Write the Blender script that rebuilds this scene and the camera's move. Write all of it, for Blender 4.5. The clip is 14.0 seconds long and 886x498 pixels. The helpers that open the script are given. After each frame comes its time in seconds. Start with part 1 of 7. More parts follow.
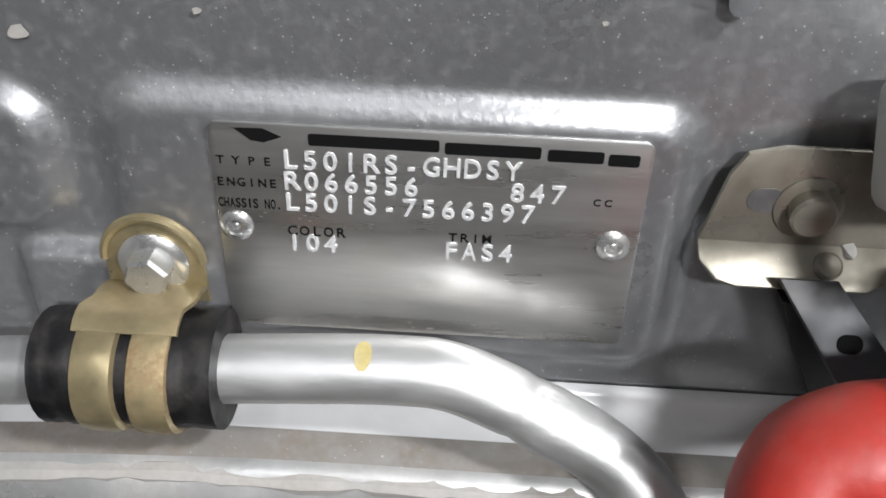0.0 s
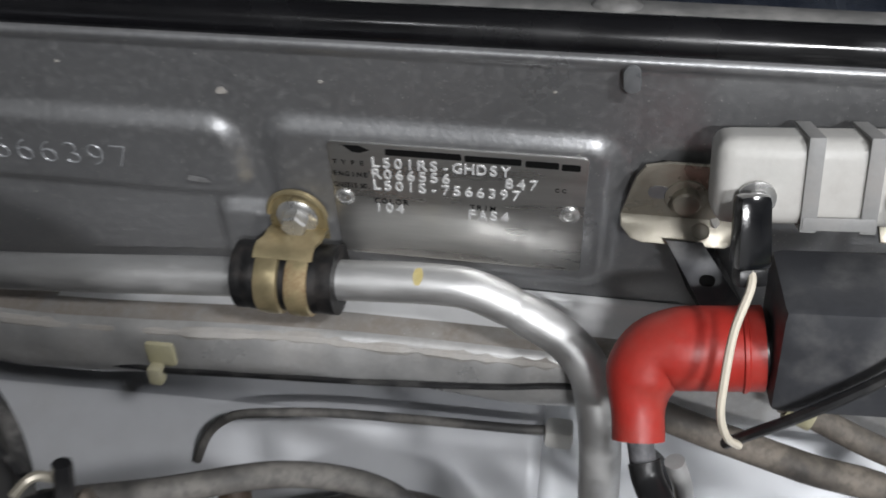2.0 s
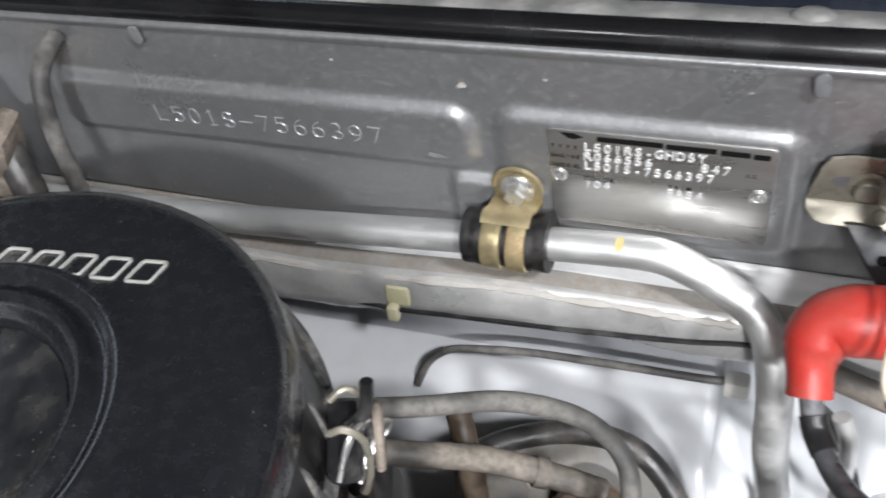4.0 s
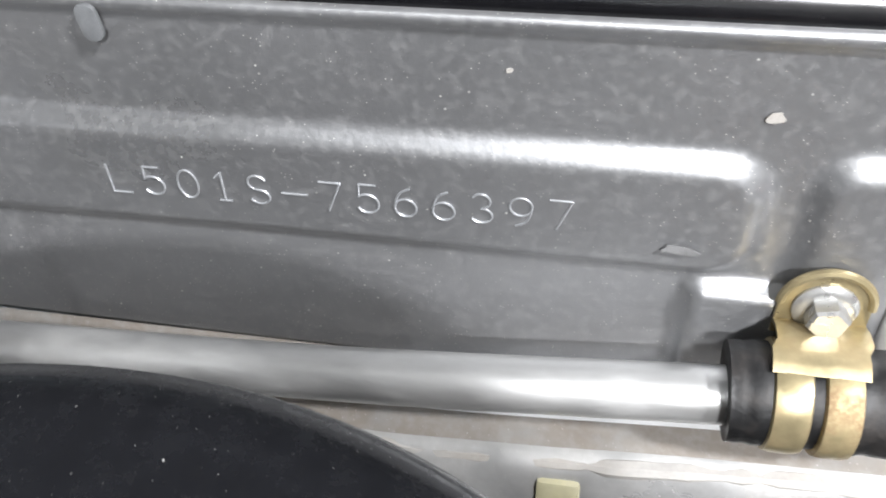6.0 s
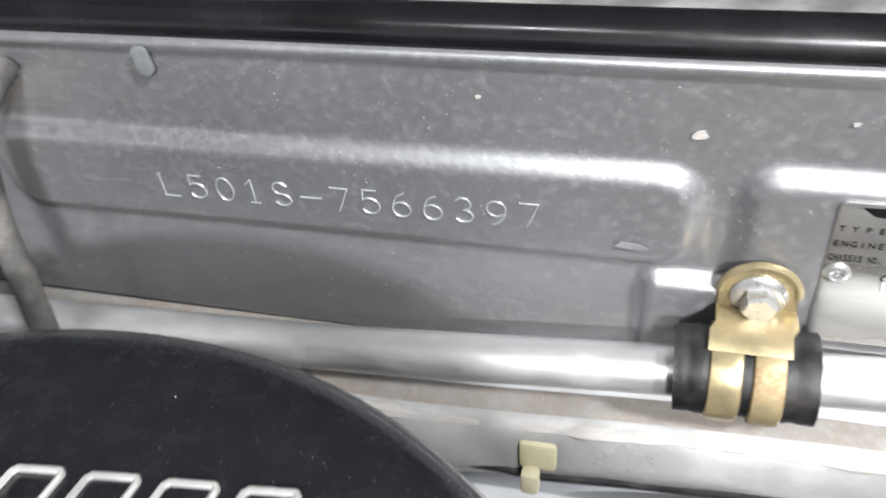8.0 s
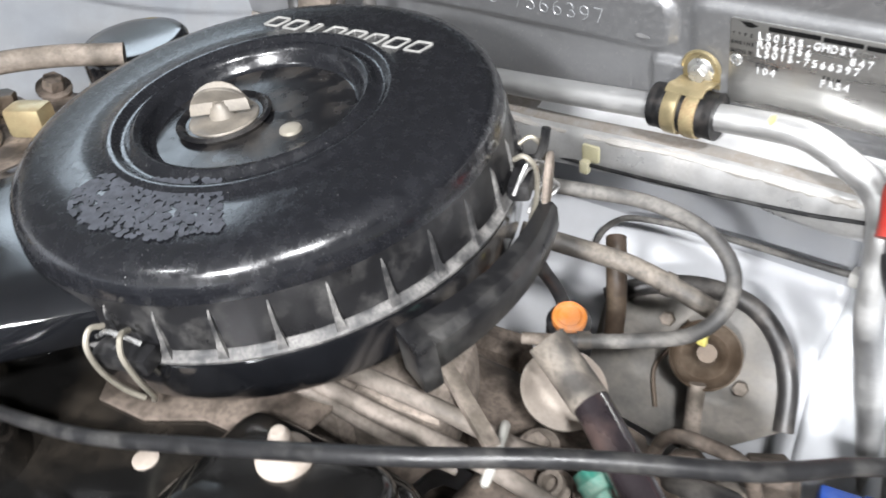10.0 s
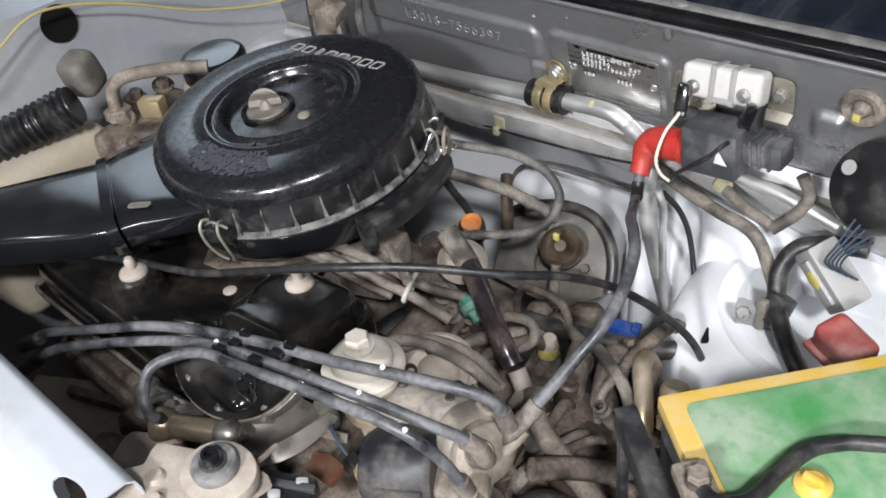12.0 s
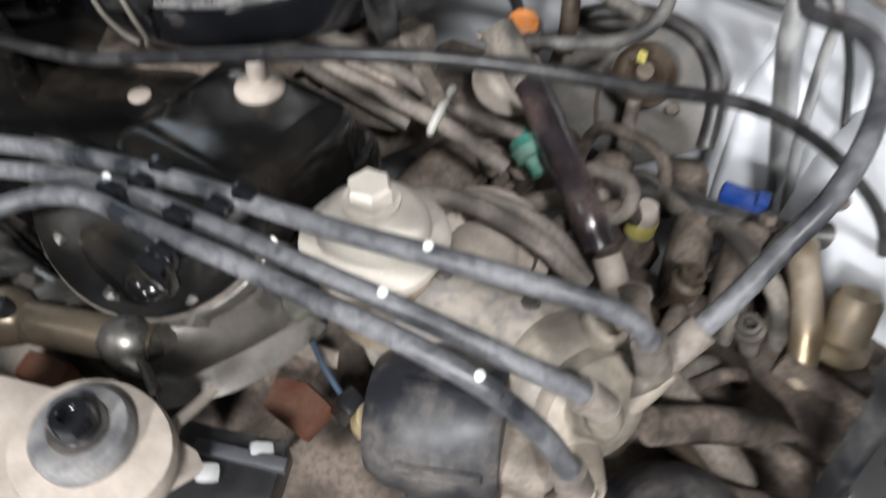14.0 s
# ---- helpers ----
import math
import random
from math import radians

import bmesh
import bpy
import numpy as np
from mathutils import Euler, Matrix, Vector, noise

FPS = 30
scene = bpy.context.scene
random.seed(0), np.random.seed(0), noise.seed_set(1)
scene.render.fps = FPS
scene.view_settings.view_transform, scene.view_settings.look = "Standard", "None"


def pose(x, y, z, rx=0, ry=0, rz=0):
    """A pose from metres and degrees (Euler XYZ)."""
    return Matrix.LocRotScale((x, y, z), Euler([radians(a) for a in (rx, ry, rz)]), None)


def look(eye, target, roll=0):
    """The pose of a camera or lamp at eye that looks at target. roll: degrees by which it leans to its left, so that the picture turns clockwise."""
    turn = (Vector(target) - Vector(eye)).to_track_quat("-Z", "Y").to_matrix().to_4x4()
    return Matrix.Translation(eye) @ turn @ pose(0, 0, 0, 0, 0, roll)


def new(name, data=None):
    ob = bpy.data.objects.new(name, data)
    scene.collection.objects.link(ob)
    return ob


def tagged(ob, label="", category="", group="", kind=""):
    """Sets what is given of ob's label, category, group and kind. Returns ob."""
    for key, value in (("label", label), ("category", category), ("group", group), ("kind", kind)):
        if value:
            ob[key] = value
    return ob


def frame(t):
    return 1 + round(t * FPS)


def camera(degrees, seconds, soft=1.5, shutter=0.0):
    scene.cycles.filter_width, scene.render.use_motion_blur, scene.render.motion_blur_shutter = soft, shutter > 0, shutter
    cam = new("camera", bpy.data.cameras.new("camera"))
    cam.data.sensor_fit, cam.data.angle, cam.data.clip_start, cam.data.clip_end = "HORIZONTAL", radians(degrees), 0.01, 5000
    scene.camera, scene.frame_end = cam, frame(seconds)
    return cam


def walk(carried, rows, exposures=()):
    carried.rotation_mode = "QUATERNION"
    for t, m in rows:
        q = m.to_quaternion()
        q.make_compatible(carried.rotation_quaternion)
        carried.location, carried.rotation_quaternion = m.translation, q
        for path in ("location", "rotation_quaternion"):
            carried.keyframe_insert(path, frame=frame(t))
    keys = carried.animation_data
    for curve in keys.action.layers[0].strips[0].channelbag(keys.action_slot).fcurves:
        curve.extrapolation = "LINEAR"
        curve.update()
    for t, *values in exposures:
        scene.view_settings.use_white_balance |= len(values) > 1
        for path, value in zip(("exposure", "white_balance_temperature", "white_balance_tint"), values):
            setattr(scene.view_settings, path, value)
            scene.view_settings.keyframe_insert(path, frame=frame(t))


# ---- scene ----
# Open engine bay of a small car in a workshop. x to the car's own left, y to the bulkhead, z up.
cam = camera(54.0, 14.0, soft=1.7, shutter=0.4)
PATH = [
    (0, (0.0100, -0.1850, 1.0092), (-0.0314, 1.1648, 0.3562), 2.47),
    (0.5, (0.0116, -0.1810, 1.0081), (-0.0332, 1.1656, 0.3488), 2.15),
    (1, (0.0119, -0.1831, 1.0106), (-0.0270, 1.1566, 0.3371), 2.42),
    (1.5, (0.0286, -0.2278, 1.0614), (-0.0633, 1.0300, 0.2493), 1.47),
    (2, (0.0476, -0.2861, 1.1028), (-0.1760, 0.9285, 0.2514), -0.86),
    (2.5, (0.0535, -0.3262, 1.1439), (-0.2550, 0.8351, 0.2459), -3.01),
    (3, (0.0601, -0.3528, 1.1707), (-0.3077, 0.7755, 0.2532), -4.08),
    (3.5, (0.0593, -0.3477, 1.1685), (-0.3445, 0.7549, 0.2351), -4.94),
    (4, (0.0450, -0.3339, 1.1538), (-0.4516, 0.7394, 0.2311), -7.26),
    (4.2, (0.0300, -0.3288, 1.1451), (-0.4901, 0.7410, 0.2313), -7.37),
    (6.3, (-0.1393, -0.1970, 1.0522), (-0.3505, 1.0410, 0.2320), -0.23),
    (6.5, (-0.1393, -0.1970, 1.0522), (-0.3463, 1.0414, 0.2316), -0.23),
    (7, (-0.1407, -0.1961, 1.0480), (-0.3317, 1.0550, 0.2429), -0.36),
    (7.2, (-0.1407, -0.1961, 1.0480), (-0.3405, 1.0606, 0.2538), -0.35),
    (9.3, (0.0530, -0.3980, 1.1510), (-0.8860, 0.8880, -0.0590), -8.00),
    (9.5, (0.0740, -0.4270, 1.1320), (-0.9110, 0.8430, -0.0600), -6.40),
    (9.7, (0.0970, -0.4520, 1.1200), (-0.9390, 0.8060, -0.0390), -5.30),
    (10, (0.1470, -0.4740, 1.1420), (-0.9710, 0.7210, -0.0060), -5.70),
    (10.5, (0.2101, -0.4960, 1.1827), (-0.6430, 0.3318, 0.2679), -4.85),
    (11, (0.2781, -0.5377, 1.2243), (-0.5381, 0.2445, 0.2383), -6.50),
    (11.5, (0.3685, -0.6001, 1.2870), (-0.4856, 0.1868, 0.3376), -8.29),
    (12, (0.4204, -0.6341, 1.3217), (-0.4518, 0.1674, 0.4015), -8.52),
    (12.5, (0.4224, -0.6368, 1.3155), (-0.4544, 0.1661, 0.4009), -8.38),
    (13, (0.3810, -0.6087, 1.2741), (-0.4592, 0.1802, 0.3140), -7.63),
    (13.5, (0.3042, -0.5654, 1.2193), (-0.4684, 0.2218, 0.2028), -5.97),
    (13.8, (0.2380, -0.5490, 1.1770), (-0.6690, 0.5000, -0.2630), -0.80),
    (14, (0.2210, -0.5370, 1.1263), (-0.4692, 0.2087, 0.0229), -1.70),
]
EXPOSURES = [(0.0, 0.08), (1.0, 0.05), (1.5, -0.26), (2.0, -0.6), (2.5, -0.35), (3.0, 0.05), (3.5, 0.1), (4.2, 0.55), (6.3, 0.98), (7.2, 0.98), (9.3, 1.3), (10.0, 0.98), (10.5, 0.6), (11.0, 0.2), (12.5, 0.04), (13.5, -0.16), (14.0, 0.15)]
walk(cam, [(t, look(eye, target, roll)) for t, eye, target, roll in PATH], EXPOSURES)

# ---- light ----
world = bpy.data.worlds.new("workshop_air")
scene.world = world
world.use_nodes = True
world.node_tree.nodes["Background"].inputs["Color"].default_value = (0.9, 0.95, 1.0, 1)
world.node_tree.nodes["Background"].inputs["Strength"].default_value = 0.02


def area_lamp(name, at, target, w, h, watts, colour=(0.965, 0.97, 0.995)):
    data = bpy.data.lights.new(name, "AREA")
    data.shape, data.size, data.size_y, data.energy, data.color = "RECTANGLE", w, h, watts, colour
    ob = new(name, data)
    ob.matrix_world = look(at, target)
    return ob


LAMPS = [((0.65, -2.20, 1.95), 118), ((1.5, -1.5, 2.76), 96), ((-0.6, -2.4, 2.76), 8)]
for lamp_at, watts in LAMPS:
    area_lamp("bay_light", lamp_at, (lamp_at[0], lamp_at[1], 0), 0.30, 0.30, watts)

# ---- materials ----


def material(name, base, rough=0.5, metal=0.0, var=0.15, scale=60.0, bump=0.0, bump_scale=400.0, dust=None, dust_amount=0.0,
             dust_scale=25.0, specks=0.0, coat=0.0, rough_var=0.1, streak=None):
    """Paint, metal, plastic or rubber with two scales of variation, a dust layer with its own patches, and fine relief."""
    m = bpy.data.materials.new(name)
    m.use_nodes = True
    nt = m.node_tree
    n, link = nt.nodes, nt.links.new
    bsdf = n["Principled BSDF"]
    bsdf.inputs["Metallic"].default_value = metal
    bsdf.inputs["Coat Weight"].default_value = coat
    bsdf.inputs["Coat Roughness"].default_value = 0.12
    co = n.new("ShaderNodeTexCoord")
    src = co.outputs["Object"]
    if streak:
        mp = n.new("ShaderNodeMapping")
        mp.inputs["Scale"].default_value = streak
        link(src, mp.inputs["Vector"])
        src = mp.outputs["Vector"]

    def noise_node(s, detail=4.0):
        t = n.new("ShaderNodeTexNoise")
        t.inputs["Scale"].default_value, t.inputs["Detail"].default_value = s, detail
        link(src, t.inputs["Vector"])
        return t

    def ramp(fac, lo, hi, a=(0, 0, 0, 1), b=(1, 1, 1, 1)):
        r = n.new("ShaderNodeValToRGB")
        r.color_ramp.elements[0].position, r.color_ramp.elements[1].position = lo, hi
        r.color_ramp.elements[0].color, r.color_ramp.elements[1].color = a, b
        link(fac, r.inputs["Fac"])
        return r

    def mix(fac, a, b):
        x = n.new("ShaderNodeMix")
        x.data_type = "RGBA"
        link(fac, x.inputs["Factor"])
        for sock, v in ((x.inputs["A"], a), (x.inputs["B"], b)):
            if isinstance(v, tuple):
                sock.default_value = v
            else:
                link(v, sock)
        return x.outputs["Result"]

    big = noise_node(scale)
    fine = noise_node(scale * 9.0, 2.0)
    lo = tuple(max(0.0, c * (1 - var)) for c in base) + (1,)
    hi = tuple(min(1.0, c * (1 + var)) for c in base) + (1,)
    col = ramp(big.outputs["Fac"], 0.3, 0.7, lo, hi).outputs["Color"]
    grain = ramp(fine.outputs["Fac"], 0.35, 0.65, tuple(c * (1 - var * 0.5) for c in base) + (1,), tuple(min(1, c * (1 + var * 0.5)) for c in base) + (1,))
    half = n.new("ShaderNodeMix")
    half.data_type, half.inputs["Factor"].default_value = "RGBA", 0.4
    link(col, half.inputs["A"])
    link(grain.outputs["Color"], half.inputs["B"])
    col = half.outputs["Result"]
    rough_lo, rough_hi = max(0.02, rough - rough_var), min(1.0, rough + rough_var)
    rg = ramp(big.outputs["Fac"], 0.3, 0.7, (rough_lo,) * 3 + (1,), (rough_hi,) * 3 + (1,)).outputs["Color"]
    met = None
    if dust and dust_amount > 0:
        patch = noise_node(dust_scale, 6.0)
        edge = 0.62 - 0.35 * dust_amount
        fac = ramp(patch.outputs["Fac"], edge - 0.12, edge + 0.12).outputs["Color"]
        sc = n.new("ShaderNodeMath")
        sc.operation = "MULTIPLY"
        sc.inputs[1].default_value = min(1.0, 0.12 + dust_amount * 1.15)
        link(fac, sc.inputs[0])
        grit = noise_node(dust_scale * 7.0, 5.0)
        gr = ramp(grit.outputs["Fac"], 0.36, 0.56, (0.55, 0.55, 0.55, 1), (1, 1, 1, 1))
        both = n.new("ShaderNodeMath")
        both.operation = "MULTIPLY"
        link(sc.outputs["Value"], both.inputs[0])
        link(gr.outputs["Color"], both.inputs[1])
        fac = both.outputs["Value"]
        col = mix(fac, col, tuple(dust) + (1,))
        rg = mix(fac, rg, (0.9, 0.9, 0.9, 1))
        if metal > 0:
            inv = n.new("ShaderNodeMath")
            inv.operation = "MULTIPLY_ADD"
            inv.inputs[1].default_value, inv.inputs[2].default_value = -metal, metal
            link(fac, inv.inputs[0])
            met = inv.outputs["Value"]
    if specks > 0:
        for sp_scale, size, lo_gate, hi_gate in ((230.0, 0.085, 0.50, 0.62), (620.0, 0.13, 0.42, 0.62)):
            v = n.new("ShaderNodeTexVoronoi")
            v.inputs["Scale"].default_value = sp_scale
            link(src, v.inputs["Vector"])
            gate = noise_node(sp_scale * 0.22, 3.0)
            dot = ramp(v.outputs["Distance"], size * specks * 0.5, size * specks + 0.03, (1, 1, 1, 1), (0, 0, 0, 1))
            gt = ramp(gate.outputs["Fac"], lo_gate, hi_gate)
            mul = n.new("ShaderNodeMath")
            mul.operation = "MULTIPLY"
            link(dot.outputs["Color"], mul.inputs[0])
            link(gt.outputs["Color"], mul.inputs[1])
            col = mix(mul.outputs["Value"], col, (0.74, 0.73, 0.70, 1))
            rg = mix(mul.outputs["Value"], rg, (0.9, 0.9, 0.9, 1))
    link(col, bsdf.inputs["Base Color"])
    link(rg, bsdf.inputs["Roughness"])
    if met is not None:
        link(met, bsdf.inputs["Metallic"])
    if bump > 0:
        b = n.new("ShaderNodeBump")
        b.inputs["Strength"].default_value, b.inputs["Distance"].default_value = bump, 0.001
        rough_noise = noise_node(bump_scale * 0.6, 6.0)
        link(rough_noise.outputs["Fac"], b.inputs["Height"])
        link(b.outputs["Normal"], bsdf.inputs["Normal"])
    return m


DUST = (0.345, 0.312, 0.288)
GREY_DUST = (0.44, 0.43, 0.41)
M = dict(
    silver=material("silver_body_paint", (0.30, 0.303, 0.31), 0.34, 0.70, 0.09, 8, 0.12, 700, GREY_DUST, 0.035, 330, specks=0.85),
    # body silver raised towards white, so strong light is part of the colour
    bright=material("lit_silver_inner_paint", (0.80, 0.82, 0.85), 0.42, 0.0, 0.06, 9, 0.05, 600, GREY_DUST, 0.06, 14, specks=0.4),
    ledge=material("dusty_ledge_paint", (0.31, 0.30, 0.285), 0.42, 0.4, 0.25, 26, 0.30, 200, (0.20, 0.168, 0.138), 0.55, 40, specks=0.7),
    # lightened silver: the strong light on the slope is in the base colour
    ledgeslope=material("lit_silver_slope_paint", (0.76, 0.765, 0.77), 0.36, 0.10, 0.08, 14, 0.05, 500, GREY_DUST, 0.10, 30, specks=0.6),
    lip=material("sealed_silver_lip", (0.50, 0.50, 0.495), 0.34, 0.55, 0.20, 40, 0.55, 90, (0.20, 0.175, 0.15), 0.22, 45, specks=0.8),
    sealant=material("seam_sealant", (0.41, 0.395, 0.375), 0.5, 0.0, 0.2, 60, 0.6, 130, (0.26, 0.225, 0.185), 0.30, 60),
    plate=material("etched_plate", (0.66, 0.655, 0.635), 0.30, 0.93, 0.14, 40, 0.03, 900, specks=0.5, streak=(0.3, 1, 2.2)),
    plate_ink=material("plate_ink", (0.006, 0.006, 0.006), 0.85),
    stampw=material("stamped_white", (0.70, 0.70, 0.69), 0.45, 0.0, 0.08, 300),
    stamp_edge=material("stamped_bare_metal", (0.46, 0.47, 0.49), 0.35, 0.6, 0.1, 300),
    alu=material("dull_aluminium_pipe", (0.64, 0.64, 0.635), 0.40, 0.85, 0.10, 45, 0.15, 500, GREY_DUST, 0.16, 55, streak=(0.35, 1, 1), specks=0.6),
    zinc=material("yellow_zinc", (0.39, 0.325, 0.19), 0.36, 0.65, 0.22, 60, 0.08, 500, (0.26, 0.13, 0.06), 0.18, 55),
    palezinc=material("pale_zinc", (0.33, 0.305, 0.25), 0.34, 0.55, 0.16, 60, 0.06, 500, DUST, 0.16, 60, specks=0.5),
    steel=material("plated_steel", (0.55, 0.55, 0.54), 0.28, 0.8, 0.15, 120, 0.05, 500, DUST, 0.1, 90),
    dullsteel=material("grimy_steel", (0.16, 0.15, 0.14), 0.32, 0.8, 0.3, 70, 0.2, 300, (0.30, 0.25, 0.20), 0.16, 50),
    rubber=material("black_rubber", (0.014, 0.014, 0.015), 0.42, 0.0, 0.3, 80, 0.2, 500, (0.30, 0.29, 0.27), 0.06, 60),
    seal=material("rubber_seal", (0.006, 0.006, 0.007), 0.22, 0.0, 0.3, 40, 0.02, 300),
    gloss=material("black_gloss_paint", (0.007, 0.0075, 0.009), 0.13, 0.0, 0.3, 30, 0.05, 700, (0.30, 0.29, 0.27), 0.0, 26, coat=0.6),
    lid=material("black_enamel_lid", (0.0095, 0.0100, 0.0122), 0.22, 0.0, 0.25, 160, 0.12, 300, (0.024, 0.023, 0.022), 0.05, 700, coat=0.45, specks=0.30),
    liddust=material("dusty_black_enamel", (0.012, 0.012, 0.013), 0.35, 0.0, 0.3, 50, 0.1, 300, (0.30, 0.29, 0.275), 0.03, 80),
    rimdust=material("dust_on_rim", (0.030, 0.030, 0.031), 0.55, 0.0, 0.3, 60, 0.2, 300, (0.38, 0.365, 0.345), 0.29, 90),
    blackpl=material("black_plastic", (0.011, 0.011, 0.012), 0.36, 0.0, 0.25, 60, 0.08, 500, (0.32, 0.31, 0.29), 0.05, 40),
    cowl=material("black_cowl", (0.010, 0.013, 0.020), 0.16, 0.0, 0.3, 14, 0.03, 300, (0.20, 0.22, 0.25), 0.02, 10, streak=(3.0, 0.5, 0.5)),
    cowldust=material("dusty_moulding", (0.13, 0.13, 0.128), 0.5, 0.2, 0.25, 30, 0.3, 250, (0.36, 0.35, 0.33), 0.30, 40),
    cover=material("black_rocker_paint", (0.006, 0.0058, 0.0056), 0.15, 0.0, 0.3, 30, 0.10, 120, (0.20, 0.16, 0.12), 0.005, 22, coat=0.2),
    dusty=material("dust_caked_metal", (0.095, 0.080, 0.064), 0.72, 0.2, 0.35, 70, 0.7, 160, (0.345, 0.290, 0.246), 0.50, 45),
    brown=material("dust_caked_iron", (0.034, 0.026, 0.020), 0.75, 0.15, 0.4, 60, 0.8, 120, (0.258, 0.206, 0.168), 0.43, 42),
    rust=material("rusty_iron", (0.13, 0.048, 0.026), 0.8, 0.1, 0.35, 60, 0.5, 200, (0.27, 0.21, 0.16), 0.2, 50),
    beige=material("pale_dusty_casting", (0.315, 0.270, 0.230), 0.65, 0.1, 0.2, 80, 0.3, 300, (0.475, 0.415, 0.360), 0.42, 50),
    hose=material("dusty_hose", (0.05, 0.045, 0.04), 0.6, 0.0, 0.25, 70, 0.3, 300, (0.34, 0.295, 0.245), 0.40, 44),
    lead=material("ignition_lead_rubber", (0.020, 0.022, 0.026), 0.27, 0.0, 0.3, 40, 0.15, 400, (0.225, 0.225, 0.235), 0.46, 34),
    red=material("red_rubber_boot", (0.42, 0.030, 0.022), 0.40, 0.0, 0.18, 50, 0.15, 400, (0.36, 0.14, 0.11), 0.20, 40),
    redpl=material("dusty_red_cap", (0.36, 0.06, 0.05), 0.45, 0.0, 0.15, 50, 0.1, 400, DUST, 0.35, 30),
    ceramic=material("white_ceramic", (0.58, 0.57, 0.54), 0.45, 0.0, 0.08, 60, 0.15, 400, DUST, 0.16, 40),
    greypl=material("grey_plastic", (0.30, 0.30, 0.295), 0.5, 0.0, 0.15, 60, 0.1, 300, DUST, 0.25, 50),
    darkgrey=material("dark_grey_plastic", (0.050, 0.052, 0.058), 0.45, 0.0, 0.2, 60, 0.1, 300, GREY_DUST, 0.12, 40),
    yellow=material("battery_yellow", (0.66, 0.42, 0.06), 0.45, 0.0, 0.10, 40, 0.05, 300, (0.55, 0.47, 0.30), 0.35, 40),
    green=material("battery_green", (0.06, 0.25, 0.08), 0.5, 0.0, 0.14, 50, 0.05, 300, (0.44, 0.47, 0.40), 0.46, 14),
    orange=material("orange_cap", (0.60, 0.20, 0.035), 0.5, 0.0, 0.15, 60, 0.05, 300, DUST, 0.22, 60),
    blue=material("blue_clip", (0.012, 0.06, 0.30), 0.45, 0.0, 0.15, 60, 0.05, 300, (0.24, 0.24, 0.26), 0.2, 60),
    tealgreen=material("green_valve", (0.02, 0.17, 0.125), 0.5, 0.0, 0.2, 60, 0.05, 300, (0.30, 0.28, 0.24), 0.32, 70),
    yellowpl=material("yellow_mark", (0.50, 0.44, 0.13), 0.5, 0.0, 0.2, 90),
    clearpl=material("aged_clear_plastic", (0.50, 0.47, 0.30), 0.45, 0.0, 0.15, 60, 0.1, 300, DUST, 0.25, 60),
    whitewire=material("cream_wire", (0.74, 0.68, 0.56), 0.5, 0.0, 0.08, 60, 0.0),
    bluewire=material("blue_grey_wire", (0.035, 0.055, 0.085), 0.45, 0.0, 0.1, 60),
    tank=material("aged_translucent_tank", (0.36, 0.31, 0.235), 0.5, 0.0, 0.15, 20, 0.1, 200, DUST, 0.35, 24),
    namemark=material("pale_raised_mark", (0.34, 0.335, 0.32), 0.5, 0.2, 0.25, 80, 0.1, 300),
    label=material("scuffed_label_rest", (0.055, 0.059, 0.071), 0.6, 0.0, 0.35, 120, 0.3, 300, (0.02, 0.02, 0.023), 0.30, 230),
    concrete=material("concrete_floor", (0.24, 0.24, 0.235), 0.7, 0.0, 0.15, 3, 0.2, 60),
    wallpaint=material("workshop_wall_paint", (0.34, 0.34, 0.33), 0.8, 0.0, 0.06, 2, 0.1, 80),
    ceilpaint=material("workshop_ceiling_paint", (0.42, 0.42, 0.41), 0.85, 0.0, 0.05, 2, 0.1, 80),
    hoodin=material("hood_underside_pad", (0.055, 0.055, 0.058), 0.75, 0.0, 0.2, 5, 0.2, 300),
    well=material("dusty_lid_well", (0.008, 0.008, 0.009), 0.24, 0.0, 0.3, 50, 0.1, 300, (0.20, 0.175, 0.15), 0.08, 60, specks=0.4),
    hosedark=material("black_hose", (0.022, 0.021, 0.021), 0.38, 0.0, 0.3, 60, 0.2, 300, (0.26, 0.235, 0.21), 0.20, 40),
    clipgrey=material("grey_edge_clip", (0.14, 0.145, 0.15), 0.35, 0.0, 0.2, 200, 0.1, 300),
)


def glow(name, colour, strength):
    m = bpy.data.materials.new(name)
    m.use_nodes = True
    b = m.node_tree.nodes["Principled BSDF"]
    b.inputs["Emission Color"].default_value, b.inputs["Emission Strength"].default_value = (*colour, 1), strength
    return m


M["skylight"] = glow("daylit_roof_sheet", (0.74, 0.87, 1.0), 2.2)
M["hosegloss"] = material("worn_water_hose", (0.020, 0.016, 0.018), 0.22, 0.0, 0.3, 40, 0.1, 300, (0.30, 0.20, 0.17), 0.16, 24)
M["dustyhose"] = material("tan_dusty_hose", (0.070, 0.060, 0.049), 0.70, 0.0, 0.3, 60, 0.3, 300, (0.295, 0.252, 0.218), 0.42, 40)
M["washer"] = material("worn_rubber_washer", (0.10, 0.10, 0.105), 0.5, 0.0, 0.3, 120, 0.3, 300, (0.42, 0.40, 0.37), 0.25, 90)
M["egr"] = material("bronze_brown_metal", (0.060, 0.042, 0.028), 0.45, 0.4, 0.35, 60, 0.3, 250, (0.22, 0.18, 0.14), 0.20, 45)
M["greyhose"] = material("grey_dusty_hose", (0.040, 0.039, 0.038), 0.6, 0.0, 0.3, 60, 0.3, 300, (0.24, 0.225, 0.205), 0.42, 40)
M["wing"] = material("dusty_inner_wing_paint", (0.36, 0.38, 0.41), 0.42, 0.3, 0.14, 9, 0.08, 400, (0.25, 0.235, 0.21), 0.34, 9, specks=0.5)
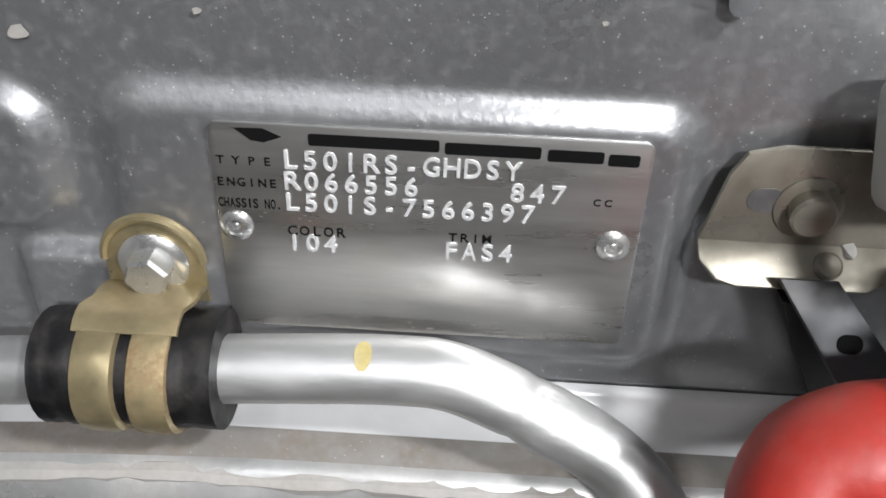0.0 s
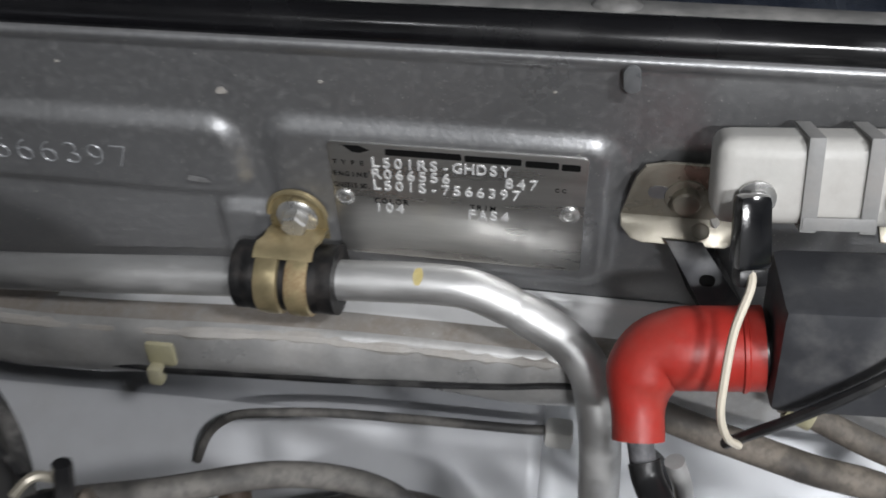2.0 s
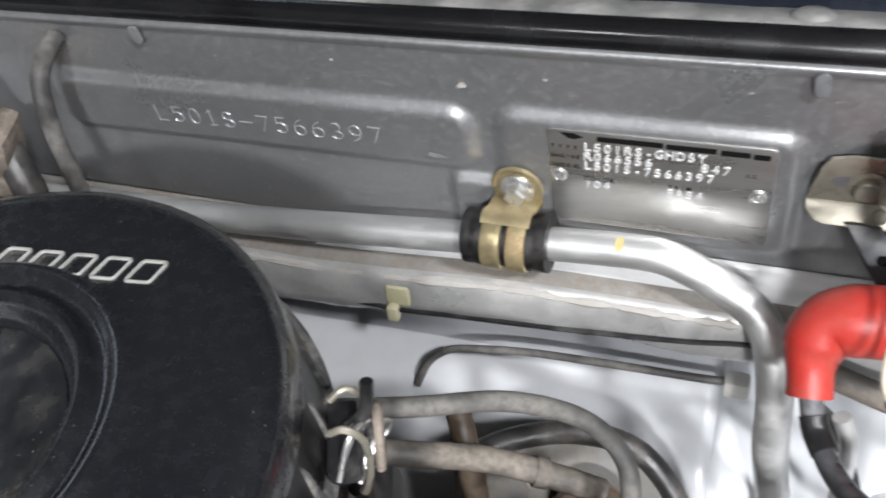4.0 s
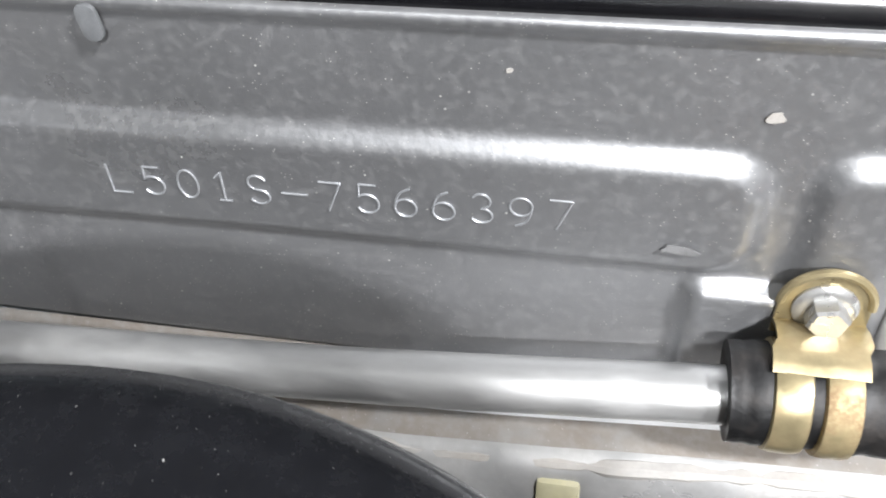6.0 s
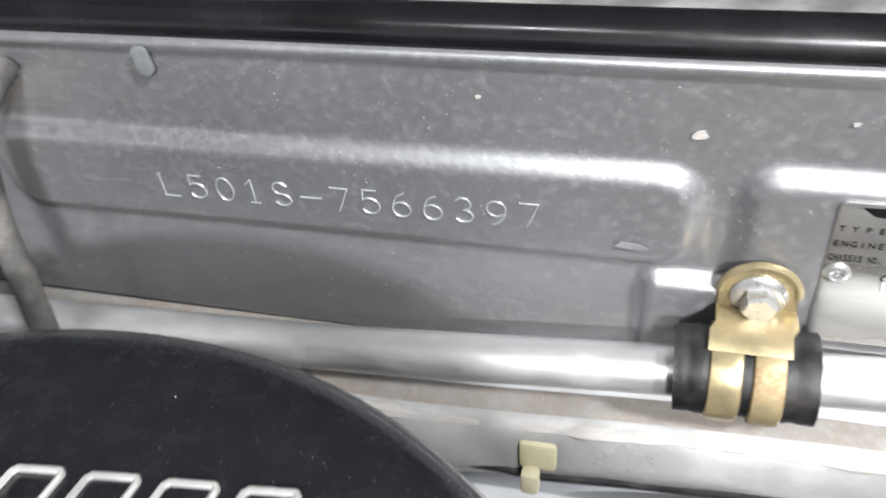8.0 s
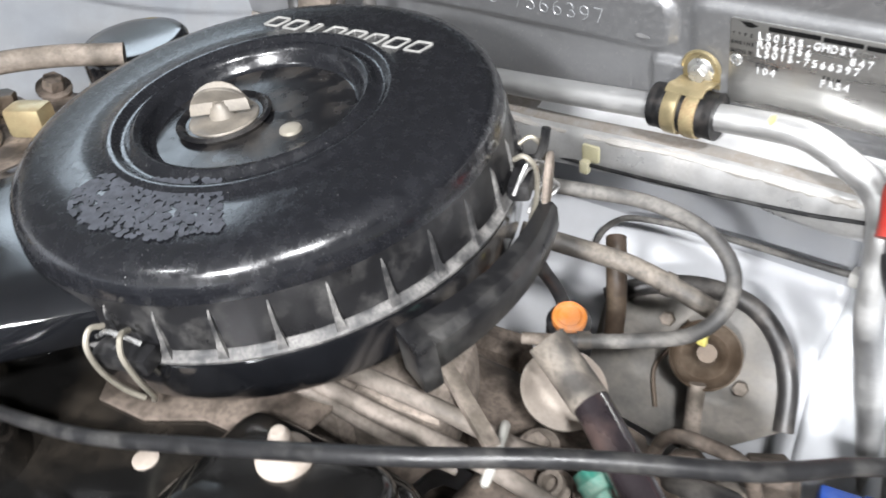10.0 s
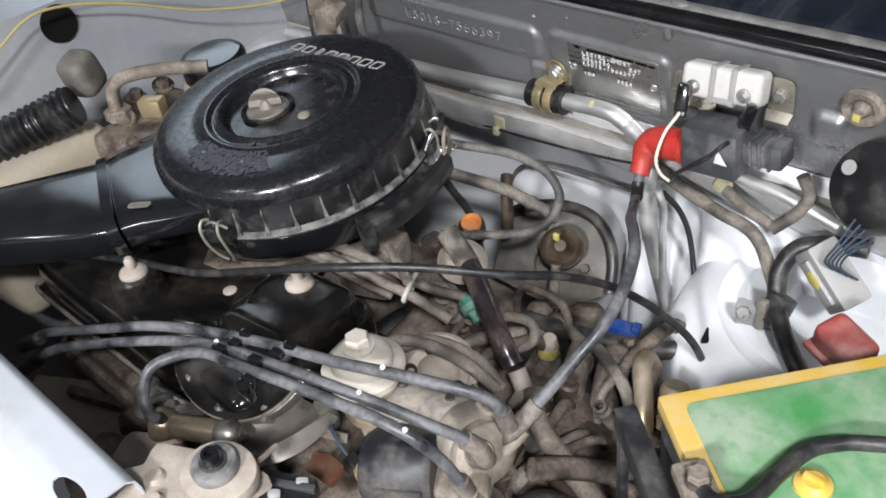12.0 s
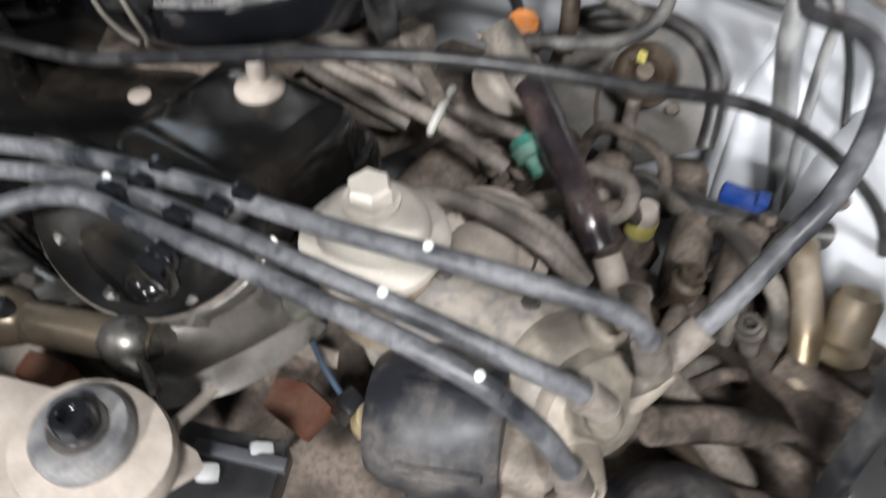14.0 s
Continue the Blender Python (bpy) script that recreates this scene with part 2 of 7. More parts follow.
M["zincrust"] = material("rusting_yellow_zinc", (0.42, 0.35, 0.20), 0.40, 0.65, 0.22, 60, 0.1, 400, (0.15, 0.060, 0.022), 0.42, 110)
M["nutdust"] = material("dusty_wing_nut", (0.16, 0.145, 0.125), 0.45, 0.3, 0.3, 80, 0.2, 300, (0.28, 0.245, 0.20), 0.35, 60)
M["shield"] = material("dusty_grey_shield", (0.10, 0.095, 0.088), 0.55, 0.3, 0.3, 40, 0.4, 200, (0.23, 0.205, 0.175), 0.35, 30)
M["rusthose"] = material("rusty_brown_rubber", (0.038, 0.025, 0.017), 0.5, 0.0, 0.4, 60, 0.2, 250, (0.20, 0.15, 0.10), 0.3, 50)
M["disth"] = material("dusty_blue_black_housing", (0.012, 0.013, 0.017), 0.48, 0.0, 0.3, 40, 0.2, 250, (0.26, 0.23, 0.20), 0.22, 45)
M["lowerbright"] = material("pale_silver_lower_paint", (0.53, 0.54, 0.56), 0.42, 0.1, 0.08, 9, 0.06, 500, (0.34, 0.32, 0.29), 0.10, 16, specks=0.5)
# darker copy of the lower silver, for the shade under the ledge
M["lowershade"] = material("shaded_silver_lower_paint", (0.36, 0.37, 0.39), 0.42, 0.35, 0.10, 9, 0.06, 500, (0.34, 0.32, 0.29), 0.14, 16, specks=0.5)
M["frontpaint"] = material("silver_front_panel_paint", (0.56, 0.59, 0.64), 0.40, 0.2, 0.08, 9, 0.05, 600, (0.36, 0.33, 0.29), 0.16, 14, specks=0.5)
M["stubmetal"] = material("brown_grimy_metal", (0.17, 0.135, 0.095), 0.34, 0.6, 0.3, 50, 0.2, 200, (0.25, 0.205, 0.155), 0.25, 45)
M["coverdull"] = material("dull_black_cover", (0.010, 0.0092, 0.0085), 0.42, 0.0, 0.3, 50, 0.15, 200, (0.10, 0.085, 0.07), 0.08, 50)
M["scuffgrey"] = material("rubbed_grey_paint", (0.25, 0.25, 0.252), 0.55, 0.3, 0.25, 200, 0.2, 400)
M["webmetal"] = material("grimy_bright_casting", (0.15, 0.142, 0.132), 0.34, 0.8, 0.4, 45, 0.35, 120, (0.17, 0.14, 0.11), 0.30, 40)
M["cast"] = material("shiny_grimy_casting", (0.25, 0.24, 0.222), 0.30, 0.85, 0.35, 60, 0.30, 140, (0.20, 0.17, 0.14), 0.26, 40)
M["plate_ink"].node_tree.nodes["Principled BSDF"].inputs["Specular IOR Level"].default_value = 0.1
M["whiteclip"] = material("dusty_white_plastic", (0.40, 0.395, 0.36), 0.5, 0.0, 0.15, 60, 0.1, 300, DUST, 0.25, 60)
M["zincdull"] = material("tarnished_brass", (0.30, 0.23, 0.14), 0.40, 0.7, 0.25, 50, 0.2, 300, DUST, 0.35, 40)
M["disttop"] = material("blue_grey_casting_under_dust", (0.11, 0.118, 0.14), 0.5, 0.4, 0.3, 40, 0.3, 250, (0.40, 0.345, 0.28), 0.55, 22)
M["capgreen"] = material("dull_grey_green_metal", (0.19, 0.19, 0.15), 0.38, 0.6, 0.25, 60, 0.2, 300, DUST, 0.3, 60)
M["captan"] = material("dusty_tan_cap", (0.17, 0.15, 0.125), 0.55, 0.0, 0.3, 60, 0.4, 200, (0.42, 0.36, 0.29), 0.48, 34)
M["bracketgrey"] = material("dusty_dark_bracket", (0.028, 0.029, 0.033), 0.45, 0.3, 0.3, 40, 0.3, 200, (0.27, 0.26, 0.25), 0.24, 30)
M["codewhite"] = material("stamped_code_white", (0.66, 0.66, 0.66), 0.4, 0.2, 0.25, 500)
M["filterpale"] = material("pale_filter_paint", (0.46, 0.425, 0.375), 0.5, 0.1, 0.2, 70, 0.25, 300, (0.55, 0.50, 0.435), 0.45, 45)
M["sleeverubber"] = material("perished_rubber_sleeve", (0.007, 0.007, 0.0075), 0.50, 0.0, 0.35, 90, 0.9, 160, (0.15, 0.12, 0.10), 0.06, 90)
M["oldyellow"] = material("worn_yellow_paint", (0.48, 0.40, 0.17), 0.5, 0.0, 0.25, 150, 0.1, 300, (0.55, 0.54, 0.50), 0.3, 200)
M["lampglow"] = glow("lit_tube", (0.92, 0.97, 1.0), 14.0)

# ---- mesh helpers ----


def thing(name, at, label, category, group="", kind=""):
    ob = new(name)
    ob.empty_display_size = 0.02
    ob.location = at
    return tagged(ob, label, category, group, kind)


def origin_of(ob):
    v = Vector((0, 0, 0))
    while ob is not None:
        v += ob.location
        ob = ob.parent
    return v


def finish(bm, name, mat, smooth=True, angle=40.0):
    bmesh.ops.recalc_face_normals(bm, faces=bm.faces)
    me = bpy.data.meshes.new(name)
    if smooth:
        lim = radians(angle)
        for e in bm.edges:
            e.smooth = len(e.link_faces) == 2 and e.calc_face_angle(0.0) < lim
        for f in bm.faces:
            f.smooth = True
    bm.to_mesh(me)
    bm.free()
    for m in mat if isinstance(mat, (list, tuple)) else [mat]:
        me.materials.append(m)
    return me


def part(name, bm, mat, parent=None, label="", smooth=True, angle=40.0):
    """One mesh under a thing or part. The bmesh is in world places."""
    if parent is not None:
        base = origin_of(parent)
        bmesh.ops.translate(bm, verts=bm.verts, vec=-base)
    ob = new(name, finish(bm, name, mat, smooth, angle))
    ob.parent = parent
    if label:
        ob["label"] = label
    return ob


def solo(name, bm, mat, label, category, at=None, group="", kind="", smooth=True, angle=40.0):
    """A thing that is one mesh."""
    if at is not None:
        bmesh.ops.translate(bm, verts=bm.verts, vec=-Vector(at))
    ob = new(name, finish(bm, name, mat, smooth, angle))
    if at is not None:
        ob.location = at
    return tagged(ob, label, category, group, kind)


def spline(points, sub=6):
    P = [Vector(p) for p in points]
    if len(P) < 3:
        return P
    Q = [P[0] * 2 - P[1]] + P + [P[-1] * 2 - P[-2]]
    out = []
    for i in range(1, len(Q) - 2):
        a, b, c, d = Q[i - 1:i + 3]
        for k in range(sub):
            t = k / sub
            out.append(0.5 * ((2 * b) + (c - a) * t + (2 * a - 5 * b + 4 * c - d) * t * t + (3 * b - a - 3 * c + d) * t ** 3))
    out.append(P[-1])
    return out


def tube(points, r, seg=12, sub=6, bm=None, wobble=0.0, radius=None, seed=0):
    """A round hose, pipe or wire along a smooth line. radius(s) may scale it along its length, s from 0 to 1."""
    bm = bm or bmesh.new()
    P = spline(points, sub)
    rnd = random.Random(seed)
    rings, up = [], None
    for i, p in enumerate(P):
        t = (P[min(i + 1, len(P) - 1)] - P[max(i - 1, 0)]).normalized()
        if up is None:
            up = t.orthogonal().normalized()
        up = (up - t * up.dot(t)).normalized()
        side = t.cross(up)
        k = (radius(i / (len(P) - 1)) if radius else 1.0) * (1 + wobble * rnd.uniform(-1, 1))
        rings.append([bm.verts.new(p + (up * math.cos(a) + side * math.sin(a)) * r * k) for a in [2 * math.pi * j / seg for j in range(seg)]])
    for a, b in zip(rings, rings[1:]):
        for j in range(seg):
            bm.faces.new((a[j], a[(j + 1) % seg], b[(j + 1) % seg], b[j]))
    bm.faces.new(list(reversed(rings[0])))
    bm.faces.new(rings[-1])
    return bm


def basis(axis):
    z = Vector(axis).normalized()
    return z.to_track_quat("Z", "Y").to_matrix()


def lathe(profile, at, axis=(0, 0, 1), seg=32, bm=None, squash=(1, 1)):
    """Turned shape: (radius, height) pairs round an axis through a place."""
    bm = bm or bmesh.new()
    R, at = basis(axis), Vector(at)
    rings = []
    for r, h in profile:
        if r < 1e-6:
            rings.append([bm.verts.new(at + R @ Vector((0, 0, h)))])
        else:
            rings.append([bm.verts.new(at + R @ Vector((r * squash[0] * math.cos(a), r * squash[1] * math.sin(a), h))) for a in [2 * math.pi * j / seg for j in range(seg)]])
    for a, b in zip(rings, rings[1:]):
        if len(a) == 1 and len(b) == 1:
            continue
        for j in range(seg):
            k = (j + 1) % seg
            if len(a) == 1:
                bm.faces.new((a[0], b[k], b[j]))
            elif len(b) == 1:
                bm.faces.new((a[j], a[k], b[0]))
            else:
                bm.faces.new((a[j], a[k], b[k], b[j]))
    for ring, rev in ((rings[0], True), (rings[-1], False)):
        if len(ring) > 2:
            bm.faces.new(list(reversed(ring)) if rev else ring)
    return bm


def rbox(at, size, bevel=0.002, rot=None, bm=None, segs=2, taper=None):
    """A box with rounded edges; rot: a matrix; taper: scale of its top."""
    tmp = bmesh.new()
    bmesh.ops.create_cube(tmp, size=1.0)
    for v in tmp.verts:
        k = taper if taper and v.co.z > 0 else 1.0
        v.co = Vector((v.co.x * size[0] * k, v.co.y * size[1] * k, v.co.z * size[2]))
    if bevel > 0:
        bmesh.ops.bevel(tmp, geom=tmp.edges[:], offset=bevel, segments=segs, profile=0.6, affect="EDGES", clamp_overlap=True)
    R = rot if rot is not None else Matrix.Identity(3)
    for v in tmp.verts:
        v.co = R @ v.co + Vector(at)
    return merge(bm, tmp)


def merge(bm, tmp):
    if bm is None:
        return tmp
    me = bpy.data.meshes.new("joined")
    tmp.to_mesh(me)
    tmp.free()
    bm.from_mesh(me)
    bpy.data.meshes.remove(me)
    return bm


def rot3(rx=0, ry=0, rz=0):
    return Euler([radians(a) for a in (rx, ry, rz)]).to_matrix()


def slab(outline, at, R, thick, bevel=0.0008, bm=None):
    """A flat piece: outline points (u, v) in a plane whose axes are R's columns, given its thickness along the third."""
    tmp = bmesh.new()
    at = Vector(at)
    lo = [tmp.verts.new(Vector((u, v, 0))) for u, v in outline]
    face = tmp.faces.new(lo)
    ext = bmesh.ops.extrude_face_region(tmp, geom=[face])
    bmesh.ops.translate(tmp, verts=[g for g in ext["geom"] if isinstance(g, bmesh.types.BMVert)], vec=(0, 0, thick))
    if bevel > 0:
        sharp = [e for e in tmp.edges if e.calc_face_angle(0) > radians(50) and abs(e.verts[0].co.z - e.verts[1].co.z) < 1e-7]
        bmesh.ops.bevel(tmp, geom=sharp, offset=bevel, segments=2, profile=0.6, affect="EDGES", clamp_overlap=True)
    for v in tmp.verts:
        v.co = R @ v.co + at
    return merge(bm, tmp)


def rounded(w, h, r, n=5, x0=0.0, y0=0.0):
    out = []
    for cx, cy, a0 in ((w / 2 - r, h / 2 - r, 0), (-w / 2 + r, h / 2 - r, 90), (-w / 2 + r, -h / 2 + r, 180), (w / 2 - r, -h / 2 + r, 270)):
        for k in range(n + 1):
            a = radians(a0 + 90 * k / n)
            out.append((x0 + cx + r * math.cos(a), y0 + cy + r * math.sin(a)))
    return out


def hexnut(at, axis, across, height, bm=None, turn=0.0):
    """A hexagon bolt head with a chamfered top."""
    bm = bm or bmesh.new()
    R, at, r = basis(axis) @ rot3(0, 0, turn), Vector(at), across / math.sqrt(3)
    rings = [[bm.verts.new(at + R @ Vector((k * r * math.cos(radians(60 * j)), k * r * math.sin(radians(60 * j)), h))) for j in range(6)]
             for k, h in ((1.0, 0.0), (1.0, height * 0.82), (0.86, height))]
    for a, b in zip(rings, rings[1:]):
        for j in range(6):
            bm.faces.new((a[j], a[(j + 1) % 6], b[(j + 1) % 6], b[j]))
    bm.faces.new(rings[-1])
    bm.faces.new(list(reversed(rings[0])))
    return bm


def letters(text, at, R, height, pitch, depth=0.0003, width=0.72, thin=0.0, bm=None, wide=False):
    """A line of characters of the built-in font, each set on its own pitch, as one mesh. R's columns: along, up, out."""
    bm = bm or bmesh.new()
    at = Vector(at)
    for i, ch in enumerate(text):
        if ch == " ":
            continue
        cu = bpy.data.curves.new("letter", "FONT")
        cu.body, cu.align_x, cu.extrude, cu.offset, cu.resolution_u = ch, "CENTER", depth / height / 1.4, thin, 3
        ob = bpy.data.objects.new("letter", cu)
        scene.collection.objects.link(ob)
        me = bpy.data.meshes.new_from_object(ob.evaluated_get(bpy.context.evaluated_depsgraph_get()))
        xs = [v.co.x for v in me.vertices] or [0, 1]
        w = max(xs) - min(xs)
        s = height / 0.73
        sx = min(s, pitch * width / max(w, 0.05)) if ch not in "1-.I" else s * 0.9
        if wide:
            sx = s if ch == "1" else pitch * width / max(w, 0.05)
        for v in me.vertices:
            v.co = R @ Vector(((v.co.x * sx) + pitch * (i + 0.5), v.co.y * s, v.co.z * s)) + at
        bm.from_mesh(me)
        bpy.data.objects.remove(ob)
        bpy.data.curves.remove(cu)
        bpy.data.meshes.remove(me)
    return bm

# ---- workshop ----


def sheet_box(name, lo, hi, mat, label, category):
    bm = bmesh.new()
    bmesh.ops.create_cube(bm, size=1.0)
    for v in bm.verts:
        v.co = Vector([lo[i] + (v.co[i] + 0.5) * (hi[i] - lo[i]) for i in range(3)])
    return solo(name, bm, mat, label, category, kind="structure", smooth=False)


sheet_box("floor", (-4, -4, -0.1), (4, 4, 0), M["concrete"], "smooth grey concrete workshop floor", "floor")
sheet_box("ceiling", (-4, -4, 2.85), (4, 4, 2.95), M["ceilpaint"], "white painted workshop ceiling", "ceiling")
sheet_box("wall_south", (-4, -4.15, 0), (4, -4, 2.85), M["wallpaint"], "pale painted plain workshop wall", "wall")
sheet_box("wall_north", (-4, 4, 0), (4, 4.15, 2.85), M["wallpaint"], "pale painted plain workshop wall", "wall")
sheet_box("wall_west", (-4.15, -4, 0), (-4, 4, 2.85), M["wallpaint"], "pale painted plain workshop wall", "wall")
sheet_box("wall_east", (4, -4, 0), (4.15, 4, 2.85), M["wallpaint"], "pale painted plain workshop wall", "wall")
sheet_box("window_roof_light", (-3.9, 0.4, 2.838), (-1.8, 2.8, 2.846), M["skylight"], "translucent daylit roof sheet in the workshop ceiling", "roof light")
for (lx, ly, lz), watts in LAMPS:
    fit_ = thing("ceiling_light", (lx, ly, 2.85), "white round bay light hanging from the ceiling", "ceiling light", "workshop ceiling lights")
    part("housing", lathe([(0.0, 0.090), (0.05, 0.090), (0.06, 0.060), (0.19, 0.035), (0.20, 0.015), (0.19, 0.013), (0.0, 0.030)], (lx, ly, lz), seg=40), M["ceilpaint"], fit_)
    part("lens", lathe([(0.0, 0.018), (0.15, 0.018), (0.155, 0.014), (0.0, 0.012)], (lx, ly, lz), seg=40), M["lampglow"], fit_, "lit white lens")
    part("drop_rod", tube([(lx, ly, lz + 0.085), (lx, ly, 2.85)], 0.008, 10, 2), M["ceilpaint"], fit_)

# ---- bulkhead ----
LEAN = 0.16


def wall_y(z):
    return 0.0037 + (0.95 - z) * LEAN


OUT = Vector((0, -1, -LEAN)).normalized()
UPW = Vector((0, -LEAN, 1)).normalized()
WALL_R = Matrix((Vector((1, 0, 0)), UPW, OUT)).transposed()


def on_wall(x, z, off=0.0):
    return Vector((x, wall_y(z), z)) + OUT * off


def smooth01(t):
    t = min(1.0, max(0.0, t))
    return t * t * (3 - 2 * t)


def pad_height(x, z, x0, x1, z0, z1, r, bevel, high):
    cx, cz = (x0 + x1) / 2, (z0 + z1) / 2
    qx, qz = abs(x - cx) - (x1 - x0) / 2 + r, abs(z - cz) - (z1 - z0) / 2 + r
    d = math.hypot(max(qx, 0), max(qz, 0)) + min(max(qx, qz), 0) - r
    return high * smooth01(-d / bevel)


PADS = [
    (-0.0790, 0.0645, 0.8800, 0.9585, 0.014, 0.0085, 0.0042),
    (-0.345, -0.0840, 0.9125, 0.9565, 0.016, 0.0080, 0.0044),
    (-0.1050, -0.050, 0.860, 0.9140, 0.006, 0.005, 0.0055),
    (0.188, 0.224, 0.905, 0.945, 0.012, 0.010, 0.0060),
]


def emboss(x, z):
    h = 0.0
    for p in PADS:
        h = max(h, pad_height(x, z, *p))
    return h + 0.0004 * math.sin(x * 21.0) * math.sin(z * 60.0)


def swept(name, xs, profile, mat, label, shape=None, thick=0.0, side=1.0):
    """A pressed sheet: a (y, z) profile run along x, with an optional relief."""
    verts = []
    for x in xs:
        for y, z in profile:
            p = Vector((x, y, z))
            if shape:
                p = shape(p)
            verts.append(p)
    m, faces = len(profile), []
    for i in range(len(xs) - 1):
        for j in range(m - 1):
            a = i * m + j
            faces.append((a, a + 1, a + m + 1, a + m))
    me = bpy.data.meshes.new(name)
    me.from_pydata([tuple(v) for v in verts], [], faces)
    me.materials.append(mat)
    me.polygons.foreach_set("use_smooth", [True] * len(faces))
    ob = new(name, me)
    if thick:
        mod = ob.modifiers.new("thickness", "SOLIDIFY")
        mod.thickness, mod.offset = thick, side
    return tagged(ob, label, "bulkhead", kind="structure")


XS = [-0.56 + 1.04 * i / 520 for i in range(521)]
def drop(x):
    return 0.008 * smooth01((-0.04 - x) / 0.16)


upper = [(0.010, 0.9900), (0.003, 0.9905), (-0.0022, 0.9902), (-0.0044, 0.9890), (-0.0046, 0.9872), (-0.0034, 0.9855)] + [(wall_y(z), z) for z in [0.984 - 0.0017 * k for k in range(66)]]
swept("wall_bulkhead_upper", XS, upper, M["silver"], "pressed silver-grey painted bulkhead panel with raised pads",
      lambda p: p + OUT * emboss(p.x, p.z) - Vector((0, 0, drop(p.x) * smooth01((0.905 - p.z) / 0.0285))) if p.z < 0.985 else p, 0.0012, -1.0)
z_low = upper[-1][1]
LEDGE = [(wall_y(z_low), z_low), (wall_y(z_low) - 0.0015, z_low - 0.003), (0.0135, 0.8672), (0.0085, 0.8640), (0.0045, 0.8622), (0.0020, 0.8616), (-0.003, 0.8606), (-0.0072, 0.8590), (-0.0098, 0.8572), (-0.0108, 0.8545), (-0.0116, 0.8505),
         (-0.0118, 0.845), (-0.0119, 0.840), (-0.0116, 0.8355), (-0.0100, 0.8325), (-0.006, 0.8315), (0.006, 0.831), (0.022, 0.829)]


def ledge_wave(p):
    low = smooth01((0.862 - p.z) / 0.012)
    k = 0.0016 * noise.noise(Vector((p.x * 30, p.z * 40, 0))) + 0.0024 * noise.noise(Vector((p.x * 11, 3, p.z * 9)))
    edge = 0.0042 * noise.noise(Vector((p.x * 17, 8, 0))) * smooth01((0.850 - p.z) / 0.014)
    return p + Vector((0, k * low, -drop(p.x) + k * 0.8 * low + edge))


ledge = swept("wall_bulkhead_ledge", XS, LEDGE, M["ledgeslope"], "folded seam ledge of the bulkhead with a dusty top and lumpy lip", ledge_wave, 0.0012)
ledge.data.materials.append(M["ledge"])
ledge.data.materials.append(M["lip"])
rows_in = len(LEDGE) - 1
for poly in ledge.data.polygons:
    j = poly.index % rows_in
    # slope rows take the lit silver, left of x -0.19 the darker ledge paint
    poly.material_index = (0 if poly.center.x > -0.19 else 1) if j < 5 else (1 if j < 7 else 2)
LOWER = [(0.022, 0.829), (0.027, 0.82), (0.033, 0.80), (0.035, 0.78), (0.034, 0.766), (0.028, 0.757), (0.014, 0.749), (0.006, 0.742), (0.001, 0.73),
         (-0.003, 0.70), (-0.008, 0.66), (-0.012, 0.60), (-0.014, 0.50), (-0.014, 0.36)]


def lower_shape(p):
    # a broad swelling over the gearbox tunnel and a hollow beside it
    k = 0.05 * math.exp(-((p.x + 0.30) / 0.13) ** 2) * smooth01((0.80 - p.z) / 0.15)
    step = 0.018 * smooth01((p.x - 0.02) / 0.012) * smooth01((0.755 - p.z) / 0.02)
    # added apron: leans the sheet out by the tower to catch more light
    apron = smooth01((p.x - 0.085) / 0.035) * (0.014 + 0.034 * smooth01((0.829 - p.z) / 0.05))
    return p + Vector((0, -k - step - apron, 0))


low_wall = swept("wall_bulkhead_lower", [x for x in XS[::4] if x < 0.0441], LOWER, M["lowershade"], "silver lower bulkhead sheet with under-ledge shade in its colour", lower_shape, 0.0012)
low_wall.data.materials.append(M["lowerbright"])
# top four rows carry the ledge's shade as a darker colour
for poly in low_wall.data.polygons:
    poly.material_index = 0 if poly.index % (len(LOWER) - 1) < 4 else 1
# same sheet carried on in the lit copy of the silver
swept("wall_bulkhead_side", [x for x in XS[::4] if x > 0.0399], LOWER, M["bright"], "lower bulkhead sheet by the strut tower, its silver lightened as if lit", lower_shape, 0.0012)
for k, (zz, yy, r) in enumerate(((0.8555, -0.0098, 0.0026),)):
    pts = [(-0.5 + 0.02 * i, yy + 0.0015 * noise.noise(Vector((i * 0.7, k, 1))), zz - drop(-0.5 + 0.02 * i) + 0.0022 * noise.noise(Vector((i * 0.45, k, 5)))) for i in range(50)]
    bead = solo("sealant_bead", tube(pts, r, 8, 4, wobble=0.35, seed=k), M["sealant"], "lumpy pale seam sealant along the bulkhead ledge", "sealant", kind="structure")

# seal, moulding and cowl behind the bulkhead
hs = thing("hood_seal", (0, 0.0065, 0.99), "glossy black rubber hood seal along the bulkhead top", "rubber seal")
part("bulb", tube([(-0.58, 0.0045, 0.9925), (-0.2, 0.0045, 0.9930), (0.2, 0.0045, 0.9935), (0.5, 0.0045, 0.994)], 0.0080, 16, 10), M["seal"], hs)
part("foot_strip", tube([(-0.58, 0.0145, 0.9925), (-0.2, 0.0145, 0.9930), (0.2, 0.0145, 0.9940), (0.5, 0.0145, 0.9945)], 0.0035, 8, 10), M["rubber"], hs)
swept("trim_cowl_moulding", XS[::8], [(0.012, 0.985), (0.017, 0.992), (0.019, 0.9965), (0.030, 0.9980), (0.033, 0.9965), (0.036, 0.9945)], M["cowldust"],
      "dusty grey moulding at the foot of the windscreen", lambda p: p + Vector((0, 0, 0.0012 * noise.noise(Vector((p.x * 25, p.y * 60, 2))))), 0.002)
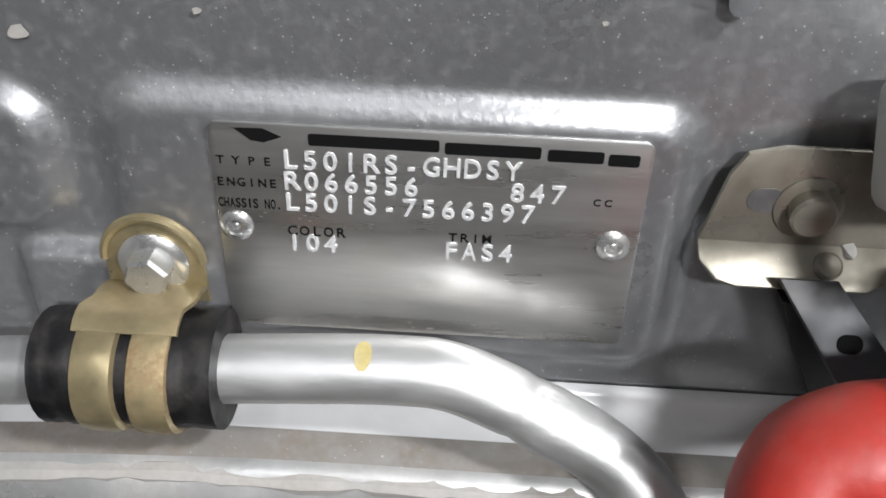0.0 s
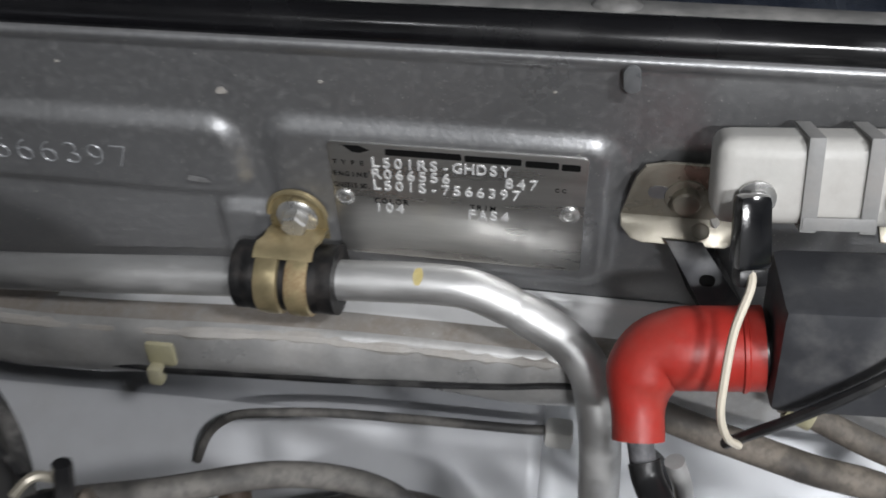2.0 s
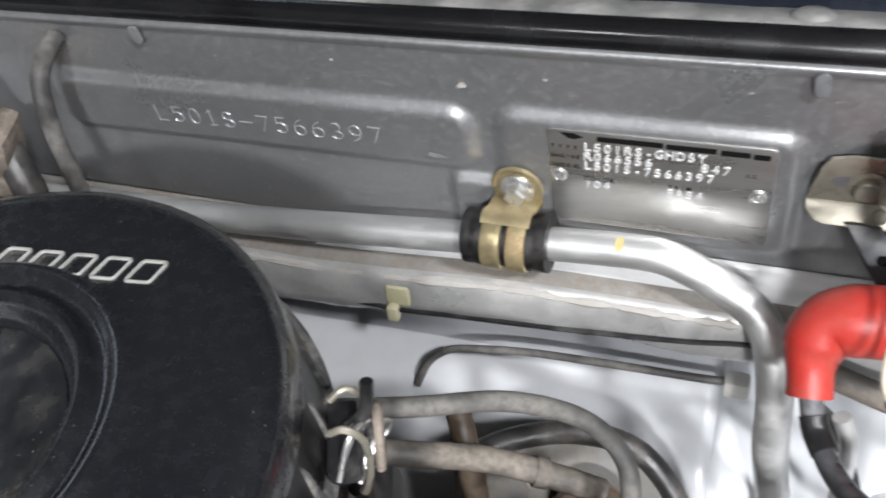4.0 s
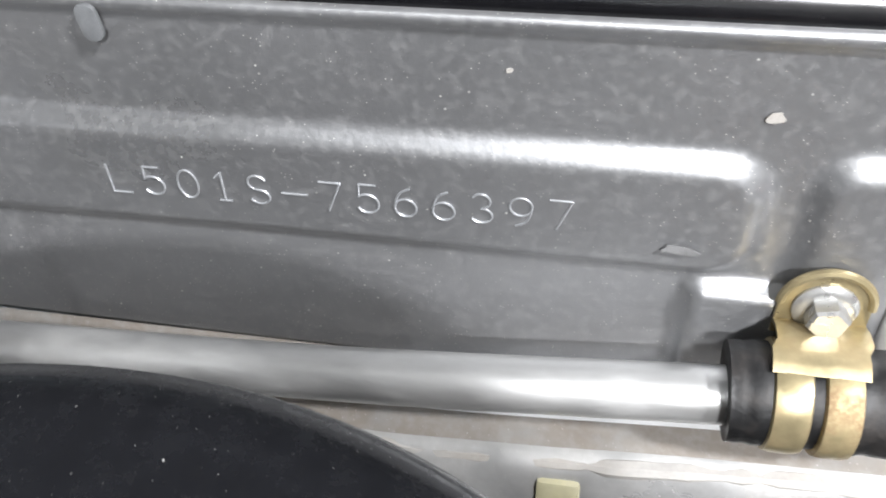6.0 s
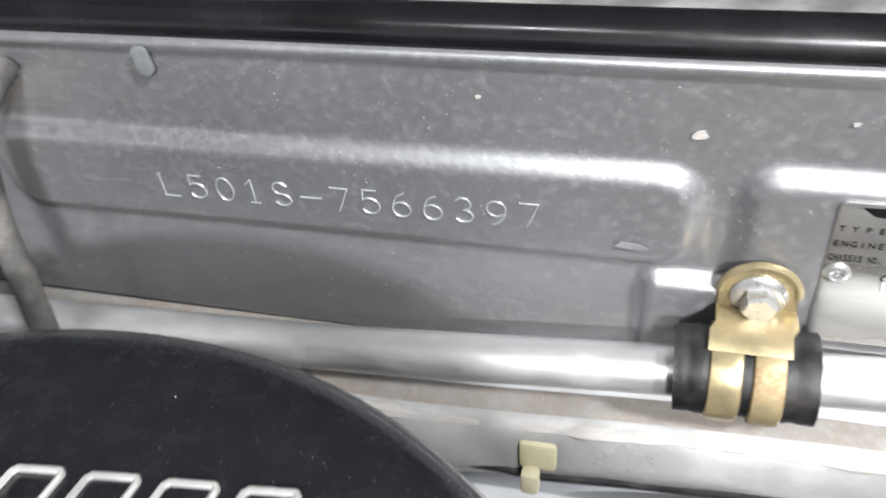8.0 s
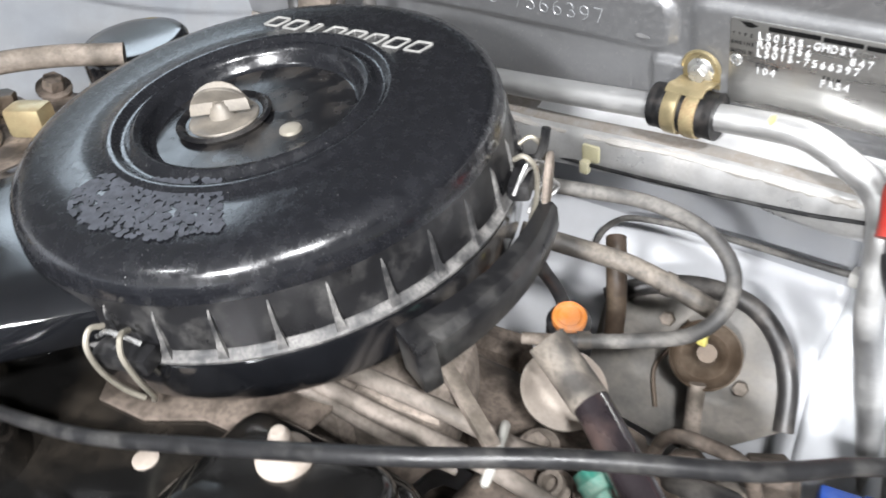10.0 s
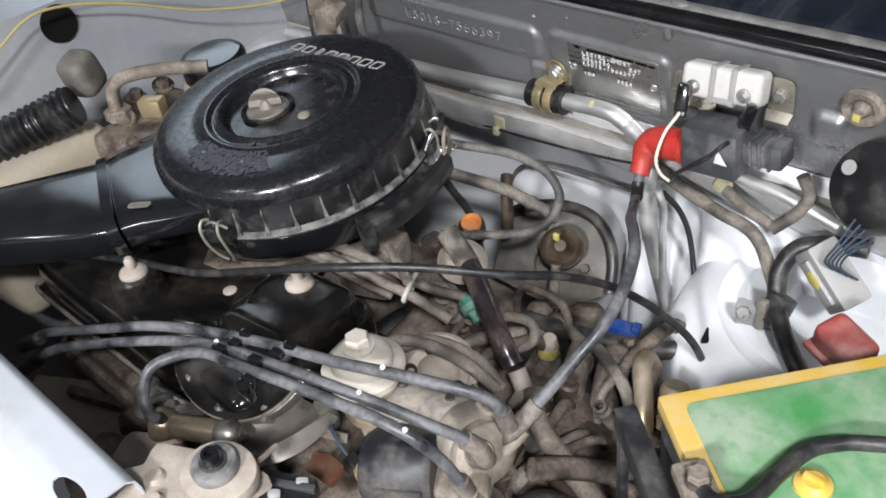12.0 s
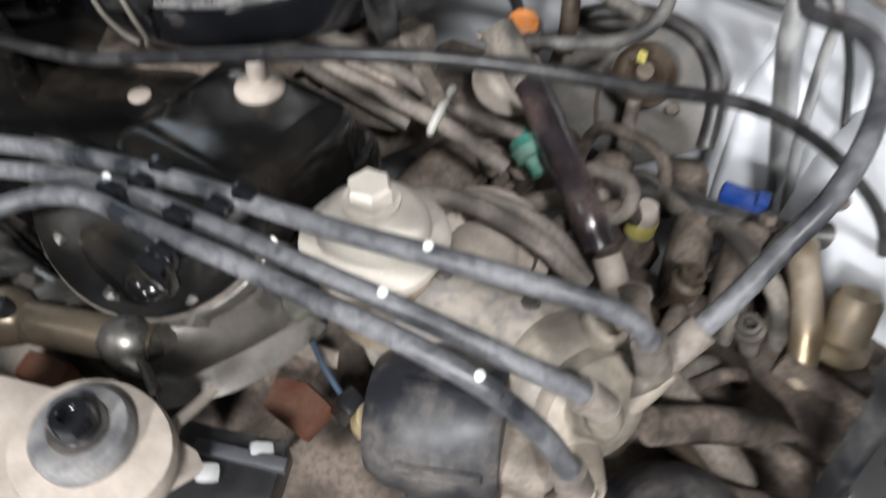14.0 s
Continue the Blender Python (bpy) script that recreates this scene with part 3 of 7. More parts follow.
swept("wall_cowl_panel", XS[::8], [(0.034, 0.989), (0.050, 0.994), (0.10, 1.006), (0.18, 1.037), (0.36, 1.137)], M["cowl"], "glossy blue-black cowl panel below the windscreen",
      lambda p: p + Vector((0, 0, 0.0035 * math.exp(-((p.x + 0.115) / 0.006) ** 2) + 0.0035 * math.exp(-((p.x - 0.055) / 0.007) ** 2))), 0.003)
for x in (-0.29, 0.055):
    solo("moulding_clip", lathe([(0, 0.004), (0.004, 0.0035), (0.007, 0.0015), (0.0075, 0)], (x, 0.0255, 0.9965), seg=14, squash=(1.3, 0.8)), M["cowldust"],
         "small dusty retaining clip on the windscreen moulding", "clip", group="moulding clips")

# side walls and front panel of the bay


def side_wall(name, x_low, x_top, z_top, hole=None):
    """An inner wing: a leaning sheet with a flange on top, and a round hole if given."""
    bm = bmesh.new()
    ny, nz = 60, 44
    grid = {}
    s = 1 if x_top > 0 else -1
    for i in range(ny + 1):
        y = -0.78 + 0.84 * i / ny
        for j in range(nz + 1):
            z = 0.36 + (z_top - 0.36) * j / nz
            f = (z - 0.36) / (z_top - 0.36)
            x = x_low + (x_top - x_low) * f ** 1.6
            grid[i, j] = bm.verts.new((x, y, z))
    for i in range(ny):
        for j in range(nz):
            q = [grid[i, j], grid[i + 1, j], grid[i + 1, j + 1], grid[i, j + 1]]
            c = sum((v.co for v in q), Vector()) / 4
            if hole and math.hypot(c.y - hole[0], c.z - hole[1]) < hole[2]:
                continue
            bm.faces.new(q)
    for i in range(ny):
        a, b = grid[i, nz], grid[i + 1, nz]
        c = bm.verts.new(a.co + Vector((s * 0.09, 0, 0.012)))
        d = bm.verts.new(b.co + Vector((s * 0.09, 0, 0.012)))
        bm.faces.new((a, b, d, c))
    bmesh.ops.remove_doubles(bm, verts=bm.verts, dist=1e-5)
    ob = solo(name, bm, M["wing"], "pale silver painted inner wing of the engine bay", "inner wing", kind="structure")
    mod = ob.modifiers.new("thickness", "SOLIDIFY")
    mod.thickness = 0.0015
    return ob


side_wall("wall_wing_left", -0.50, -0.54, 1.0)
side_wall("wall_wing_right", 0.40, 0.46, 0.97)


def front_panel():
    """The folded cross panel at the front of the bay, with oval holes cut through its top."""
    bm = bmesh.new()
    xs = [-0.56 + 0.58 * i / 190 for i in range(191)]
    prof = [(-0.551, 0.399), (-0.551, 0.897), (-0.553, 0.905), (-0.558, 0.909), (-0.58, 0.91), (-0.595, 0.908), (-0.603, 0.902), (-0.611, 0.898), (-0.625, 0.897), (-0.645, 0.898),
            (-0.665, 0.901), (-0.705, 0.907), (-0.765, 0.908), (-0.77, 0.899), (-0.77, 0.449)]
    fine = []
    for (y0, z0), (y1, z1) in zip(prof, prof[1:]):
        k = max(1, int(math.hypot(y1 - y0, z1 - z0) / 0.003)) if z0 > 0.8 and z1 > 0.8 else 1
        fine += [(y0 + (y1 - y0) * t / k, z0 + (z1 - z0) * t / k) for t in range(k)]
    fine.append(prof[-1])
    grid = [[bm.verts.new((x, y + 0.004, z)) for y, z in fine] for x in xs]
    for i in range(len(xs) - 1):
        for j in range(len(fine) - 1):
            q = [grid[i][j], grid[i + 1][j], grid[i + 1][j + 1], grid[i][j + 1]]
            c = sum((v.co for v in q), Vector()) / 4
            if c.z > 0.88 and any(((c.x - hx) / 0.018) ** 2 + ((c.y + 0.580) / 0.0068) ** 2 < 1 for hx in (-0.002, -0.12, -0.30)):
                continue
            bm.faces.new(q)
    # round the cut edges to true ovals
    for v in bm.verts:
        if not v.is_boundary:
            continue
        for hx in (-0.002, -0.12, -0.30):
            e = math.hypot((v.co.x - hx) / 0.018, (v.co.y + 0.580) / 0.0068)
            if v.co.z > 0.88 and 0.3 < e < 1.75 and v.co.x < 0.0195:
                v.co.x, v.co.y = hx + (v.co.x - hx) / e, -0.580 + (v.co.y + 0.580) / e
    ob = solo("wall_front_panel", bm, M["frontpaint"], "pale blue-silver painted cross panel at the front of the bay", "cross panel", kind="structure")
    mod = ob.modifiers.new("thickness", "SOLIDIFY")
    mod.thickness = 0.0015
    return ob


front_panel()
sheet_box("wall_undertray", (-0.56, -0.78, 0.30), (0.48, 0.04, 0.33), M["brown"], "dirty brown sheet closing the bay below", "undertray")


def strut_tower(name, at, r, z_top, mat):
    x, y = at
    prof = [(0.0, z_top - 0.012), (r * 0.30, z_top - 0.014), (r * 0.34, z_top - 0.003), (r * 0.40, z_top), (r * 0.55, z_top), (r * 0.60, z_top - 0.007), (r * 0.66, z_top - 0.007), (r * 0.70, z_top - 0.003), (r * 0.80, z_top - 0.010), (r * 0.92, z_top - 0.02),
            (r * 0.99, z_top - 0.045), (r * 1.04, z_top - 0.10), (r * 1.12, z_top - 0.25), (r * 1.2, z_top - 0.42)]
    return solo(name, lathe(prof, (x, y, 0), seg=64), mat, "silver painted suspension strut tower", "strut tower", kind="structure")


# right tower wears the lit silver to look blown out
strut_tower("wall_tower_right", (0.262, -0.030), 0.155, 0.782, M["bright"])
strut_tower("wall_tower_left", (-0.47, -0.06), 0.15, 0.86, M["wing"])

# open hood over the bay
hood = thing("hood", (0, 0.12, 1.07), "open silver hood tilted up over the engine bay", "hood")
hood_R = rot3(-58, 0, 0)
part("panel", slab(rounded(1.22, 0.86, 0.06, x0=-0.03, y0=-0.45), (0, 0.12, 1.07), hood_R, 0.012, 0.004), M["hoodin"], hood)
part("brace", slab(rounded(1.0, 0.10, 0.03, x0=-0.03, y0=-0.45), Vector((0, 0.12, 1.07)) + hood_R @ Vector((0, 0, -0.018)), hood_R, 0.016, 0.004), M["hoodin"], hood)

# ---- things on the bulkhead ----


def data_plate():
    t = thing("data_plate", on_wall(0, 0.922, 0.0045), "dull metal vehicle data plate with white stamped codes", "data plate")
    # u to the right from the plate's left edge, v down from its top edge, in metres
    def at(u, v, off=0.0052):
        return Vector((-0.0497, wall_y(0.9495), 0.9495)) + Vector((1, 0, 0)) * u - UPW * v + OUT * off
    part("sheet", slab(rounded(0.100, 0.0580, 0.0022), at(0.05, 0.0290, 0.0042), WALL_R, 0.0010, 0.0003), M["plate"], t)
    # maker's mark and name, as plain shapes
    for k, (u, w) in enumerate(((0.0228, 0.0295), (0.0535, 0.0215), (0.0765, 0.0125), (0.0900, 0.0070))):
        part("name_bar", slab(rounded(w, 0.0030, 0.0006, x0=w / 2), at(u, 0.0033 + 0.0004 * k, 0.00525), WALL_R, 0.0001, 0), M["plate_ink"], t, "black printed bar", smooth=False)
    bm = bmesh.new()
    slab([(-0.006, 0.0016), (-0.0045, 0.0016), (-0.001, -0.0012), (0.002, -0.0016), (0.0062, 0.0), (0.002, 0.0019), (-0.003, 0.0018), (0.001, 0.0014), (0.0046, 0.0), (0.001, -0.0012), (-0.002, -0.0018)][:7],
         at(0.0107, 0.003, 0.00525), WALL_R, 0.0001, 0, bm)
    part("emblem", bm, M["plate_ink"], t, "black printed emblem shape", smooth=False)
    for text, u, v, h, pitch, w in (("TYPE", 0.0004, 0.0106, 0.0022, 0.0036, 0.55), ("ENGINE", 0.0004, 0.0164, 0.0023, 0.00245, 0.75), ("CHASSIS NO.", 0.0004, 0.0222, 0.0026, 0.00138, 0.85),
                                    ("COLOR", 0.0162, 0.0293, 0.0027, 0.0029, 0.82), ("TRIM", 0.0548, 0.0287, 0.0025, 0.0027, 0.8), ("CC", 0.0876, 0.0166, 0.0019, 0.0026, 0.85)):
        for k, ch in enumerate(text):
            if ch != " ":
                part("printed_letter", letters(ch, at(u + pitch * k, v, 0.00525), WALL_R, h, pitch, 0.0001, w, 0.016), M["plate_ink"], t, "black printed letter", smooth=False)
    for text, u, v, pitch in (("L501RS-GHDSY", 0.0160, 0.0109, 0.00462), ("R066556", 0.0160, 0.0165, 0.00462), ("847", 0.0682, 0.0165, 0.0046), ("L501S-7566397", 0.0157, 0.0222, 0.00460),
                              ("104", 0.0157, 0.0337, 0.0044), ("FAS4", 0.0536, 0.0337, 0.0044)):
        for k, ch in enumerate(text):
            part("stamped_character", letters(ch, at(u + pitch * k, v, 0.0052), WALL_R, 0.0049, pitch, 0.0004, 0.82, 0.012), M["codewhite"], t, "raised white stamped character", smooth=False)
    for u in (0.0042, 0.0942):
        rv = part("rivet", lathe([(0.0040, 0), (0.0040, 0.0005), (0.0033, 0.0011), (0.0022, 0.0013), (0.0019, 0.0008), (0.0010, 0.0006), (0.0006, 0.0009), (0, 0.0010)], at(u, 0.0275, 0.0052), OUT, 24),
                  M["steel"], t, "dull blind rivet")
    return t


data_plate()


def arc(cx, cy, rx, ry, a0, a1, n=14):
    return [(cx + rx * math.cos(radians(a0 + (a1 - a0) * k / n)), cy + ry * math.sin(radians(a0 + (a1 - a0) * k / n))) for k in range(n + 1)]


# punch strokes, in a box 0.6 wide and 1 high
PUNCH = {
    "L": [[(0, 1), (0, 0)], [(0, 0), (0.58, 0)]],
    "5": [[(0.56, 1), (0.09, 1)], [(0.09, 1), (0.05, 0.55)], arc(0.28, 0.33, 0.32, 0.33, 135, -150)],
    "0": [arc(0.3, 0.5, 0.3, 0.5, 90, 450, 20)],
    "1": [[(0.10, 0.80), (0.3, 1)], [(0.3, 1), (0.3, 0)], [(0.12, 0), (0.48, 0)]],
    "S": [arc(0.3, 0.75, 0.27, 0.25, 25, 270) + arc(0.3, 0.25, 0.30, 0.25, 90, -155)[1:]],
    "-": [[(-0.08, 0.48), (0.68, 0.48)]],
    "7": [[(0, 1), (0.6, 1)], [(0.6, 1), (0.20, 0)]],
    "6": [arc(0.3, 0.31, 0.3, 0.31, 90, 450, 18), [(0.01, 0.34), (0.06, 0.62), (0.20, 0.86), (0.44, 1)]],
    "3": [arc(0.28, 0.75, 0.25, 0.25, 150, -90) + arc(0.28, 0.25, 0.30, 0.25, 90, -150)[1:]],
    "9": [arc(0.3, 0.69, 0.3, 0.31, -90, 270, 18), [(0.59, 0.66), (0.54, 0.38), (0.40, 0.14), (0.16, 0)]],
}


def stamped_number():
    t = thing("chassis_number", on_wall(-0.205, 0.935, 0.0042), "chassis number stamped into the painted bulkhead pad", "stamped number")
    base = on_wall(-0.2755, 0.9284, 0.0045)
    rnd = random.Random(3)
    for k, ch in enumerate("L501S-7566397"):
        bm = bmesh.new()
        o = Vector((0.01084 * k + 0.0024, rnd.uniform(-0.0002, 0.0002), 0))
        for line in PUNCH[ch]:
            tube([base + WALL_R @ (o + Vector((a * 0.0104, b * 0.0100, 0))) for a, b in line], 0.00036, 6, 1 if len(line) > 6 else 3, bm)
        part("stamped_character", bm, M["stamp_edge"], t)
    return t


stamped_number()


def scuff(at, w, h, turn, mat, label):
    return solo("paint_scuff", slab([(w * 0.5 * math.cos(a) * (1 + 0.25 * math.sin(3 * a + w * 900)), h * 0.5 * math.sin(a) * (1 + 0.2 * math.cos(2 * a))) for a in [2 * math.pi * k / 18 for k in range(18)]],
                                    at, WALL_R @ rot3(0, 0, turn), 0.0002, 0), mat, label, "scuff", smooth=False, group="scuffs")


scuff(on_wall(-0.1075, 0.9262, 0.0060), 0.0095, 0.0034, -6, M["scuffgrey"], "pale scuff in the painted pad")
for x, z, w in ((-0.0900, 0.9660, 0.0050), (-0.2560, 0.9445, 0.0022), (0.036, 0.974, 0.0015), (-0.0500, 0.9725, 0.0022), (-0.178, 0.9195, 0.0022), (-0.155, 0.9745, 0.002)):
    scuff(on_wall(x, z, 0.0003), w * 0.85, w * 0.75, 12, M["sealant"], "small pale chip in the grey paint")


def hanging_clip(x):
    p = on_wall(x, 0.9862, 0.0030)
    return solo("edge_clip", slab(rounded(0.0060, 0.0105, 0.0027, y0=-0.003), p, WALL_R @ rot3(0, 0, 6), 0.0018, 0.0006), M["clipgrey"], "small grey plastic clip on the bulkhead edge", "clip", group="edge clips")


for x in (-0.2630, 0.0615):
    hanging_clip(x)

# air-conditioning pipe with its clamp
PIPE_Y = -0.0085
solo("ac_pipe", tube([(-0.50, PIPE_Y + 0.004, 0.862), (-0.40, PIPE_Y, 0.867), (-0.30, PIPE_Y, 0.8705), (-0.20, PIPE_Y, 0.8755), (-0.10, PIPE_Y, 0.8838), (-0.03, PIPE_Y, 0.8892), (-0.004, PIPE_Y, 0.8905),
                      (0.008, PIPE_Y, 0.8895), (0.020, PIPE_Y - 0.0005, 0.8852), (0.032, PIPE_Y - 0.002, 0.8800), (0.046, PIPE_Y - 0.006, 0.8740), (0.0565, PIPE_Y - 0.013, 0.8665), (0.0620, PIPE_Y - 0.021, 0.853),
                      (0.0650, PIPE_Y - 0.026, 0.833), (0.0675, PIPE_Y - 0.028, 0.800), (0.076, PIPE_Y - 0.022, 0.745), (0.088, PIPE_Y - 0.012, 0.66), (0.094, PIPE_Y - 0.01, 0.54)], 0.0086, 20, 8, radius=lambda s: 1.0 - 0.05 * math.exp(-((s - 0.50) / 0.008) ** 2) + 0.02 * math.exp(-((s - 0.53) / 0.01) ** 2)),
     M["alu"], "dull aluminium air-conditioning pipe with a bend", "pipe")


def paint_mark():
    bm = bmesh.new()
    rows_ = []
    for i in range(9):
        a = radians(8 + 48 * i / 8)
        half = 0.0021 * math.sin(math.pi * (i + 0.6) / 9.2) ** 0.6
        rows_.append([bm.verts.new((-0.0130 + s * half, PIPE_Y - 0.0094 * math.sin(a), 0.8896 + 0.0094 * math.cos(a))) for s in (-1, -0.3, 0.4, 1)])
    for r0, r1 in zip(rows_, rows_[1:]):
        for k in range(3):
            bm.faces.new((r0[k], r0[k + 1], r1[k + 1], r1[k]))
    return solo("paint_mark", bm, M["oldyellow"], "yellow inspection paint mark on the pipe", "paint mark")


paint_mark()


def pipe_clamp():
    cx, cz = -0.0695, 0.8872
    t = thing("pipe_clamp", (cx, PIPE_Y, cz), "yellow-zinc pipe clamp with a hexagon bolt and black rubber sleeve", "pipe clamp")
    part("rubber_sleeve", tube([(cx - 0.0205, PIPE_Y, cz - 0.0006), (cx - 0.010, PIPE_Y, cz), (cx + 0.010, PIPE_Y, cz + 0.0004), (cx + 0.0225, PIPE_Y, cz + 0.0008)], 0.0146, 24, 8, wobble=0.022, seed=4), M["sleeverubber"], t, "perished black rubber sleeve")
    for off, w in ((-0.0053, 0.0104), (0.0076, 0.0100)):
        prof = [(0.0146, -w / 2), (0.0157, -w / 2 + 0.0006), (0.0161, -w / 4), (0.0161, w / 4), (0.0157, w / 2 - 0.0006), (0.0146, w / 2)]
        part("band", lathe(prof, (cx + off, PIPE_Y, cz), (1, 0, 0), 40), M["zinc"] if off < 0 else M["zincrust"], t)
    # tab that rises to the bolt
    up = on_wall(cx + 0.003, 0.9115, 0.0058)
    bm = bmesh.new()
    w = 0.0124
    outline = [(-w, -0.0115), (w, -0.0115)] + [(w * math.cos(a), 0.001 + w * math.sin(a)) for a in [math.pi * k / 16 for k in range(17)]]
    slab(outline, up, WALL_R, 0.0016, 0.0006, bm)
    part("tab", bm, M["zinc"], t)
    bm = tube([up + WALL_R @ Vector((w * 0.97 * math.cos(a), 0.001 + w * 0.97 * math.sin(a), 0.0016)) for a in [math.pi * k / 12 for k in range(13)]], 0.0013, 8, 3)
    part("rim", bm, M["zinc"], t)
    run = [up + WALL_R @ Vector((0, -0.0075, 0.0008)), Vector((up.x, -0.0010, cz + 0.0172)), Vector((up.x, -0.0060, cz + 0.0170))]
    run += [Vector((cx + 0.0012, PIPE_Y - r * math.sin(radians(g)), cz + r * math.cos(radians(g)))) for g, r in ((4, 0.0166), (12, 0.0164), (20, 0.0158), (27, 0.0149))]
    bm = bmesh.new()
    for k, c in enumerate(run):
        tang = (run[min(k + 1, 6)] - run[max(k - 1, 0)]).normalized()
        nor = Vector((1, 0, 0)).cross(tang)
        for sx in (-1, 1):
            for d in (0, 1):
                bm.verts.new(c + Vector((sx * w, 0, 0)) - nor * 0.0012 * d)
    bm.verts.ensure_lookup_table()
    for k in range(6):
        o = k * 4
        for q in ((0, 2, 6, 4), (1, 3, 7, 5), (0, 1, 5, 4), (2, 3, 7, 6)):
            bm.faces.new([bm.verts[o + i] for i in q])
    part("neck", bm, M["zinc"], t)
    bolt = part("bolt", lathe([(0, 0), (0.0088, 0), (0.0088, 0.0007), (0.0078, 0.0016), (0.0060, 0.0020), (0, 0.0020)], up + OUT * 0.0017, OUT, 28), M["steel"], t, "bright flanged bolt")
    part("bolt_head", hexnut(up + OUT * 0.0034, OUT, 0.0100, 0.0056, turn=14), M["steel"], bolt, smooth=False)
    return t


pipe_clamp()


def yellow_clip():
    p = Vector((-0.134, -0.014, 0.836))
    t = thing("push_clip", p, "aged clear-yellow push clip in the bulkhead lip", "clip")
    part("head", rbox(p + Vector((0, 0.001, 0.004)), (0.014, 0.005, 0.013), 0.0022), M["clearpl"], t)
    part("stem", rbox(p + Vector((-0.002, -0.004, -0.005)), (0.007, 0.006, 0.010), 0.002), M["clearpl"], t)


yellow_clip()


solo("lip_wire", tube([(-0.170, -0.0130, 0.8285), (-0.150, -0.0138, 0.8300), (-0.134, -0.0170, 0.8325), (-0.10, -0.0142, 0.8325), (-0.06, -0.0138, 0.8350), (-0.02, -0.0140, 0.8385), (0.02, -0.0142, 0.8430), (0.05, -0.0145, 0.8480), (0.085, -0.020, 0.853)], 0.0014, 8, 8), M["rubber"],
     "thin black wire clipped along the bulkhead lip", "wire")


def resistor_and_brackets():
    t = thing("resistor_bracket", on_wall(0.09, 0.925, 0.001), "pale zinc bent bracket bolted to the bulkhead", "bracket", "resistor brackets")
    outline = [(-0.0250, -0.0035), (0.020, -0.0035), (0.020, 0.017), (0.012, 0.017), (0.008, 0.0225), (-0.010, 0.0225), (-0.018, 0.0205), (-0.021, 0.015)]
    part("plate", slab(outline, on_wall(0.0885, 0.9285, 0.004), WALL_R, 0.0018, 0.0006), M["palezinc"], t)
    R2 = Matrix((Vector((1, 0, 0)), Vector((0, 0.55, 0.83)).normalized(), Vector((1, 0, 0)).cross(Vector((0, 0.55, 0.83)).normalized()))).transposed()
    part("flange", slab([(-0.0250, 0.0), (-0.0245, -0.005), (-0.0205, -0.0095), (-0.0160, -0.0108), (0.014, -0.0108), (0.020, -0.008), (0.020, 0.0)], on_wall(0.0885, 0.9252, 0.0045), R2, 0.0018, 0.0006), M["palezinc"], t)
    part("flange_rivet", lathe([(0.0034, 0.0), (0.0034, 0.0008), (0.0026, 0.0016), (0.0016, 0.0012), (0, 0.0010)], Vector((0.0935, 0.0, 0.0)) + Vector((0, *(on_wall(0, 0.9252, 0.0045) + R2 @ Vector((0, -0.005, 0.0018)))[1:])), R2 @ Vector((0, 0, 1)), 18), M["palezinc"], t)
    p = on_wall(0.0865, 0.9362, 0.0056)
    b = part("bolt", lathe([(0, 0), (0.0078, 0), (0.0078, 0.0008), (0.0060, 0.0014), (0, 0.0014)], p, OUT, 26), M["palezinc"], t)
    part("bolt_head", lathe([(0.0052, 0), (0.0052, 0.0035), (0.0046, 0.0042), (0.0030, 0.0040), (0, 0.0034)], p + OUT * 0.0012, OUT, 26), M["palezinc"], b)
    part("slot_shadow", slab(rounded(0.008, 0.006, 0.0029), on_wall(0.0765, 0.9375, 0.00585), WALL_R, 0.0002, 0), M["silver"], t)
    part("burr", lathe([(0.0022, 0), (0.0014, 0.002), (0, 0.004)], on_wall(0.0985, 0.9255, 0.006), OUT, 5), M["ceramic"], t, "white chipped burr", smooth=False)
    # far bracket
    t2 = thing("resistor_bracket", on_wall(0.172, 0.93, 0.001), "pale zinc bent bracket bolted to the bulkhead", "bracket", "resistor brackets")
    part("plate", slab(rounded(0.024, 0.034, 0.008), on_wall(0.1655, 0.9495, 0.004), WALL_R, 0.0018, 0.0006), M["palezinc"], t2)
    part("flange", slab([(-0.012, 0.0), (-0.010, -0.010), (0.010, -0.010), (0.012, 0.0)], on_wall(0.1655, 0.9335, 0.0045), R2, 0.0018, 0.0006), M["palezinc"], t2)
    part("bolt_head", hexnut(on_wall(0.1665, 0.9515, 0.0058), OUT, 0.010, 0.005), M["steel"], t2, smooth=False)
    # ceramic resistor
    rx0, rx1, rz = 0.0905, 0.1615, 0.9585
    c = Vector(((rx0 + rx1) / 2, -0.021, rz + 0.001))
    r = thing("ballast_resistor", c, "white ceramic ballast resistor with metal straps", "resistor")
    tilt = rot3(-14, -3.5, 0)
    part("body", rbox(c, (rx1 - rx0, 0.023, 0.029), 0.0065, tilt, segs=4), M["ceramic"], r)
    for dx in (-0.006, 0.012):
        bm = bmesh.new()
        for s, d in ((Vector((dx, -0.0120, 0.0)), (0.0050, 0.0012, 0.031)), (Vector((dx, 0.0, 0.0150)), (0.0050, 0.025, 0.0012)), (Vector((dx, 0.0, -0.0150)), (0.0050, 0.025, 0.0012))):
            rbox(c + tilt @ s, d, 0.0004, tilt, bm)
        part("strap", bm, M["greypl"], r, "dull metal strap")
    part("strap", rbox(c + tilt @ Vector((0.003, -0.0122, -0.0125)), (0.022, 0.0016, 0.0045), 0.0006, tilt), M["greypl"], r)
    for sx in (-1, 1):
        q = c + tilt @ Vector((sx * 0.0225, -0.0115, -0.0045))
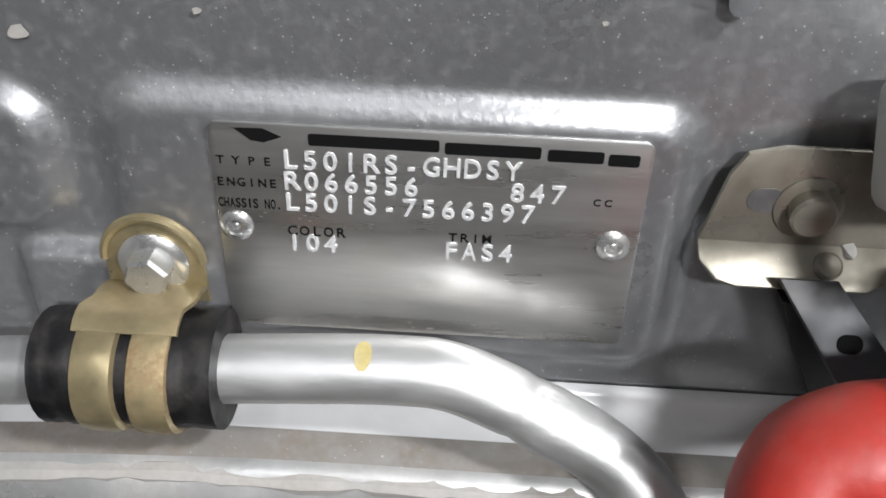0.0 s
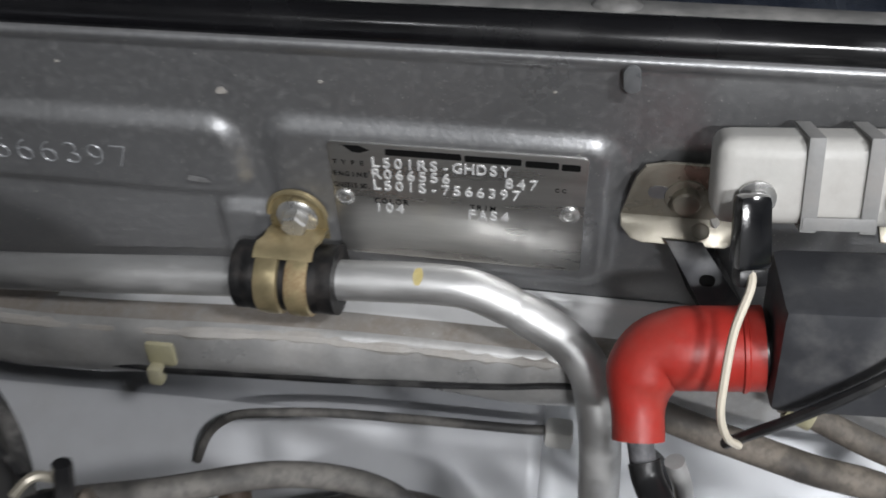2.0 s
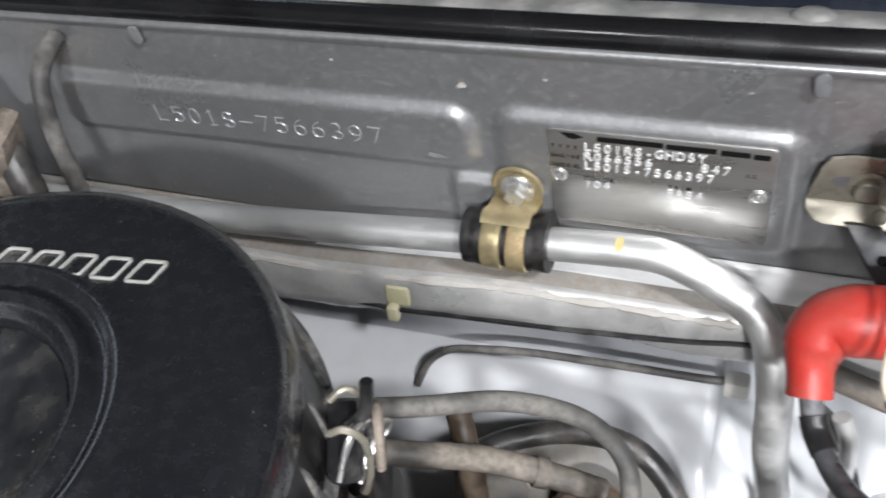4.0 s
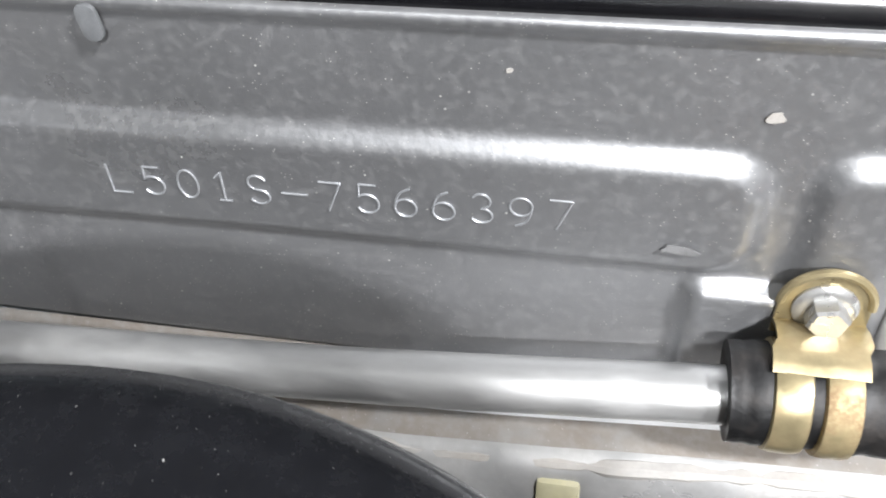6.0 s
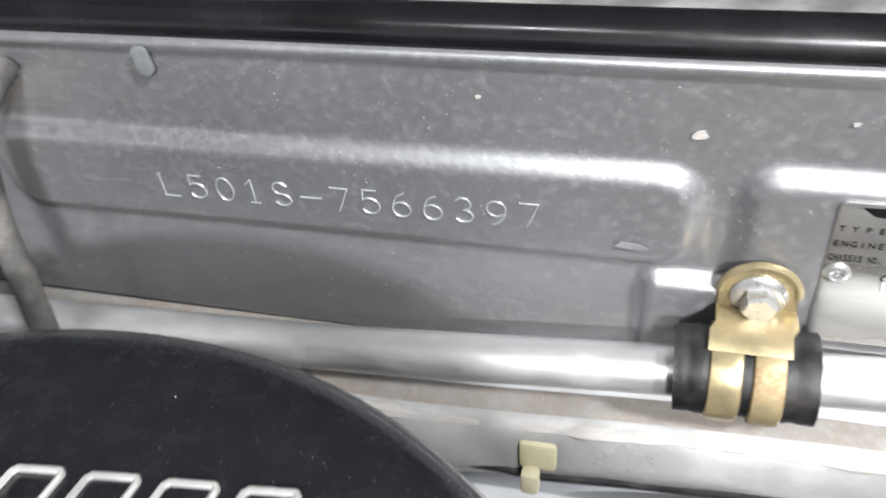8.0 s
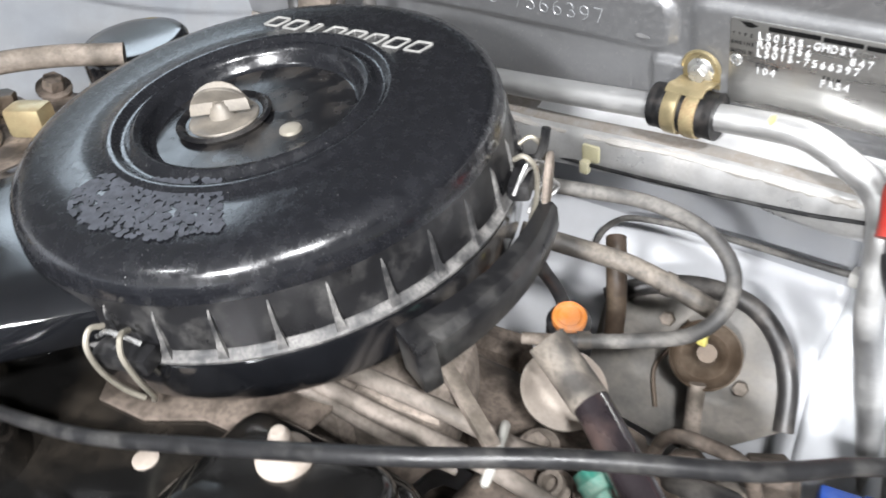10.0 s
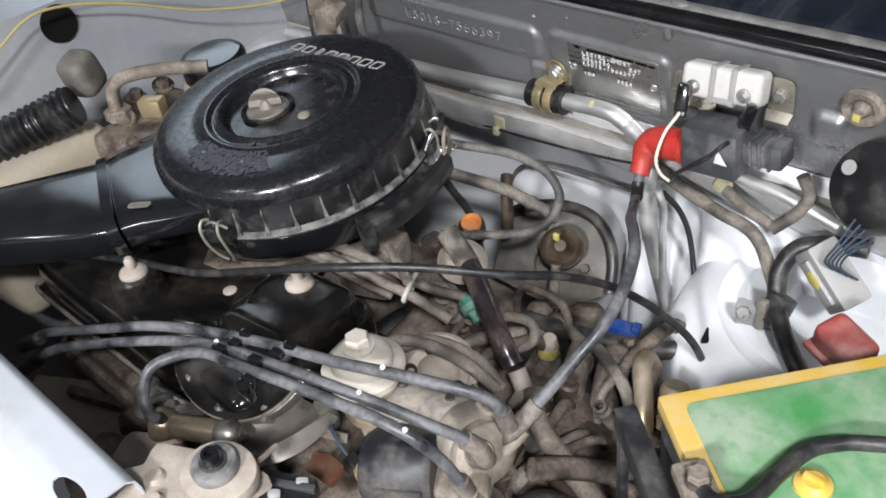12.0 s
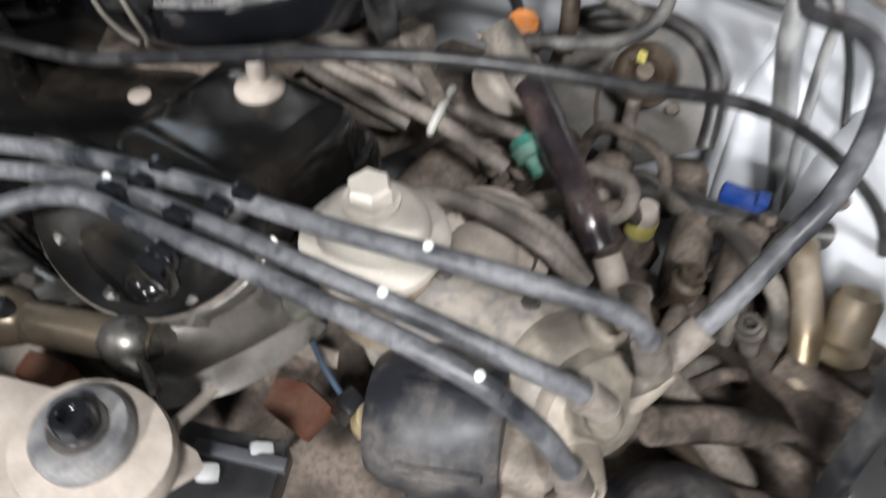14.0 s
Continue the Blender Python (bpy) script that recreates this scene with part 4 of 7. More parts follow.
        tm = part("terminal", lathe([(0.0062, 0), (0.0062, 0.0012), (0.0045, 0.0018), (0, 0.0018)], q, tilt @ Vector((0, -1, -0.2)), 18), M["steel"], r)
        part("terminal_nut", hexnut(q + tilt @ Vector((0, -0.0015, -0.0003)), tilt @ Vector((0, -1, -0.2)), 0.0070, 0.0038, turn=10), M["steel"], tm, smooth=False)
    # push-on connectors and their wires
    for k, (p, d) in enumerate(((Vector((0.1015, -0.0465, 0.9520)), (0.10, -0.40, -1)), (Vector((0.158, -0.044, 0.9475)), (-0.25, -0.18, -1)))):
        R = basis(d)
        cn = thing("wire_connector", p, ("black push-on connector with a cream wire", "black push-on connector with a black wire")[k], "connector", "resistor connectors")
        part("boot", rbox(p, (0.0105, 0.0085, 0.024), 0.0028, R, taper=1.10), M["gloss"], cn)
        part("collar", rbox(p + R @ Vector((0, 0, 0.0145)), (0.0095, 0.007, 0.006), 0.0015, R), M["blackpl"], cn)
    solo("cream_wire", tube([(0.1030, -0.0510, 0.9420), (0.1025, -0.0580, 0.9380), (0.0985, -0.0670, 0.9280), (0.0970, -0.0755, 0.9140), (0.0975, -0.0785, 0.9030), (0.1015, -0.0770, 0.8920), (0.107, -0.072, 0.884)], 0.0014, 8, 6), M["whitewire"],
         "cream wire hanging from the resistor", "wire", group="resistor wires")
    solo("black_wire", tube([(0.1555, -0.0480, 0.9350), (0.156, -0.0640, 0.9360), (0.152, -0.0730, 0.9335), (0.142, -0.0745, 0.921), (0.122, -0.0750, 0.903), (0.110, -0.0720, 0.890), (0.104, -0.066, 0.878)], 0.0019, 8, 6), M["rubber"],
         "thin black wire hanging from the resistor", "wire", group="resistor wires")


resistor_and_brackets()


def coil():
    c = Vector((0.138, -0.050, 0.9185))
    t = thing("ignition_coil", c, "dark grey moulded ignition coil with red high-tension boot", "ignition coil")
    part("body", rbox(c + Vector((0.000, 0.0, 0.0)), (0.050, 0.036, 0.042), 0.004, rot3(0, -4, 0)), M["darkgrey"], t)
    part("core", rbox(c + Vector((0.003, 0.008, -0.006)), (0.034, 0.040, 0.030), 0.002, rot3(0, -4, 0)), M["blackpl"], t)
    part("end_block", rbox(c + Vector((0.040, 0.006, 0.004)), (0.034, 0.024, 0.020), 0.003, rot3(0, -6, 0)), M["darkgrey"], t)
    for k in range(3):
        part("fin", rbox(c + Vector((0.031 + 0.008 * k, 0.005, 0.0055)), (0.0025, 0.026, 0.023), 0.0008, rot3(0, -6, 0)), M["darkgrey"], t)
    part("warning_label", slab([(-0.0055, -0.006), (0.0060, -0.006), (-0.0030, 0.007)], c + Vector((0.012, -0.0182, 0.001)), Matrix((Vector((1, 0, 0)), Vector((0, 0, 1)), Vector((0, -1, 0)))).transposed(), 0.0006, 0.0001), M["stampw"], t, "white triangular label")
    part("neck", lathe([(0.0125, 0), (0.0125, 0.012)], c + Vector((-0.029, 0.0, -0.0095)), (1, 0, 0.05), 24), M["blackpl"], t)
    # the strap that holds it
    SR = Matrix((Vector((1, 0, 0)), Vector((0, 0.36, 0.93)).normalized(), Vector((0, -0.93, 0.36)).normalized())).transposed()
    part("strap", slab([(-0.006, 0.004), (0.0075, 0.004), (0.0245, -0.018), (0.036, -0.050), (0.020, -0.052), (0.0095, -0.020)], (0.0865, -0.0075, 0.9165), SR, 0.0025, 0.0008), M["darkgrey"], t)
    part("strap_hole", slab(rounded(0.0058, 0.0044, 0.0021, x0=0.0108, y0=-0.010), (0.0865, -0.0075, 0.9165), SR, 0.0029, 0), M["plate_ink"], t)
    part("bracket_back", slab([(-0.004, 0.0), (0.012, 0.0), (0.036, -0.044), (0.020, -0.046), (0.004, -0.018)], (0.088, 0.002, 0.914), WALL_R, 0.007, 0.001), M["blackpl"], t)
    b = part("boot", tube([(0.1125, -0.0500, 0.9085), (0.0990, -0.0500, 0.9065), (0.0860, -0.0505, 0.9050), (0.0772, -0.0520, 0.9015), (0.0738, -0.0575, 0.8915), (0.0750, -0.0685, 0.8775)], 0.0146, 24, 7,
                          radius=lambda s: 1.0 - 0.13 * smooth01((s - 0.35) / 0.3) - 0.25 * smooth01((s - 0.72) / 0.2)), M["red"], t, "red rubber boot")
    part("rib", lathe([(0.0142, -0.0014), (0.0152, -0.0006), (0.0152, 0.0006), (0.0142, 0.0014)], (0.1065, -0.0500, 0.9076), (1, 0.0, 0.14), 24), M["red"], b)
    h = thing("high_tension_lead", (0.075, -0.067, 0.88), "thick black high-tension lead from coil to distributor", "ignition lead", "ignition leads")
    part("cable", tube([(0.0750, -0.0670, 0.8795), (0.0795, -0.078, 0.868), (0.0905, -0.102, 0.866), (0.111, -0.138, 0.886), (0.137, -0.176, 0.909), (0.158, -0.208, 0.919), (0.169, -0.238, 0.912), (0.172, -0.268, 0.901),
                        (0.167, -0.293, 0.887), (0.162, -0.318, 0.874), (0.149, -0.346, 0.847), (0.143, -0.356, 0.836)], 0.0046, 14, 6), M["lead"], h)
    part("sleeve", tube([(0.0775, -0.0735, 0.8725), (0.0795, -0.078, 0.868), (0.0835, -0.086, 0.8655)], 0.0056, 14, 5), M["rubber"], h)
    part("end_boot", tube([(0.1585, -0.3270, 0.8650), (0.149, -0.346, 0.847), (0.143, -0.356, 0.836)], 0.0068, 14, 5), M["dustyhose"], h, "dusty end boot")


coil()

# ---- air cleaner ----
AC = Vector((-0.2045, -0.2300, 0))


def air_cleaner():
    t = thing("air_cleaner", (AC.x, AC.y, 0.937), "round black air cleaner with dusty ribbed rim and wing nut", "air cleaner")
    top = [(0.0, 0.9400), (0.0535, 0.9400), (0.0560, 0.9420), (0.0575, 0.9475), (0.0590, 0.9500), (0.0615, 0.9510), (0.0640, 0.9500), (0.0655, 0.9478), (0.0680, 0.9470), (0.0705, 0.9478), (0.0720, 0.9500), (0.0745, 0.9508),
           (0.0770, 0.9500), (0.0785, 0.9488), (0.090, 0.9490), (0.112, 0.9484), (0.1190, 0.9472), (0.1245, 0.9446), (0.1280, 0.9404), (0.1297, 0.9345), (0.1302, 0.9290)]
    lid = part("lid", lathe(top + [(0.1305, 0.9255), (0.127, 0.9255), (0.0, 0.925)], (AC.x, AC.y, 0), seg=128), M["lid"], t)
    part("lid_well", lathe([(0.0, 0.9412), (0.030, 0.9410), (0.046, 0.9404), (0.0530, 0.9406)], (AC.x, AC.y, 0), seg=64), M["well"], t, "dusty black well in the lid")
    wall = [(0.1302, 0.9290), (0.1310, 0.920), (0.1322, 0.9040), (0.127, 0.9040), (0.127, 0.9290)]
    part("flange", lathe([(0.1323, 0.9042), (0.1329, 0.9028), (0.1340, 0.9018), (0.1352, 0.9010), (0.1361, 0.9000), (0.1358, 0.8985), (0.1345, 0.8978), (0.127, 0.8978), (0.127, 0.9040)], (AC.x, AC.y, 0), seg=128), M["rimdust"], t, "dust-filled rim flange")
    part("rim", lathe(wall, (AC.x, AC.y, 0), seg=128), M["liddust"], t, "dusty black ribbed rim")
    pan = [(0.1330, 0.8982), (0.1340, 0.8968), (0.1338, 0.8940), (0.1330, 0.8740), (0.1305, 0.8690), (0.1220, 0.8670), (0.0900, 0.8640), (0.050, 0.8560), (0.0, 0.8560)]
    part("pan", lathe(pan, (AC.x, AC.y, 0), seg=96), M["gloss"], t)
    # ribs, each a small wedge on the rim
    for k in range(32):
        a = 2 * math.pi * (k + 0.35) / 32
        d = Vector((math.cos(a), math.sin(a), 0))
        s = Vector((-d.y, d.x, 0))
        bm = bmesh.new()
        pts = [(0.1302, 0.9265, 0.0004), (0.1322, 0.9220, 0.0007), (0.1334, 0.9100, 0.0011), (0.1354, 0.9012, 0.0024), (0.1302, 0.9012, 0.0024)]
        vs = []
        for sg in (-1, 1):
            vs.append([bm.verts.new(Vector((AC.x, AC.y, z)) + d * r + s * sg * w) for r, z, w in pts])
        bm.faces.new(vs[0])
        bm.faces.new(list(reversed(vs[1])))
        for i in range(5):
            bm.faces.new((vs[0][i], vs[1][i], vs[1][(i + 1) % 5], vs[0][(i + 1) % 5]))
        part("rib", bm, M["rimdust"], t, smooth=False)
    # wing nut on its stud
    NZ = 0.9412
    part("nut_plate", lathe([(0.0, 0.0), (0.0215, 0.0), (0.0225, 0.0022), (0.0210, 0.0036), (0.0192, 0.0030), (0.0180, 0.0014), (0.0, 0.0014)], (AC.x - 0.014, AC.y - 0.010, NZ), seg=36, squash=(1.15, 1.15)), M["well"], t)
    o = Vector((AC.x - 0.014, AC.y - 0.010, NZ + 0.0014))
    nut = part("wing_nut", lathe([(0.0, 0.0), (0.0190, 0.0), (0.0185, 0.0010), (0.0075, 0.0022), (0.0055, 0.0070), (0.0040, 0.0080), (0.0034, 0.0100), (0, 0.0105)], o, seg=28), M["nutdust"], t, "dusty beige wing nut")
    for sg in (0, 180):
        W = rot3(0, 0, 128 + sg)
        RW = W @ rot3(66, 0, 90)
        part("wing", slab([(0.0165 * math.cos(a), 0.003 + 0.0165 * math.sin(a)) for a in [math.pi * (1 - k / 12) for k in range(13)]], o + W @ Vector((0.003, 0, 0)) + Vector((0, 0, 0.001)), RW, 0.0020, 0.0007), M["nutdust"], nut, "dusty beige wing")
    part("dome", lathe([(0.0, 0.0036), (0.003, 0.0034), (0.0055, 0.002), (0.0062, 0)], (AC.x + 0.028, AC.y - 0.001, 0.9404), seg=18), M["palezinc"], t)
    # pale raised marks where the maker's name stands
    for k in range(8):
        o = Vector((-0.2665 + 0.0152 * k, -0.1555 + 0.0012 * k, 0.9491))
        ring = rounded(0.0102 if k != 2 else 0.0035, 0.0104, 0.0014, 3)
        part("name_mark", tube([o + rot3(0, 0, 6) @ Vector((a + 0.25 * b, b, 0)) for a, b in ring + ring[:1]], 0.00078, 6, 2), M["namemark"], t, "pale outlined name bar")
    # rest of a torn paper label
    rnd = random.Random(11)
    corners = [(-0.164, -0.284), (-0.134, -0.309), (-0.156, -0.330), (-0.188, -0.338), (-0.212, -0.339), (-0.227, -0.326), (-0.224, -0.310), (-0.196, -0.300)]
    def inside(x, y):
        hit = False
        for (x0, y0), (x1, y1) in zip(corners, corners[1:] + corners[:1]):
            if (y0 > y) != (y1 > y) and x < x0 + (y - y0) * (x1 - x0) / (y1 - y0):
                hit = not hit
        return hit

    bm = bmesh.new()
    W = rot3(0, 0, -39)
    for i in range(-20, 21):
        for j in range(-16, 17):
            q = W @ Vector((0.0029 * i + rnd.uniform(-0.0011, 0.0011), 0.0023 * j + rnd.uniform(-0.0008, 0.0008), 0)) + Vector((-0.180, -0.314, 0))
            if not inside(q.x, q.y) or rnd.random() < 0.20:
                continue
            rx, ry, ph = rnd.uniform(0.0014, 0.0028), rnd.uniform(0.0013, 0.0024), rnd.uniform(0, 6.28)
            ring = [bm.verts.new(q + W @ Vector((rx * math.cos(a) * rnd.uniform(0.7, 1.3), ry * math.sin(a) * rnd.uniform(0.7, 1.3), 0.94925 + 0.00002 * rnd.random())))
                    for a in [ph + 2 * math.pi * c / 7 for c in range(7)]]
            bm.faces.new(ring)
    tagged(part("label_rest", bm, M["label"], t, "scuffed grey label remains", smooth=False), kind="stuff")
    # intake horn: a flat duct with a clipped joint
    def duct(secs, mat, name, lab=""):
        bm = bmesh.new()
        rings = []
        for (ax, ay), (bx, by), z0, z1 in secs:
            a, b = Vector((ax, ay, 0)), Vector((bx, by, 0))
            ring = []
            for u, v in rounded(1.0, 1.0, 0.22, 4):
                p = a.lerp(b, u + 0.5)
                ring.append(bm.verts.new((p.x, p.y, z0 + (z1 - z0) * (v + 0.5))))
            rings.append(ring)
        for r0, r1 in zip(rings, rings[1:]):
            n = len(r0)
            for i in range(n):
                bm.faces.new((r0[i], r0[(i + 1) % n], r1[(i + 1) % n], r1[i]))
        bm.faces.new(rings[0])
        bm.faces.new(list(reversed(rings[-1])))
        return part(name, bm, mat, t, lab)
    duct([((-0.318, -0.250), (-0.142, -0.315), 0.890, 0.922), ((-0.330, -0.312), (-0.182, -0.364), 0.897, 0.929), ((-0.333, -0.346), (-0.212, -0.400), 0.899, 0.932), ((-0.331, -0.360), (-0.222, -0.414), 0.899, 0.932)], M["gloss"], "intake_neck")
    duct([((-0.334, -0.358), (-0.219, -0.417), 0.895, 0.936), ((-0.337, -0.367), (-0.224, -0.426), 0.895, 0.936)], M["gloss"], "joint_band", "raised black joint band")
    duct([((-0.334, -0.366), (-0.227, -0.421), 0.898, 0.932), ((-0.350, -0.392), (-0.248, -0.444), 0.898, 0.935), ((-0.389, -0.445), (-0.292, -0.478), 0.898, 0.938), ((-0.450, -0.50), (-0.37, -0.535), 0.898, 0.938)], M["gloss"], "intake_horn")
    part("tag", slab(rounded(0.022, 0.008, 0.0035), (-0.226, -0.388, 0.9325), rot3(0, 0, 34), 0.0006, 0.0002), M["nutdust"], t, "oval pale tag")
    # wire clips over the rim
    for a, lean in ((-71, 0), (25, 1)):
        d = Vector((math.cos(radians(a)), math.sin(radians(a)), 0))
        s = Vector((-d.y, d.x, 0))
        o = Vector((AC.x, AC.y, 0))
        cl = part("clip_lug", rbox(o + d * 0.1385 + Vector((0, 0, 0.9045)), (0.030, 0.012, 0.010), 0.003, Matrix((s, -d, Vector((0, 0, 1)))).transposed()), M["liddust"], t)
        for w in (-0.0085, 0.0085):
            part("clip_wire", tube([o + d * 0.1365 + s * w * 0.8 + Vector((0, 0, 0.920)), o + d * 0.1425 + s * w + Vector((0, 0, 0.923)), o + d * 0.1475 + s * w * 1.1 + Vector((0, 0, 0.916)),
                                    o + d * 0.1465 + s * w * 1.15 + Vector((0, 0, 0.900)), o + d * 0.1420 + s * w * 0.9 + Vector((0, 0, 0.884)), o + d * 0.139 + s * w * 0.3 + Vector((0, 0, 0.876))], 0.0014, 8, 5), M["palezinc"], cl)
        if lean:
            for k in range(4):
                f = 0.004 * (k - 1.5)
                part("clip_wire", tube([o + d * (0.1365 + 0.002 * k) + s * (f - 0.010) + Vector((0, 0, 0.905 + 0.004 * k)), o + d * (0.1430 + 0.0015 * k) + s * (f - 0.002) + Vector((0, 0, 0.918 - 0.003 * k)), o + d * 0.1490 + s * (f + 0.008) + Vector((0, 0, 0.912 - 0.006 * k)),
                                        o + d * (0.1455 + 0.002 * k) + s * (f + 0.013) + Vector((0, 0, 0.896 - 0.004 * k)), o + d * 0.1400 + s * f + Vector((0, 0, 0.886 - 0.003 * k))], 0.0010, 8, 5), M["steel"], cl)
            ring = [o + d * (0.1500 + 0.0025 * math.sin(b)) + s * (0.002 + 0.0085 * math.cos(b)) + Vector((0, 0, 0.899 + 0.0175 * math.sin(b))) for b in [2 * math.pi * k / 16 for k in range(17)]]
            part("clip_loop", tube(ring, 0.0018, 8, 2), M["dusty"], cl, "dusty grey wire loop")
            part("clip_wire", tube([o + d * 0.142 + Vector((0, 0, 0.913)), o + d * 0.149 + Vector((0, 0, 0.920)), o + d * 0.152 + s * 0.003 + Vector((0, 0, 0.932))], 0.0024, 8, 5), M["blackpl"], cl)
        else:
            part("clip_wire", tube([o + d * 0.138 - s * 0.012 + Vector((0, 0, 0.914)), o + d * 0.140 + Vector((0, 0, 0.921)), o + d * 0.138 + s * 0.012 + Vector((0, 0, 0.914))], 0.0012, 8, 5), M["steel"], cl)
    # curved black stay beside the pan, with a box end
    bm = bmesh.new()
    rings = []
    for k in range(17):
        s = k / 16
        a, r = radians(23 - 43 * s), 0.1510 + 0.0110 * s ** 1.4
        d = Vector((math.cos(a), math.sin(a), 0))
        q = Vector((AC.x, AC.y, 0.8850 + 0.013 * s)) + d * r
        w, h = 0.0045 + 0.0035 * s, 0.0085 + 0.0015 * s
        rings.append([bm.verts.new(q + d * dx * w + Vector((0, 0, dz * h))) for dx, dz in ((-1, -1), (0.8, -1), (1, -0.8), (1, 0.6), (0.5, 1), (-1, 1))])
    for a, b in zip(rings, rings[1:]):
        for i in range(6):
            bm.faces.new((a[i], a[(i + 1) % 6], b[(i + 1) % 6], b[i]))
    bm.faces.new(rings[0])
    bm.faces.new(rings[-1])
    part("stay", bm, M["blackpl"], t)
    part("stay_end", rbox((AC.x + 0.1525, AC.y - 0.0575, 0.8955), (0.020, 0.010, 0.026), 0.0022, rot3(0, 0, -20)), M["blackpl"], t)
    t.rotation_euler = (radians(6.2), radians(-0.6), 0)
    t.location.z = 0.941
    return t


air_cleaner()

# ---- engine ----


def engine():
    t = thing("engine", (-0.15, -0.40, 0.33), "dust-caked small engine with a black rocker cover", "engine")
    bm = bmesh.new()
    rbox((-0.165, -0.375, 0.57), (0.36, 0.20, 0.38), 0.012, None, bm)
    rbox((-0.165, -0.375, 0.760), (0.34, 0.185, 0.03), 0.006, None, bm)
    part("block", bm, M["brown"], t)
    # rocker cover with rounded shoulders and a lower flange
    rc = part("rocker_cover", rbox((-0.2030, -0.378, 0.8110), (0.346, 0.152, 0.072), 0.020, None, segs=6), M["cover"], t, "oily black rocker cover")
    part("cover_flange", rbox((-0.2030, -0.378, 0.790), (0.360, 0.160, 0.020), 0.004), M["cover"], rc)
    part("cover_gasket", tube([(-0.384, -0.395, 0.800), (-0.384, -0.447, 0.800), (-0.376, -0.4590, 0.800), (-0.331, -0.4600, 0.800), (-0.200, -0.4600, 0.800), (-0.120, -0.4600, 0.800)], 0.0022, 8, 5), M["dustyhose"], rc, "dusty tan gasket edge")
    part("cover_hump", rbox((-0.0700, -0.3660, 0.8450), (0.086, 0.092, 0.052), 0.017, rot3(0, 0, 6), segs=6), M["cover"], rc)
    for x, y in ((-0.213, -0.419), (-0.076, -0.343), (-0.28, -0.35)):
        b = part("cover_bolt", lathe([(0, -0.001), (0.0125, -0.001), (0.0125, 0.0010), (0.0115, 0.0030), (0.0080, 0.0048), (0.0060, 0.0056), (0, 0.0056)], (x, y, 0.8715), seg=26), M["beige"], rc, "dusty cover bolt with a washer")
        part("bolt_dome", lathe([(0.0044, 0.0), (0.0048, 0.003), (0.0046, 0.0085), (0.0030, 0.0112), (0, 0.0118)], (x, y, 0.8765), seg=20), M["beige"], b)
        if x < -0.1:
            part("boss", lathe([(0.032, -0.036), (0.0265, -0.028), (0.0232, -0.016), (0.0222, -0.004), (0.0205, -0.001), (0, -0.0005)], (x, y, 0.8715), seg=36), M["cover"], rc)
    part("filler_button", lathe([(0, 0.0012), (0.004, 0.0012), (0.0062, 0.0004), (0.0064, -0.002)], (-0.148, -0.370, 0.8475), seg=18), M["beige"], rc, "dusty button on the cover")
    # dust-filled well on top of the cover beneath the air cleaner
    part("dust_well", slab([(-0.060, -0.012), (-0.030, -0.020), (0.0, -0.014), (0.030, -0.022), (0.052, -0.010), (0.060, 0.010), (0.030, 0.020), (-0.010, 0.016), (-0.050, 0.022), (-0.066, 0.008)], (-0.150, -0.326, 0.8472), rot3(0, 0, 24), 0.0022, 0.0008), M["brown"], rc, "brown dust on the cover")
    # round black cover over the cam drive with a pale gasket edge
    c, nrm = Vector((-0.060, -0.416, 0.880)), Vector((0.17, -0.65, 0.75)).normalized()
    u = nrm.cross(Vector((0, 0, 1))).normalized()
    v = u.cross(nrm)
    bm = bmesh.new()
    rings = [[bm.verts.new(c + (u * math.cos(a) + v * math.sin(a)) * r - nrm * h) for a in [math.pi * (1.02 + 0.96 * k / 28) for k in range(29)]]
             for r, h in ((0.020, 0.022), (0.040, 0.016), (0.056, 0.010), (0.0625, 0.004), (0.0645, 0.0), (0.0640, 0.012), (0.060, 0.03))]
    for r0, r1 in zip(rings, rings[1:]):
        for k in range(28):
            bm.faces.new((r0[k], r0[k + 1], r1[k + 1], r1[k]))
    part("end_cover", bm, M["coverdull"], t, "black rounded end of the rocker cover")
    bm = bmesh.new()
    rings = [[bm.verts.new(c + (u * math.cos(a) + v * math.sin(a)) * r - nrm * h) for a in [math.pi * (1.05 + 0.90 * k / 28) for k in range(29)]]
             for r, h in ((0.0630, 0.005), (0.0670, 0.006), (0.0690, 0.014), (0.066, 0.024), (0.058, 0.036), (0.050, 0.055), (0.046, 0.085))]
    for r0, r1 in zip(rings, rings[1:]):
        for k in range(28):
            bm.faces.new((r0[k], r0[k + 1], r1[k + 1], r1[k]))
    part("cam_housing", bm, M["cast"], t, "shiny grimy metal housing below the cover")
    for a in (1.30, 1.52, 1.72):
        q = c + (u * math.cos(math.pi * a) + v * math.sin(math.pi * a)) * 0.064 - nrm * 0.022
        part("housing_rib", rbox(q, (0.008, 0.014, 0.034), 0.003, basis(nrm)), M["cast"], t)
    part("gasket", tube([c + (u * math.cos(a) + v * math.sin(a)) * 0.0655 - nrm * 0.003 for a in [math.pi * (1.06 + 0.88 * k / 14) for k in range(15)]], 0.0013, 6, 3), M["dustyhose"], t, "pale gasket edge")
    return t


engine()


